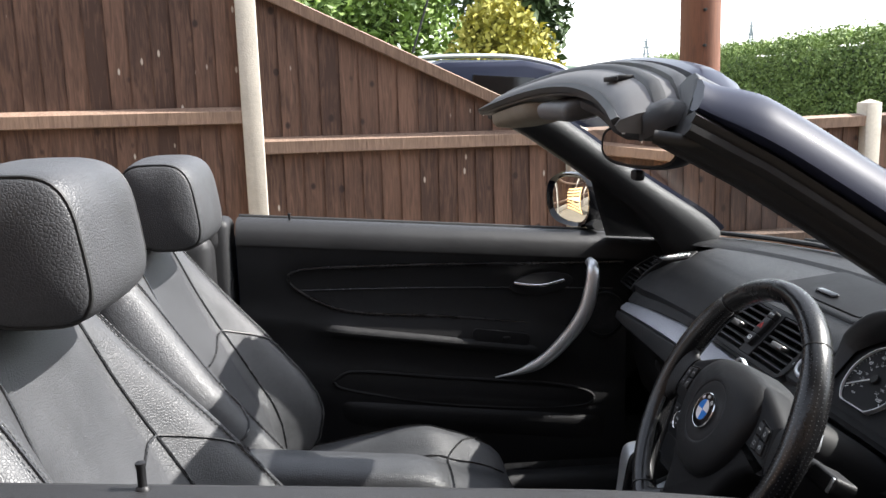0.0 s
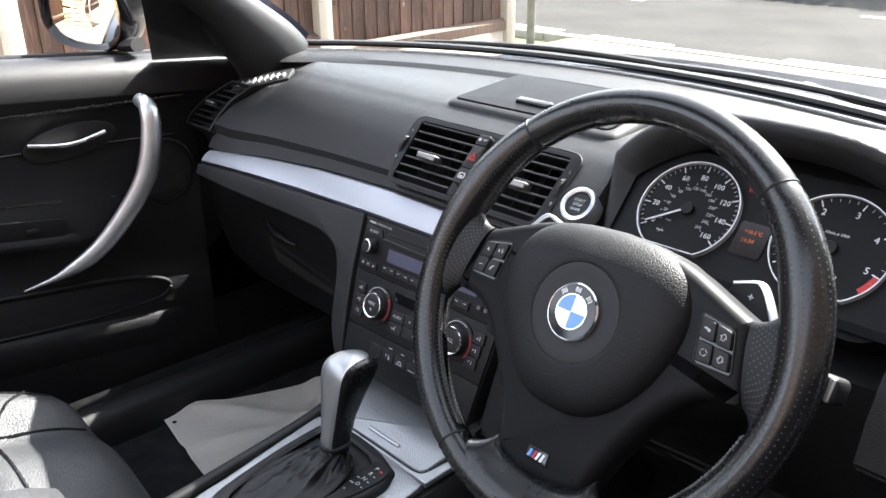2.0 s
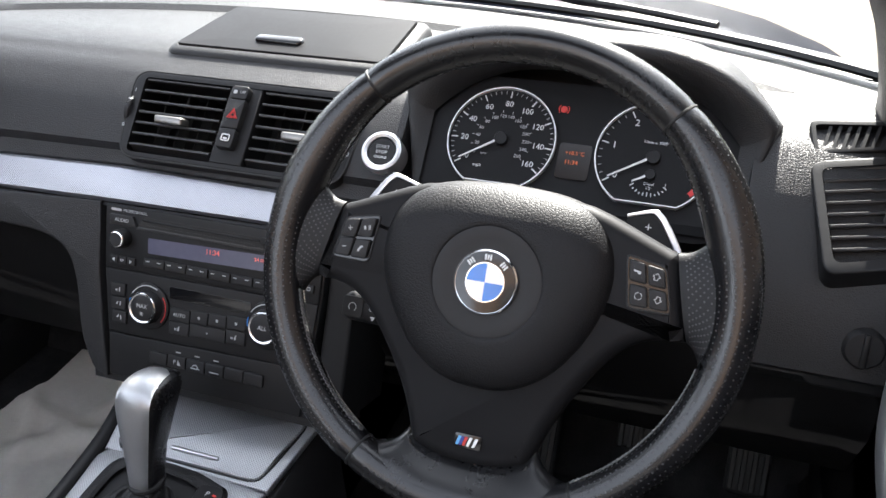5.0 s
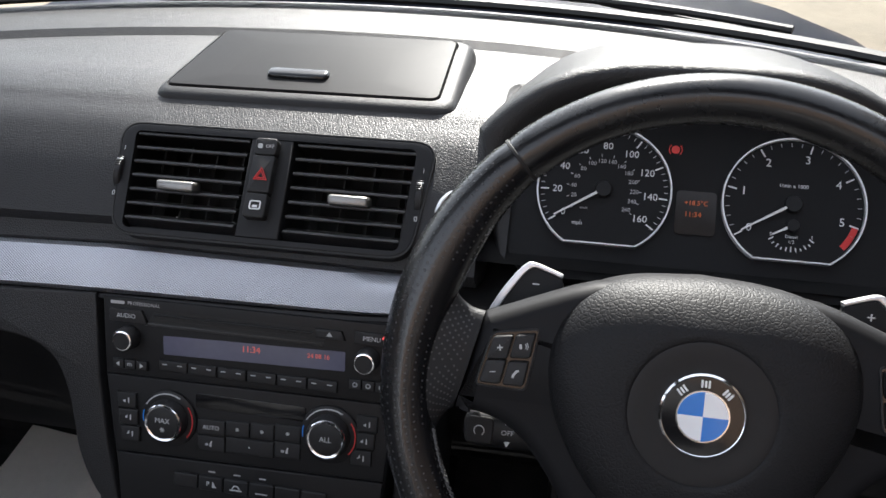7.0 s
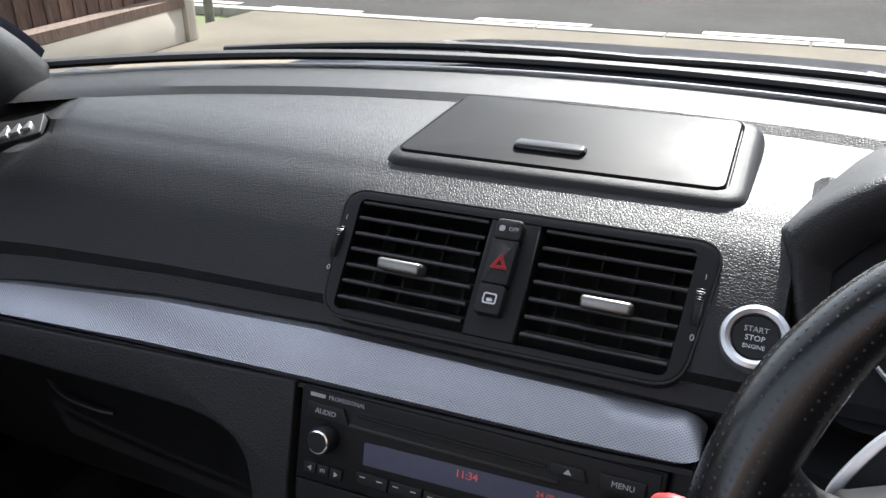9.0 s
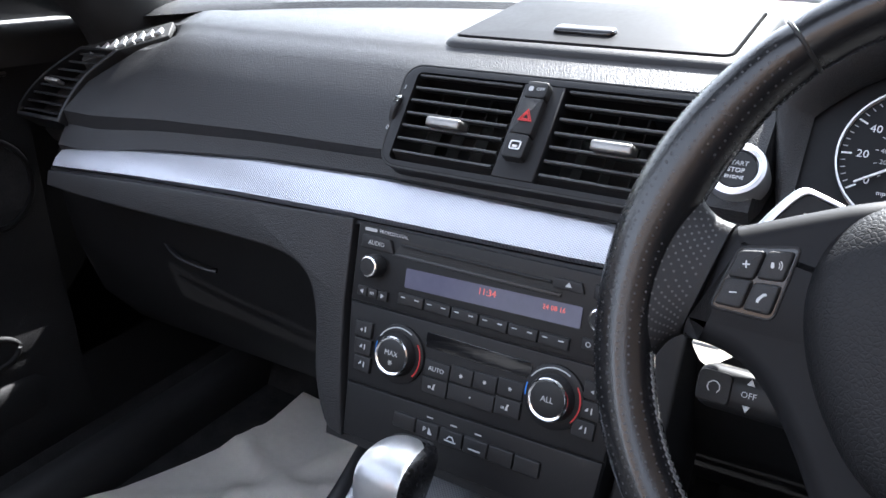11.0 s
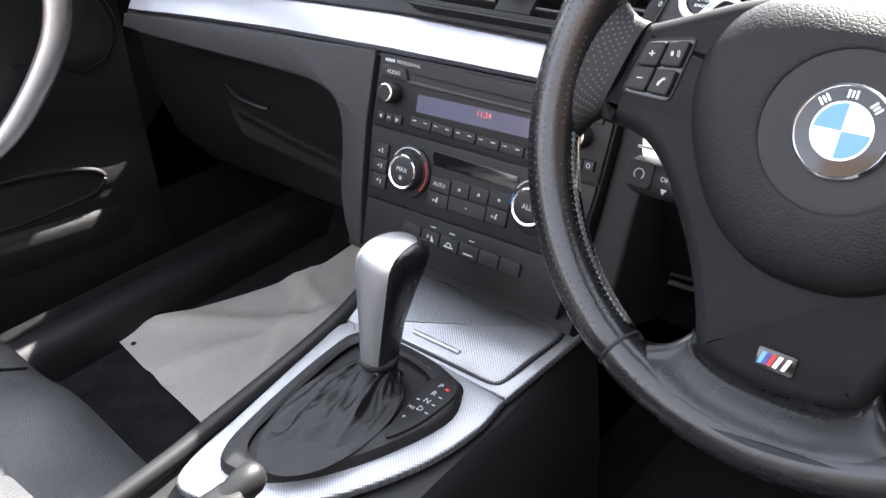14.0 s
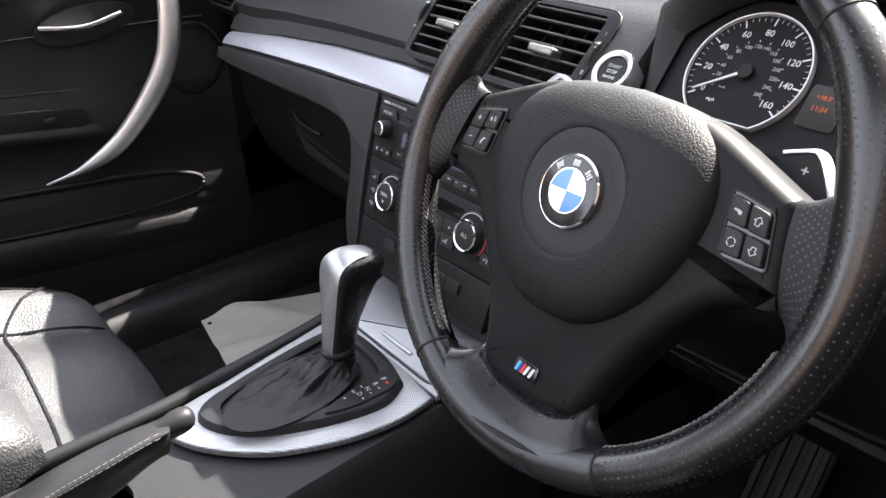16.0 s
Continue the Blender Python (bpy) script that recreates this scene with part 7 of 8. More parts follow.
def door(s):
    """A car door with lined inner face, armrest, pocket, pull bar and handle; s = 1 for the passenger's."""
    d = thing("side_door", "black trimmed passenger door, window lowered" if s == 1 else "black trimmed driver's door, window lowered", "door", (-0.25, mirror_y(0.70, s), 0.25), "doors")

    def P(x, y, z):
        return Vector((x, mirror_y(y, s), z))

    xs = np.linspace(-0.705, 0.40, 38)
    bm, rows = bmesh.new(), []
    for x in xs:
        b = belt(x, s)
        zt, zb = 0.792 - 0.018 * (x + 0.54), 0.652 - 0.08 * (x + 0.25)
        zp = 0.520 - 0.14 * (x + 0.24)
        zq = 0.462 - 0.115 * (x + 0.2)
        arm = smoothstep(-0.56, -0.48, x) * smoothstep(0.10, 0.0, x)
        ins = smoothstep(-0.62, -0.56, x) * smoothstep(0.26, 0.2, x)
        za = 0.628 - 0.145 * (x + 0.36)
        prof = [(0.735, b - 0.03), (0.732, b - 0.004), (0.722, b), (0.700, b - 0.002), (0.680, b - 0.010), (0.668, b - 0.026), (0.664, b - 0.05), (0.664 + 0.004 * ins, zt + 0.004), (0.672, zt - 0.004) if ins > 0.5 else (0.664, zt - 0.004), (0.670, (zt + zb) / 2), (0.668, zb + 0.02), (0.662 - 0.006 * arm, max(zb - 0.005, za + 0.018)), (0.660 - 0.012 * arm, za + 0.006), (0.660 - 0.012 * arm, za - 0.006), (0.661 - 0.006 * arm, za - 0.016), (0.662, za - 0.05), (0.662, zp + 0.006), (0.655, zp - 0.006), (0.655, zq + 0.014), (0.654, zq + 0.006), (0.652, zq - 0.004), (0.655, zq - 0.03), (0.655, 0.33), (0.665, 0.26), (0.735, 0.25)]
        rows.append([P(x, y, z) for y, z in prof])
    loft(bm, rows, True, True)
    inner = part("lining", bm, M_DOOR, d, "black grained door lining", smooth=35)
    bm, rows = bmesh.new(), []
    for x in xs:
        b = belt(x, s)
        rows.append([P(x, y, z) for y, z in ((0.722, b + 0.0018), (0.700, b + 0.0004), (0.6785, b - 0.0085), (0.6658, b - 0.026), (0.6618, b - 0.050), (0.6615, b - 0.056), (0.668, b - 0.056), (0.69, b - 0.016))])
    loft(bm, rows, True, True)
    part("belt_roll", bm, M_SOFT, d, "grained black padded top of the lining", smooth=60)
    # outer skin and window slot seal
    bm, rows = bmesh.new(), []
    for x in xs:
        b = belt(x, s)
        rows.append([P(x, y, z) for y, z in ((0.742, b - 0.01), (0.748, b - 0.002), (0.765, b - 0.004), (0.80, b - 0.04), (0.815, 0.6), (0.80, 0.3), (0.742, 0.28))])
    loft(bm, rows, True, True)
    part("outer_skin", bm, M_PAINT, d, "dark blue painted outer skin")
    bm = bmesh.new()
    tube(bm, [P(x, 0.738, belt(x, s) + 0.001) for x in xs], 0.005, 8)
    part("window_seal", bm, M_RUBBER, d, "black rubber window seal")
    # seams that outline the leather insert
    loop = spline([(0.20, 0.780), (0.0, 0.786), (-0.25, 0.794), (-0.50, 0.797), (-0.575, 0.792), (-0.592, 0.775), (-0.570, 0.745), (-0.50, 0.705), (-0.42, 0.685), (-0.24, 0.669), (-0.05, 0.645), (0.10, 0.625)], 6)
    bm = bmesh.new()
    tube(bm, [P(x, 0.6655, z) for x, z in loop], 0.0032, 8)
    part("insert_piping", bm, M_RIM, d, "black leather piping")
    bm = bmesh.new()
    tube(bm, [P(x, 0.6695, z) for x, z in spline([(-0.568, 0.745), (-0.40, 0.742), (-0.2, 0.735), (0.0, 0.726), (0.18, 0.715)], 6)], 0.0016, 6)
    part("insert_seam", bm, M_RIM, d)
    # armrest pad with stitched edge
    bm, rows = bmesh.new(), []
    for x in np.linspace(-0.528, 0.0, 24):
        k = smoothstep(-0.528, -0.47, x) * smoothstep(0.0, -0.03, x)
        za = 0.628 - 0.145 * (x + 0.36)
        rows.append([P(x, 0.662 - q * (0.25 + 0.75 * k), za + z) for q, z in ((0.0, 0.020), (0.010, 0.015), (0.017, 0.010), (0.022, 0.003), (0.020, -0.005), (0.012, -0.014), (0.0, -0.018))])
    loft(bm, rows, True, True)
    rest = part("armrest", bm, M_DOOR, d, "black leather armrest", smooth=60)
    bm = bmesh.new()
    pts = [P(x, 0.6395 + 0.010 * (1 - smoothstep(-0.528, -0.47, x)), 0.628 - 0.145 * (x + 0.36) + 0.003) for x in np.linspace(-0.51, -0.02, 60)]
    for a, b2 in zip(pts, pts[1:]):
        tube(bm, [a * 0.9 + b2 * 0.1, a * 0.35 + b2 * 0.65], 0.0007, 5)
    tagged(part("stitching", bm, M_STITCHDARK, rest), kind="stuff")
    sw = part("switch_panel", slab(rrect(0.135, 0.030, 0.012, 4), -0.004, 0.002, Matrix(((1, 0, 0, -0.10), (0, 0, -s, mirror_y(0.6475, s)), (-0.145, 1, 0, 0.615), (0, 0, 0, 1))), 0.001), M_PANEL, d, "black switch panel")
    part("window_switch", rbox(tuple(P(-0.088, 0.643, 0.613)), (0.018, 0.006, 0.008), 0.002), M_DOOR, sw, "black window switch")
    # map pocket: a rounded bin mouth with a padded rim
    mouth = spline([(-0.50, 0.525), (-0.46, 0.546), (-0.381, 0.540), (-0.266, 0.524), (-0.142, 0.510), (0.013, 0.492), (0.089, 0.475), (0.122, 0.457), (0.120, 0.440), (0.088, 0.431), (-0.021, 0.432), (-0.149, 0.443), (-0.267, 0.458), (-0.389, 0.483), (-0.48, 0.506), (-0.50, 0.525)], 4)[:-1]
    flat = Matrix(((1, 0, 0, 0), (0, 0, -s, mirror_y(0.661, s)), (0, 1, 0, 0), (0, 0, 0, 1)))
    pocket = part("map_pocket", slab(mouth, -0.006, 0.004, flat), M_DARK, d, "dark map pocket")
    bm = bmesh.new()
    tube(bm, [P(x, 0.6555, z) for x, z in mouth + mouth[:1]], 0.0042, 8)
    part("rim", bm, M_DOOR, pocket, "padded pocket rim", smooth=60)
    bm, rows = bmesh.new(), []
    for x in np.linspace(-0.52, 0.19, 24):
        q = smoothstep(-0.52, -0.44, x) * smoothstep(0.19, 0.10, x)
        zl = 0.452 - 0.118 * (x + 0.2)
        rows.append([P(x, 0.662 - o * q, zl + h) for o, h in ((0.0, -0.004), (0.012, -0.010), (0.017, -0.022), (0.014, -0.05), (0.0, -0.09))])
    loft(bm, rows)
    part("pocket_front", bm, M_DOOR, pocket, "bulging lower lining", smooth=60)
    # pull bar
    bm = bmesh.new()
    line = spline([(0.108, 0.640, 0.792), (0.110, 0.608, 0.780), (0.104, 0.598, 0.735), (0.086, 0.598, 0.675), (0.050, 0.610, 0.617), (0.0, 0.626, 0.562), (-0.055, 0.642, 0.530), (-0.115, 0.655, 0.514)], 6)
    n = len(line) - 1
    tube(bm, [P(*p) for p in line], [0.010 + 0.007 * math.sin(math.pi * min(1.0, i / n * 1.15)) ** 0.7 - 0.008 * smoothstep(0.75, 1.0, i / n) for i in range(n + 1)], 14, 0.7, (0.3, 1, 0))
    part("pull_bar", bm, M_SILVER, d, "curved satin silver pull bar", smooth=60)
    # handle in its recess
    ov = [(0.078 * math.cos(a) * (1 if math.cos(a) > 0 else 0.92), 0.027 * math.sin(a) + 0.006 * math.cos(a)) for a in np.linspace(0, 2 * math.pi, 33)[:-1]]
    m = Matrix(((1, 0, 0, -0.002), (0, 0, -s, mirror_y(0.668, s)), (0, 1, 0, 0.736), (0, 0, 0, 1)))
    part("handle_recess", slab(ov, -0.01, 0.003, m, 0.001), M_DARK, d, "dark handle recess")
    bm = bmesh.new()
    hl = spline([(-0.066, 0.660, 0.742), (-0.03, 0.652, 0.737), (0.005, 0.648, 0.737), (0.05, 0.645, 0.747)], 6)
    tube(bm, [P(*p) for p in hl], 0.0062, 10, 0.7)
    part("handle", bm, M_CHROME, d, "chrome door handle", smooth=60)
    # loudspeaker
    m2 = Matrix(((1, 0, 0, 0.150), (0, 0, -s, mirror_y(0.664, s)), (0, 1, 0, 0.655), (0, 0, 0, 1)))
    spk = part("loudspeaker", slab([(x * 0.9, y) for x, y in circle(0.058, 40)], -0.01, 0.006, m2, 0.004, [(x * 0.9, y) for x, y in circle(0.050, 40)]), M_PANEL, d, "black round loudspeaker ring")
    part("speaker_mesh", slab([(x * 0.9, y) for x, y in circle(0.051, 32)], -0.008, 0.001, m2), M_CARPET, spk)
    bm = lathe(bmesh.new(), [(0.0055, 0.0), (0.0045, 0.003), (0.0030, 0.004), (0.0030, 0.016), (0.0036, 0.018), (0.0036, 0.020), (0.001, 0.021)], 14, Matrix.Translation(P(-0.585 if s == 1 else -0.540, 0.706, belt(-0.56, s) - 0.002)))
    part("lock_pin", bm, M_PANEL, d, "black lock pin")
    return d


door(1)
door(-1)
# B-post trim behind the door openings
for s in (1, -1):
    m = Matrix.Translation((-0.76, mirror_y(0.70, s), 0.58))
    bm = rbox((0, 0, 0), (0.085, 0.10, 0.68), 0.02, m)
    tagged(part("pillar_trim", bm, M_SOFT, body), "black trim behind the door opening")
    bm = rbox((-0.87, mirror_y(0.70, s), 0.885), (0.26, 0.13, 0.07), 0.02)
    part("shoulder_trim", bm, M_SOFT, body)

# ---- door mirror on the passenger's side ----
wm = thing("door_mirror", "dark door mirror with tinted glass reflecting the drive", "wing mirror", (0.12, 0.72, 0.87))
mm = Matrix.Translation((0.098, 0.782, 0.921)) @ Matrix.Rotation(radians(24), 4, "Z") @ Matrix(((0, 0, -1, 0), (-1, 0, 0, 0), (0, 1, 0, 0), (0, 0, 0, 1)))
shape = [(0.092 * abs(math.cos(a)) ** 0.75 * (1 if math.cos(a) > 0 else -1), (0.068 + 0.006 * math.cos(a)) * abs(math.sin(a)) ** 0.72 * (1 if math.sin(a) > 0 else -1)) for a in np.linspace(0, 2 * math.pi, 49)[:-1]]
bm, rows = bmesh.new(), []
for k, z in ((0.80, -0.006), (0.82, 0.004), (0.95, 0.010), (1.0, 0.0), (1.0, -0.02), (0.93, -0.05), (0.72, -0.08), (0.35, -0.097)):
    rows.append([mm @ Vector((x * k, y * k, z)) for x, y in shape])
loft(bm, rows, True, True)
part("housing", bm, M_GLOSSBLACK, wm, "glossy dark mirror housing", smooth=60)
bm, rows = bmesh.new(), []
for k in (0.81, 0.66, 0.5, 0.3, 0.1):
    rows.append([mm @ Vector((x * k, y * k, 0.0012 + 0.0045 * (1 - (k / 0.81) ** 2))) for x, y in shape])
loft(bm, rows, True, True)
part("mirror_glass", bm, M_MIRROR, wm, "convex mirror glass", smooth=60)
bm = bmesh.new()
tube(bm, spline([(0.145, 0.690, 0.868), (0.135, 0.725, 0.866), (0.130, 0.765, 0.872)], 4), 0.017, 12, 0.7)
part("arm", bm, M_RUBBER, wm)

# ---- rear-view mirror ----
rv = thing("rear_view_mirror", "oval black interior mirror on the windscreen", "rear-view mirror", (0.06, -0.03, 1.13))
mm = Matrix.Translation((0.002, -0.070, 1.099)) @ Matrix.Rotation(radians(14), 4, "Z") @ Matrix.Rotation(radians(4), 4, "Y") @ Matrix(((0, 0, -1, 0), (-1, 0, 0, 0), (0, 1, 0, 0), (0, 0, 0, 1)))
shape = [(0.108 * abs(math.cos(a)) ** 0.8 * (1 if math.cos(a) > 0 else -1), 0.033 * abs(math.sin(a)) ** 0.62 * (1 if math.sin(a) > 0 else -1)) for a in np.linspace(0, 2 * math.pi, 49)[:-1]]
bm, rows = bmesh.new(), []
for k, z in ((0.93, 0.0), (0.955, 0.003), (1.0, 0.0), (1.0, -0.012), (0.93, -0.028), (0.6, -0.040)):
    rows.append([mm @ Vector((x * k if k > 0.95 else math.copysign(max(0, abs(x) - 0.108 * (1 - k)), x), y * k, z)) for x, y in shape])
loft(bm, rows, True, True)
part("housing", bm, M_PANEL, rv, "black mirror housing", smooth=60)
part("mirror_glass", slab([(math.copysign(max(0.0, abs(x) - 0.010), x), y * 0.84) for x, y in shape], -0.002, 0.0028, mm), M_MIRROR, rv, "mirror glass")
part("switch_nub", rbox((0.006, -0.055, 1.055), (0.016, 0.026, 0.016), 0.005), M_PANEL, rv)
bm = bmesh.new()
tube(bm, spline([(0.03, -0.06, 1.10), (0.06, -0.045, 1.118), (0.10, -0.035, 1.128)], 4), 0.014, 12)
part("stem", bm, M_PANEL, rv)
part("mount", rbox((0.105, -0.03, 1.130), (0.10, 0.075, 0.035), 0.012, Matrix()), M_PANEL, rv, "black sensor cover")
con = thing("overhead_console", "grey roof console with map lights under the header", "roof console", (-0.09, YC, 1.165))
m = Matrix.Translation((-0.072, YC, 1.158)) @ Matrix.Rotation(radians(-12), 4, "Y")
part("shell", rbox((0, 0, 0), (0.095, 0.20, 0.026), 0.010, m), M_GREYSEAL, con)
for y in (-0.05, 0.05):
    part("lamp", rbox((0, y, -0.013), (0.04, 0.05, 0.006), 0.002, m, 2), M_SILVER, con)
# ---- seats ----
BOL = [(0.36, -0.600), (0.394, -0.563), (0.45, -0.522), (0.51, -0.508), (0.555, -0.522), (0.597, -0.546), (0.743, -0.665), (0.885, -0.772), (0.925, -0.805), (0.955, -0.825), (0.985, -0.86)]
PRO = [(0.36, 0.03), (0.44, 0.075), (0.51, 0.105), (0.60, 0.105), (0.74, 0.062), (0.86, 0.022), (0.95, 0.0)]


def back_surface(s, z):
    """Front face of the backrest: s across (-1 to 1), z height; before shifting to its seat."""
    xb, pr = lerp_table(BOL, z)[0], lerp_table(PRO, z)[0]
    a = abs(s)
    bump = smoothstep(0.46, 0.80, a) * (1 - 0.35 * smoothstep(0.86, 1.0, a))
    hw = 0.255 - 0.05 * smoothstep(0.68, 0.90, z)
    x = xb - pr * (1 - bump) - 0.03 * smoothstep(0.93, 1.0, a) - 0.01 * a * a
    sh_drop = 0.016 * smoothstep(0.60, 1.0, a) * smoothstep(0.74, 0.96, z)
    return Vector((x - 0.5 * sh_drop * 0.6, s * hw, z + 0.022 * smoothstep(0.78, 0.91, z) * (1 - a * a) - sh_drop))


CUSH = [(0.0, 0.372), (0.3, 0.385), (0.6, 0.412), (0.75, 0.424), (0.86, 0.423), (0.94, 0.412), (1.0, 0.395)]


def cushion_surface(s, u):
    """Top face of the seat cushion: s across, u from the back (0) to the front lip (1)."""
    a = abs(s)
    x = -0.66 + 0.495 * u + 0.040 * (1 - a ** 2.5) * u
    z = lerp_table(CUSH, u)[0] - 0.026 * smoothstep(0.45, 0.75, u) * smoothstep(0.35, -0.25, s) - 0.020 * smoothstep(0.70, 0.84, u) * (1 - 0.6 * smoothstep(0.5, 0.85, s)) + (0.052 - 0.026 * smoothstep(0.6, 0.95, u)) * smoothstep(0.48, 0.80, a) * (1 - 0.75 * smoothstep(0.86, 1.0, a) ** 2)
    return Vector((x, s * (0.240 - 0.012 * smoothstep(0.8, 1.0, u)), z))


def seat(dx, yc, dz, label, hx_back=0.0):
    t = thing("leather_seat", label, "seat", (dx - 0.42, yc, 0.22), "front seats")
    sh = Vector((dx, yc, dz))
    ss = list(np.linspace(-1, 1, 33))
    zs = list(np.linspace(0.37, 0.912, 32))
    bm, rows = bmesh.new(), []
    for z in zs:
        front = [back_surface(s, z) + sh for s in ss]
        back = []
        for s in (0.98, 0.85, 0.4, 0, -0.4, -0.85, -0.98):
            p = back_surface(s, z)
            xb = -0.70 - 0.30 * (z - 0.36)
            back.append(Vector((min(xb, p.x - 0.05) - (0.0 if abs(s) > 0.9 else 0.025), p.y, z)) + sh)
        rows.append(front + back)
    # rounded shoulder
    top = [p + Vector((-0.028, 0, 0.014)) for p in rows[-1]]
    cen = sum(top, Vector()) / len(top)
    rows.append([cen + (p - cen) * 0.86 + Vector((0, 0, 0.004)) for p in top])
    rows.append([cen + (p - cen) * 0.45 + Vector((0, 0, 0.006)) for p in top])
    loft(bm, rows, True, True)
    part("backrest", bm, M_LEATHER, t, "black leather backrest with deep bolsters", smooth=70)
    bm, rows = bmesh.new(), []
    for u in np.linspace(0, 1, 24):
        rows.append([cushion_surface(s, u) + sh for s in ss])
    for q in (0.33, 0.66, 1.0):
        a = q * math.pi / 2
        rows.append([cushion_surface(s, 1.0) + Vector((0.022 * math.sin(a), 0, -0.06 * (1 - math.cos(a)) - 0.012 * q)) + sh for s in ss])
    rows.append([cushion_surface(s, 1.0) + Vector((0.012, 0, -0.13)) + sh for s in ss])
    full = []
    for r in rows:
        lo = min(p.z for p in r)
        full.append(r + [Vector((r[-1].x, r[-1].y - 0.004, min(0.30, lo - 0.02))), Vector((r[0].x, r[0].y + 0.004, min(0.30, lo - 0.02)))])
    loft(bm, full, True, True)
    part("cushion", bm, M_LEATHER, t, "black leather seat cushion", smooth=70)
    # seams
    def seam(name, pts, r=0.0022, mt=M_RIM):
        bm = bmesh.new()
        tube(bm, [Vector(p) for p in pts], r, 6)
        return part(name, bm, mt, t)

    def stitches(pts, off):
        bm = bmesh.new()
        for a, b in zip(pts, pts[1:]):
            a, b = Vector(a) + off, Vector(b) + off
            n = max(1, int((b - a).length / 0.006))
            for i in range(n):
                tube(bm, [a.lerp(b, (i + 0.12) / n), a.lerp(b, (i + 0.75) / n)], 0.0007, 4)
        tagged(part("stitching", bm, M_STITCH, t, "pale twin stitching"), kind="stuff")

    for sg in (-1, 1):
        pts = [back_surface(0.55 * sg, z) + sh + Vector((0.001, 0, 0)) for z in np.linspace(0.46, 0.90, 26)]
        seam("seam", pts)
        pts = [back_surface(0.80 * sg, z) + sh + Vector((0.0012, 0, 0)) for z in np.linspace(0.40, 0.90, 30)]
        seam("seam", pts, 0.0018)
        stitches(pts, Vector((0.001, 0.006, 0.0)))
        stitches(pts, Vector((0.001, -0.006, 0.0)))
        pts = [back_surface(sg * (0.55 + 0.43 * k), 0.722 - 0.050 * k - 0.045 * k * k) + sh + Vector((0.001, 0, 0)) for k in np.linspace(0, 1, 12)]
        seam("seam", pts)
        pts = [cushion_surface(0.55 * sg, u) + sh + Vector((0, 0, 0.001)) for u in np.linspace(0.05, 1, 20)]
        seam("seam", pts)
        pts = [cushion_surface(0.86 * sg, u) + sh + Vector((0, 0, 0.001)) for u in np.linspace(0.05, 1, 20)]
        seam("seam", pts, 0.0016)
    pts = [back_surface(s, 0.722 - 0.024 * (1 - (s / 0.55) ** 2)) + sh + Vector((0.001, 0, 0)) for s in np.linspace(-0.55, 0.55, 18)]
    seam("seam", pts)
    pts = [cushion_surface(s, 0.77 + 0.2 * smoothstep(0.5, 1.0, abs(s))) + sh + Vector((0, 0, 0.001)) for s in np.linspace(-0.98, 0.98, 40)]
    seam("seam", pts)
    # headrest: piped side panels, bulging front
    bm, rows = bmesh.new(), []
    hc = Vector((-0.733 - hx_back, 0, 1.004)) + sh

    def ring(y, hx, hz, front, top):
        row = []
        for a in np.linspace(0, 2 * math.pi, 41)[:-1]:
            cx, cz = math.cos(a), math.sin(a)
            x = hx * abs(cx) ** 0.55 * (1 if cx > 0 else -1)
            z = hz * abs(cz) ** 0.55 * (1 if cz > 0 else -1)
            x += front * max(0.0, cx) ** 0.7 - 0.14 * z
            z += top * max(0.0, cz) ** 0.7
            row.append(hc + Vector((x, y, z)))
        return row

    for k in np.linspace(-1, 1, 25):
        b = 1 - abs(k) ** 2.4
        rows.append(ring(k * 0.098, 0.0585 + 0.002 * min(1, b * 4), 0.0735 + 0.002 * min(1, b * 4), 0.011 * b, 0.009 * b))
    for sg in (-1, 1):
        caps = [ring(sg * (0.098 + dy), 0.0585 * k, 0.0735 * k, 0, 0) for k, dy in ((0.975, 0.0030), (0.93, 0.0048), (0.80, 0.0080), (0.60, 0.0105), (0.36, 0.0118), (0.14, 0.0122))]
        rows = (caps[::-1] + rows) if sg == -1 else (rows + caps)
    loft(bm, rows, True, True)
    hr = part("headrest", bm, M_LEATHER, t, "black leather headrest", smooth=70)
    for sg in (-1, 1):
        bm = bmesh.new()
        loop = ring(sg * 0.0990, 0.0588, 0.0738, 0, 0)
        tube(bm, loop + loop[:1], 0.0021, 6, 1.0, (0, 1, 0))
        part("piping", bm, M_RUBBER, hr, "black piping")
    for y in (-0.065, 0.065):
        bm = bmesh.new()
        tube(bm, [hc + Vector((-0.036, y, -0.045)), hc + Vector((-0.105, y, -0.075))], 0.006, 10)
        part("headrest_post", bm, M_CHROME, t)
        part("post_sleeve", rbox(tuple(hc + Vector((-0.100, y, -0.060))), (0.034, 0.034, 0.012), 0.004), M_PANEL, t)
    # side shield and base
    for sg in (-1, 1):
        part("side_shield", rbox(tuple(sh + Vector((-0.42, sg * 0.240, 0.325))), (0.46, 0.03, 0.10), 0.012), M_SOFT, t, "black plastic seat side")
    part("seat_base", rbox(tuple(sh + Vector((-0.40, 0, 0.275 - dz / 2))), (0.44, 0.46, 0.15 + dz), 0.01), M_DARK, t)
    return t


seat(0.0, 0.292, 0.0, "black leather passenger car seat with grey stitching", 0.014)
seat(0.030, -0.355, 0.036, "black leather driver's car seat with grey stitching", 0.018)

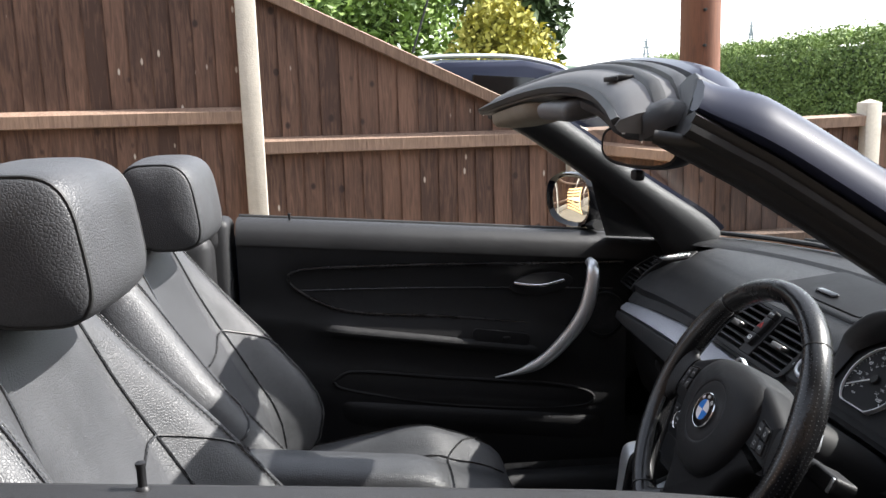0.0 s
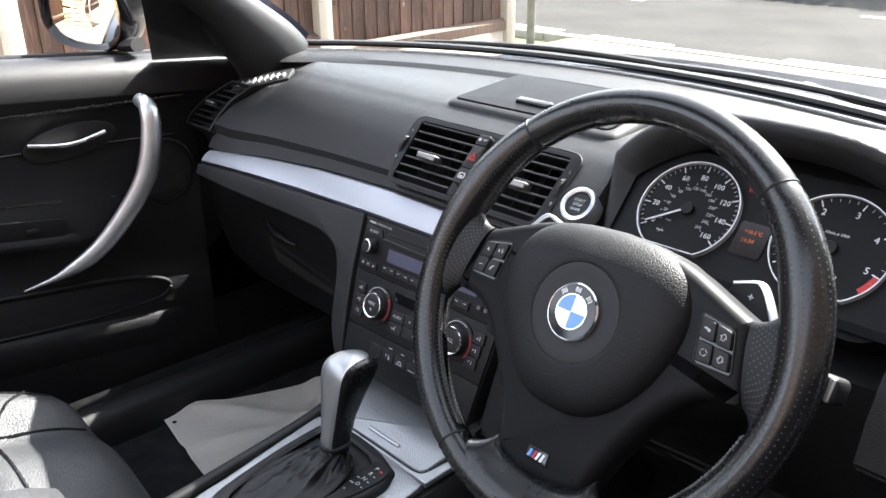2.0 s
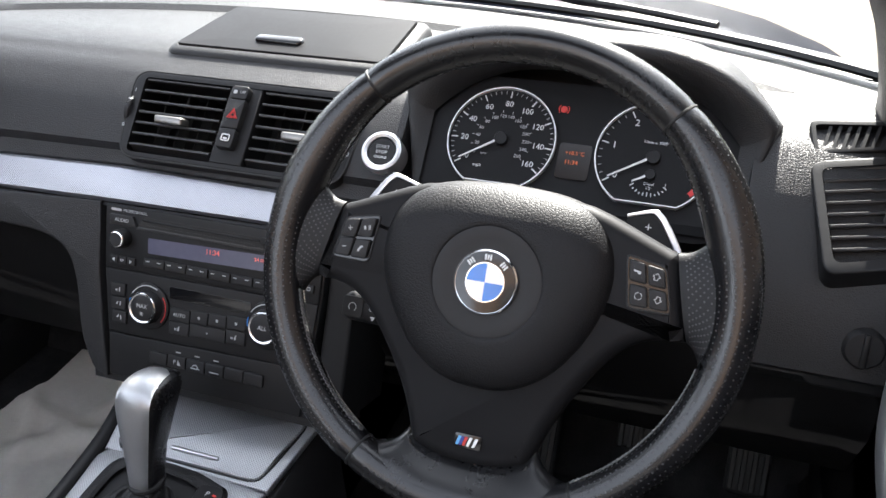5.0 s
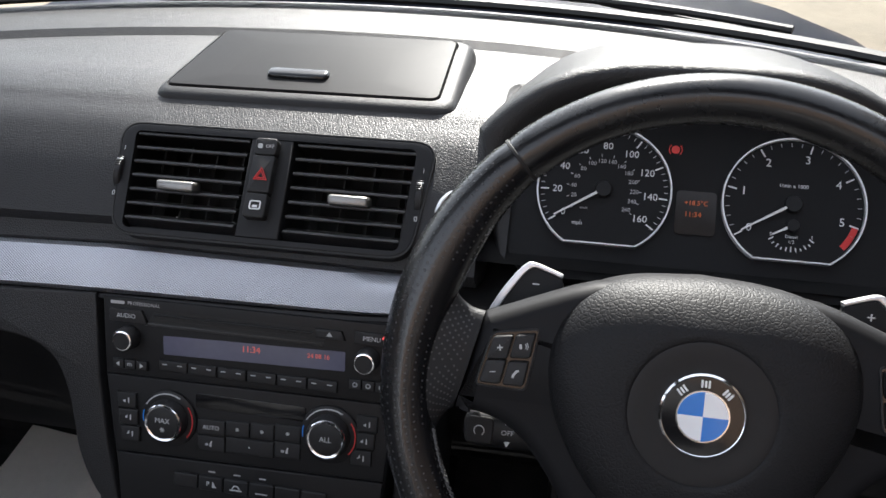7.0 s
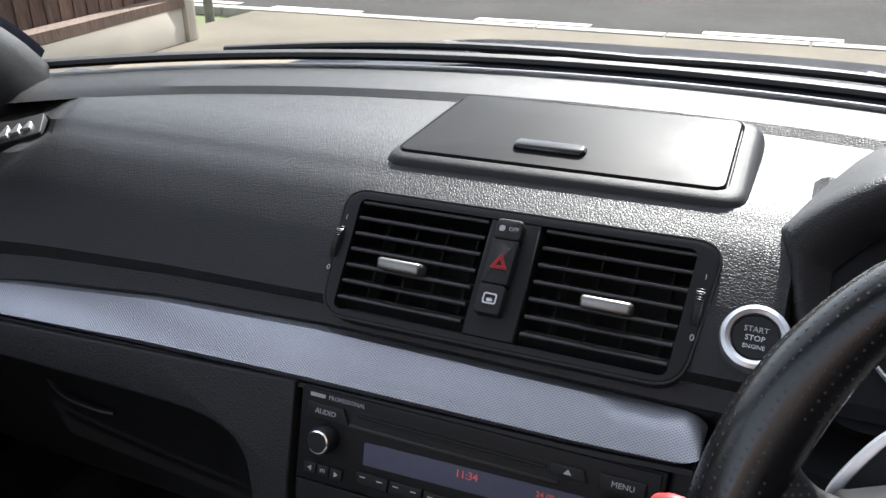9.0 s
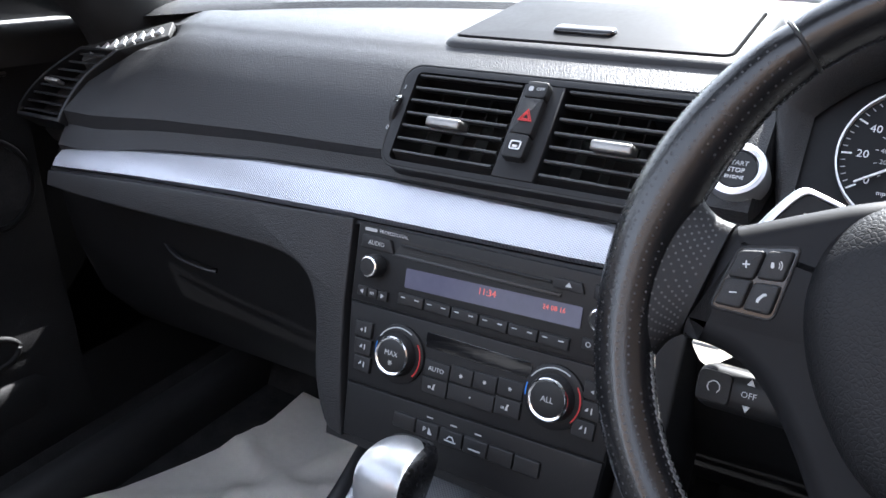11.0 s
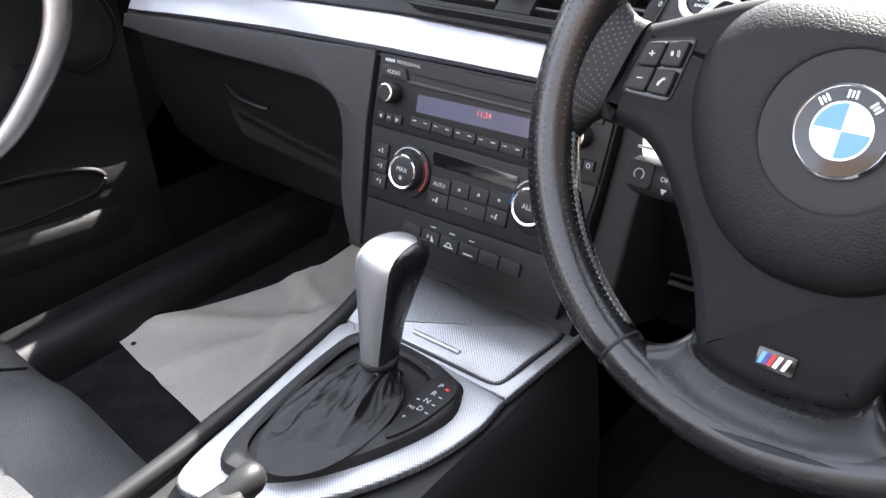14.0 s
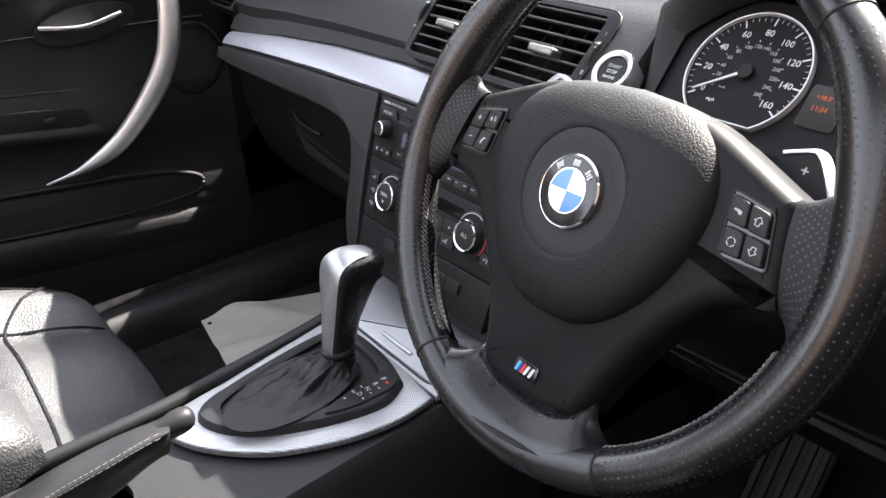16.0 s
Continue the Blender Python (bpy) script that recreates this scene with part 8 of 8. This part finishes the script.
# padded armrest between the seats
bm, rows = bmesh.new(), []
for x in np.linspace(-0.66, -0.285, 16):
    k = 1 - 0.55 * smoothstep(-0.325, -0.285, x)
    rows.append([(x, -0.022 + 0.050 * a * (0.75 + 0.25 * k), 0.592 + (x + 0.45) * -0.10 + 0.030 * b * k) for a, b in ((-1, -0.9), (-1.02, 0.0), (-0.95, 0.7), (-0.7, 1.0), (0, 1.12), (0.7, 1.0), (0.95, 0.7), (1.02, 0.0), (1, -0.9), (0.6, -1.1), (-0.6, -1.1))])
loft(bm, rows, True, True)
am = part("armrest", bm, M_LEATHER, console, "padded black leather centre armrest", smooth=70)
part("stem", rbox((-0.56, -0.022, 0.51), (0.14, 0.07, 0.11), 0.012), M_SOFT, am)

# paper mat on the passenger floor
bm = bmesh.new()
nx, ny = 60, 44
rows = []
for i in range(nx + 1):
    row = []
    for j in range(ny + 1):
        u, v = i / nx, j / ny
        x0 = -0.012 + 0.064 * v ** 0.9
        x = x0 + (0.46 - x0) * u
        top = lerp_table([(0.0, 0.608), (0.22, 0.582), (0.54, 0.532), (0.77, 0.500), (1.0, 0.505)], u)[0]
        y = 0.13 + (top - 0.13) * v
        z = 0.221 + 0.03 * max(0.0, x - 0.30) + 0.009 * noise.noise((x * 7, y * 7, 0.3)) + 0.008 * smoothstep(0.8, 1.0, v)
        for nx_, ny_, d0, hgt, wid in ((0.80, 0.60, 0.445, 0.010, 0.030), (0.35, 0.94, 0.475, 0.007, 0.022), (0.97, -0.25, 0.185, 0.007, 0.026), (0.55, -0.83, -0.225, 0.006, 0.020)):
            z += hgt * max(0.0, 1 - abs(x * nx_ + y * ny_ - d0) / wid)
        row.append((x, y, z))
    rows.append(row)
loft(bm, rows)
bmesh.ops.solidify(bm, geom=bm.faces[:], thickness=0.0012)
tagged(part("paper_mat", bm, M_PAPER, None, smooth=60), "creased pale paper floor mat on the carpet", "paper mat")
bm = lathe(bmesh.new(), [(0.004, 0.0), (0.004, 0.001), (0.001, 0.0012)], 14, Matrix.Translation((0.052, 0.553, 0.2405)))
part("punched_hole", bm, M_RUBBER, bpy.data.objects["paper_mat"])
# footrest and pedals
def pedal(name, label, at_, w, h, tilt, ribs, arm):
    p = thing(name, label, "pedal", at_, "pedals")
    m = Matrix.Translation(at_) @ Matrix.Rotation(radians(tilt), 4, "Y")
    part("pad", rbox((0, 0, 0), (0.014, w, h), 0.006, m), M_RUBBER, p)
    for i in range(ribs):
        part("rib", rbox((-0.009, -w / 2 + w * (i + 0.5) / ribs, 0), (0.006, w / ribs * 0.5, h * 0.92), 0.001, m, 1), M_RUBBER, p)
    if arm:
        bm = bmesh.new()
        tube(bm, [Vector(at_) + Vector((0.006, 0, 0.02)), Vector(at_) + Vector((0.09, 0, 0.17))], 0.008, 8)
        part("arm", bm, M_DARK, p)


pedal("footrest", "black ribbed plastic footrest beside the tunnel", (0.43, -0.300, 0.345), 0.080, 0.24, 28, 5, False)
pedal("brake_pedal", "black studded rubber brake pedal", (0.42, -0.458, 0.364), 0.085, 0.065, 28, 7, True)
pedal("accelerator_pedal", "long black ribbed accelerator pedal", (0.40, -0.577, 0.403), 0.050, 0.15, 28, 4, True)
# wipers on the scuttle
for y0, y1 in ((0.43, -0.05), (0.0, -0.46)):
    wp = thing("wiper", "black windscreen wiper at rest", "wiper", tuple(screen_base(y0) + Vector((0.05, 0, 0.0))), "wipers")
    bm = bmesh.new()
    tube(bm, [screen_base(y) + Vector((0.052, 0, 0.001 + 0.004 * math.sin(math.pi * (y - y0) / (y1 - y0)))) for y in np.linspace(y0, y1, 10)], 0.006, 8, 0.8)
    part("blade", bm, M_RUBBER, wp)
    bm = bmesh.new()
    tube(bm, [screen_base(y1 + 0.04) + Vector((0.085, 0, -0.016)), screen_base((y0 + y1) / 2) + Vector((0.060, 0, 0.006))], 0.007, 8, 0.6)
    part("arm", bm, M_RUBBER, wp)
# ignition tag on the key beside the column: folded paper on a red ribbon
tag = thing("key_tag", "white folded paper tag on a red ribbon", "tag", (0.10, -0.185, 0.72))
bm, rows = bmesh.new(), []
for i in range(9):
    u = i / 8
    rows.append([(0.106 - 0.012 * math.sin(u * 3.0), -0.196 - 0.030 * u, 0.744 - 0.032 * v + 0.004 * math.sin(5 * u + 3 * v)) for v in np.linspace(0, 1, 7)])
loft(bm, rows)
bmesh.ops.solidify(bm, geom=bm.faces[:], thickness=0.0008)
lb = part("label", bm, M_PAPER, tag, "creased white paper")
for dz in (-0.006, 0.004):
    part("bar", rbox((0.0935, -0.207, 0.728 + dz), (0.001, 0.016, 0.002), 0.0003, Matrix(), 1), M_GREYPRINT, lb)
bm = bmesh.new()
tube(bm, spline([(0.097, -0.153, 0.752), (0.092, -0.162, 0.758), (0.091, -0.178, 0.756), (0.092, -0.19, 0.748)], 4), 0.0036, 8, 0.4)
part("ribbon", bm, M_RED, tag, "red ribbon")
# ---- greenery and far things ----
def leaf_mat(name, dark, light):
    m = mat(name, dark, 0.6, spec=0.3)
    N, L = m.node_tree.nodes, m.node_tree.links
    b = N["Principled BSDF"]
    geo, tc = N.new("ShaderNodeNewGeometry"), N.new("ShaderNodeTexCoord")
    no = N.new("ShaderNodeTexNoise")
    no.inputs["Scale"].default_value = 1.1
    L.new(tc.outputs["Object"], no.inputs["Vector"])
    ad = N.new("ShaderNodeMath")
    ad.operation = "MULTIPLY_ADD"
    ad.inputs[1].default_value = 0.55
    L.new(geo.outputs["Random Per Island"], ad.inputs[0])
    L.new(no.outputs["Fac"], ad.inputs[2])
    r = N.new("ShaderNodeValToRGB")
    r.color_ramp.elements[0].position, r.color_ramp.elements[0].color = 0.35, (*dark, 1)
    r.color_ramp.elements[1].position, r.color_ramp.elements[1].color = 1.0, (*light, 1)
    L.new(ad.outputs[0], r.inputs[0])
    L.new(r.outputs[0], b.inputs["Base Color"])
    b.inputs["Transmission Weight"].default_value = 0.0
    b.inputs["Subsurface Weight"].default_value = 0.0
    return m


M_LEAF = leaf_mat("green_leaves", (0.045, 0.085, 0.018), (0.16, 0.24, 0.05))
M_LEAFGOLD = leaf_mat("golden_leaves", (0.16, 0.16, 0.025), (0.42, 0.38, 0.08))
M_LEAFDARK = leaf_mat("dark_leaves", (0.012, 0.026, 0.010), (0.050, 0.080, 0.024))
M_HEDGE = leaf_mat("hedge_leaves", (0.065, 0.11, 0.030), (0.24, 0.32, 0.10))
M_BARK = mat("bark", (0.07, 0.05, 0.035), 0.95, vary=0.3, vary_scale=12, bump=0.8, bump_scale=40)


def leaves(name, pts, size, material, parent, seed, label=""):
    """Many small leaf clumps at the points: folded quads in all directions."""
    rg = np.random.RandomState(seed)
    n = len(pts)
    pts = np.array(pts)
    d = rg.normal(size=(n, 3))
    d /= np.linalg.norm(d, axis=1)[:, None]
    e = np.cross(d, rg.normal(size=(n, 3)))
    e /= np.linalg.norm(e, axis=1)[:, None]
    f = np.cross(d, e)
    s = (size * rg.uniform(0.6, 1.3, n))[:, None]
    quad = np.stack([pts - e * s, pts - f * s * 0.55 + d * s * 0.2, pts + e * s, pts + f * s * 0.55 + d * s * 0.2], 1).reshape(-1, 3)
    me = bpy.data.meshes.new(name)
    me.from_pydata(quad.tolist(), [], np.arange(n * 4).reshape(-1, 4).tolist())
    me.materials.append(material)
    ob = new(name, me)
    if parent is not None:
        ob.parent = parent
        ob.matrix_parent_inverse = parent.matrix_world.inverted()
    return tagged(ob, label, kind="stuff")


def tree(name, label, base, height, blobs, leaf, count, size, seed):
    rg = random.Random(seed)
    t = thing(name, label, "tree", base)
    b = Vector(base)
    bm = bmesh.new()
    tube(bm, spline([b, b + Vector((0.05, 0.1, height * 0.3)), b + Vector((-0.05, 0.0, height * 0.65))], 5), [0.16 - 0.01 * i for i in range(11)], 10)
    part("trunk", bm, M_BARK, t, "rough brown trunk")
    pts = []
    for c, r in blobs:
        c = b + Vector(c)
        bm = bmesh.new()
        tube(bm, [b + Vector((0, 0, height * 0.4)), (b + c) / 2 + Vector((0, 0, height * 0.15)), c], [0.07, 0.045, 0.02], 7)
        part("limb", bm, M_BARK, t)
        for _ in range(int(count / len(blobs))):
            u = Vector((rg.gauss(0, 1), rg.gauss(0, 1), rg.gauss(0, 1))).normalized()
            k = rg.random() ** 0.35 * (1 + 0.22 * noise.noise(u * 2.5 + Vector((seed, 0, 0))))
            pts.append(tuple(c + Vector((u.x * r[0], u.y * r[1], u.z * r[2])) * k))
    leaves("crown", pts, size, leaf, t, seed)
    return t


tree("garden_tree", "leafy green garden tree behind the fence", (-0.1, 13.5, GZ), 2.2, (((-0.4, 0, 1.7), (1.0, 0.9, 0.9)), ((0.5, 0.2, 2.1), (1.0, 0.9, 0.9)), ((-1.2, 0, 2.4), (0.9, 0.9, 0.8)), ((0.1, 0.3, 3.0), (1.1, 0.9, 0.8))), M_LEAF, 5200, 0.085, 11)
tree("garden_tree", "golden-leaved garden shrub tree in full sun", (1.55, 12.0, GZ), 2.0, (((-0.25, 0, 1.5), (0.75, 0.7, 0.8)), ((0.25, 0, 1.75), (0.75, 0.7, 0.8)), ((0.0, 0.1, 2.3), (0.6, 0.6, 0.5))), M_LEAFGOLD, 5200, 0.065, 12)
tree("garden_tree", "tall dark green tree behind the fence", (2.2, 22.0, GZ), 5.0, (((-2.2, 0, 4.3), (2.0, 1.6, 1.6)), ((0.4, 0, 4.6), (1.9, 1.6, 1.8)), ((1.9, 0, 4.4), (1.2, 1.2, 1.5)), ((-3.6, 0, 3.6), (1.4, 1.4, 1.4)), ((1.3, 0, 2.9), (1.4, 1.4, 1.2))), M_LEAFDARK, 6500, 0.16, 13)
tree("garden_tree", "tall leafy tree over the garden", (-7.5, 16.0, GZ), 5.5, (((-1.5, 0, 4.5), (2.0, 1.6, 1.8)), ((1.2, 0, 4.9), (2.0, 1.6, 1.8)), ((0.0, 0, 6.2), (1.8, 1.6, 1.4))), M_LEAF, 5000, 0.15, 14)

# hedge across the road
hd = thing("hedge", "tall clipped green hedge along the far roadside", "hedge", (13.2, 12, GZ))
rg = random.Random(21)
# backing sheet, coloured dark as the shade deep between the leaves
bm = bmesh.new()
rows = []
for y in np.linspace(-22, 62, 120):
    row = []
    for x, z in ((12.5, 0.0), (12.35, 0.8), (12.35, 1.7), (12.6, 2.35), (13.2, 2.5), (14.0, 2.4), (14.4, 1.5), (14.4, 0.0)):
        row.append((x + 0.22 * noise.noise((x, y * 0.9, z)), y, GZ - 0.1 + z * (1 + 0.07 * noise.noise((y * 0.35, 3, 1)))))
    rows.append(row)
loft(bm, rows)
part("hedge_core", bm, leaf_mat("hedge_inner_shade", (0.016, 0.028, 0.008), (0.045, 0.065, 0.018)), hd, "dark backing sheet, shade between the leaves put into its colour", smooth=60)
pts = []
for _ in range(110000):
    y = rg.uniform(-8, 42)
    u = rg.random()
    hgt = (2.62 + 0.16 * noise.noise((y * 0.35, 3, 1)) + 0.16 * noise.noise((y * 1.7, 9, 1)))
    if u < 0.62:
        z = rg.random() * hgt
        x = 12.20 + 0.18 * noise.noise((y * 1.1, z * 1.1, 4)) + rg.uniform(-0.16, 0.08) + 0.25 * smoothstep(2.0, 2.6, z)
    else:
        x = rg.uniform(12.5, 14.2)
        z = hgt + rg.uniform(-0.12, 0.10) + 0.30 * rg.random() ** 4
    pts.append((x, y, GZ + z))
leaves("hedge_leaves", pts, 0.058, M_HEDGE, hd, 22)
# grass verge at the foot of the hedge
bm = bmesh.new()
block(bm, (12.4, 10, GZ - 0.02), (0.7, 80, 0.12))
tagged(part("verge", bm, M_SOIL), "narrow grass verge under the hedge", "verge", kind="structure")

# telegraph pole
pole = thing("telegraph_pole", "dark red-brown wooden telegraph pole", "pole", (2.05, 5.0, GZ))
bm = bmesh.new()
tube(bm, [(2.05, 5.0, GZ - 0.05), (2.045, 5.0, 2.0), (2.04, 5.0, 7.5)], [0.150, 0.144, 0.12], 24)
part("shaft", bm, M_POLEWOOD, pole, "creosoted round shaft")
for z in (1.5, 1.75):
    part("step_bolt", lathe(bmesh.new(), [(0.012, 0.0), (0.012, 0.02), (0.005, 0.022)], 10, Matrix.Translation((2.02, 4.855, z)) @ Matrix.Rotation(radians(90), 4, "X")), M_RUBBER, pole)
# slim grey post beside the gateway
sp2 = thing("sign_post", "slim grey steel post by the footway", "post", (5.25, 4.35, GZ))
bm = bmesh.new()
tube(bm, [(5.25, 4.35, GZ - 0.05), (5.26, 4.35, 2.6)], 0.038, 14)
part("tube", bm, mat("weathered_steel", (0.20, 0.19, 0.16), 0.6, 0.2, vary=0.3, vary_scale=14), sp2)
# pylons on the skyline
M_PYLON = mat("far_steel", (0.30, 0.33, 0.36), 0.7)
for x, y, h, base in ((138, 430, 22, 7), (176, 393, 26, 7)):
    py = thing("pylon", "distant lattice steel pylon", "pylon", (x, y, base - 15), "pylons")
    bm = bmesh.new()
    for sx in (-1, 1):
        for sy in (-1, 1):
            tube(bm, [(x + sx * 3.2, y + sy * 3.2, base - 15), (x + sx * 0.9, y + sy * 0.9, base + h * 0.6), (x, y, base + h)], 0.28, 4)
    for k in range(7):
        z0, z1 = base - 10 + k * h * 0.11, base - 10 + (k + 1) * h * 0.11
        w0, w1 = 3.0 - k * 0.36, 3.0 - (k + 1) * 0.36
        tube(bm, [(x - w0, y, z0), (x + w1, y, z1)], 0.16, 4)
        tube(bm, [(x + w0, y, z0), (x - w1, y, z1)], 0.16, 4)
    part("lattice", bm, M_PYLON, py, smooth=0)
    for k, w in ((0.62, 5.0), (0.76, 6.0), (0.90, 4.5)):
        bm = bmesh.new()
        tube(bm, [(x - w, y, base + h * k), (x + w, y, base + h * k)], 0.3, 4)
        part("cross_arm", bm, M_PYLON, py, smooth=0)
# low wooded hills on the skyline
bm = bmesh.new()
rows = []
for i, x in enumerate(np.linspace(-250, 560, 120)):
    y = 360 + 40 * math.sin(x * 0.01) - 0.35 * max(0, x - 150)
    z = 15.5 + 2.5 * noise.noise((x * 0.012, 0.5, 0)) + 1.6 * noise.noise((x * 0.09, 2, 0)) + 0.8 * noise.noise((x * 0.3, 2, 5))
    rows.append([(x, y - 30, -5), (x, y - 12, z * 0.7), (x, y, z), (x, y + 40, z * 0.9), (x, y + 60, -5)])
loft(bm, rows)
M_HILL = mat("far_woods", (0.055, 0.085, 0.060), 0.95, vary=0.35, vary_scale=0.05, bump=0.5, bump_scale=0.3)
tagged(part("backdrop_hills", bm, M_HILL, smooth=0), "low wooded hills on the skyline", "hills", kind="structure")

# parked SUV beyond the fence
suv = thing("parked_car", "dark parked estate car with silver roof rails beyond the fence", "car", (1.2, 7.6, GZ))
prof = [(-1.2, 0.35), (-1.15, 0.95), (-0.95, 1.05), (-0.55, 1.51), (-0.1, 1.63), (0.9, 1.61), (1.9, 1.42), (2.4, 1.10), (3.2, 1.0), (3.45, 0.7), (3.4, 0.3)]
bm, rows = bmesh.new(), []
for y, k in ((6.75, 0.0), (6.78, 0.6), (6.95, 1.0), (7.6, 1.02), (8.25, 1.0), (8.42, 0.6), (8.45, 0.0)):
    rows.append([(0.35 + x * 0.80, y + 0.12 * max(0, z - 1.0) * (1 if y < 7.6 else -1), GZ + min(z, 1.02) + max(0, z - 1.02) * (0.86 + 0.13 * k)) for x, z in prof])
loft(bm, rows, True, True)
part("body", bm, M_PAINT, suv, "dark painted body", smooth=45)
for x0, x1 in ((-0.02, 0.42), (0.50, 1.15), (1.23, 1.75)):
    m = Matrix(((1, 0, 0, 0), (0, 0, -1, 6.80), (0, 1, 0, GZ), (0, 0, 0, 1)))
    part("window", slab([(x0, 1.12), (x1 + 0.05, 1.12), (x1, 1.44 - 0.06 * max(0, x1 - 0.9)), (x0 + 0.06, 1.47)], -0.05, 0.02, m, 0.004), M_GLOSSBLACK, suv)
for yy in (6.92, 8.28):
    bm = bmesh.new()
    tube(bm, spline([(-0.05, yy, GZ + 1.58), (0.15, yy, GZ + 1.645), (0.9, yy, GZ + 1.635), (1.35, yy, GZ + 1.55), (1.5, yy, GZ + 1.47)], 5), 0.022, 8)
    part("roof_rail", bm, M_SILVER, suv, "silver roof rail")
for x in (-0.2, 2.6):
    for y in (6.85, 8.35):
        part("wheel", lathe(bmesh.new(), [(0.2, -0.11), (0.32, -0.10), (0.34, 0.0), (0.32, 0.10), (0.2, 0.11)], 28, Matrix.Translation((x, y, GZ + 0.33)) @ Matrix.Rotation(radians(90), 4, "X")), M_RUBBER, suv)
bm = bmesh.new()
tube(bm, [(0.02, 7.2, GZ + 1.70), (0.22, 7.2, GZ + 2.3)], 0.012, 6)
part("aerial", bm, M_RUBBER, suv)
# things on the drive behind the car, seen in the door mirror
pal = thing("pallet", "pale wooden pallet leaning by the fence", "pallet", (-3.7, 2.65, GZ))
m = Matrix.Translation((-3.7, 2.70, GZ)) @ Matrix.Rotation(radians(-18), 4, "Y")
M_PALE = wood("pale_pine", (0.35, 0.20, 0.08), (0.62, 0.42, 0.20))
for i in range(7):
    part("slat", rbox((0, 0, 0.08 + i * 0.15), (0.02, 1.0, 0.10), 0.004, m, 1), M_PALE, pal)
for y in (-0.45, 0, 0.45):
    part("bearer", rbox((-0.05, y, 0.53), (0.08, 0.08, 1.04), 0.004, m, 1), M_PALE, pal)
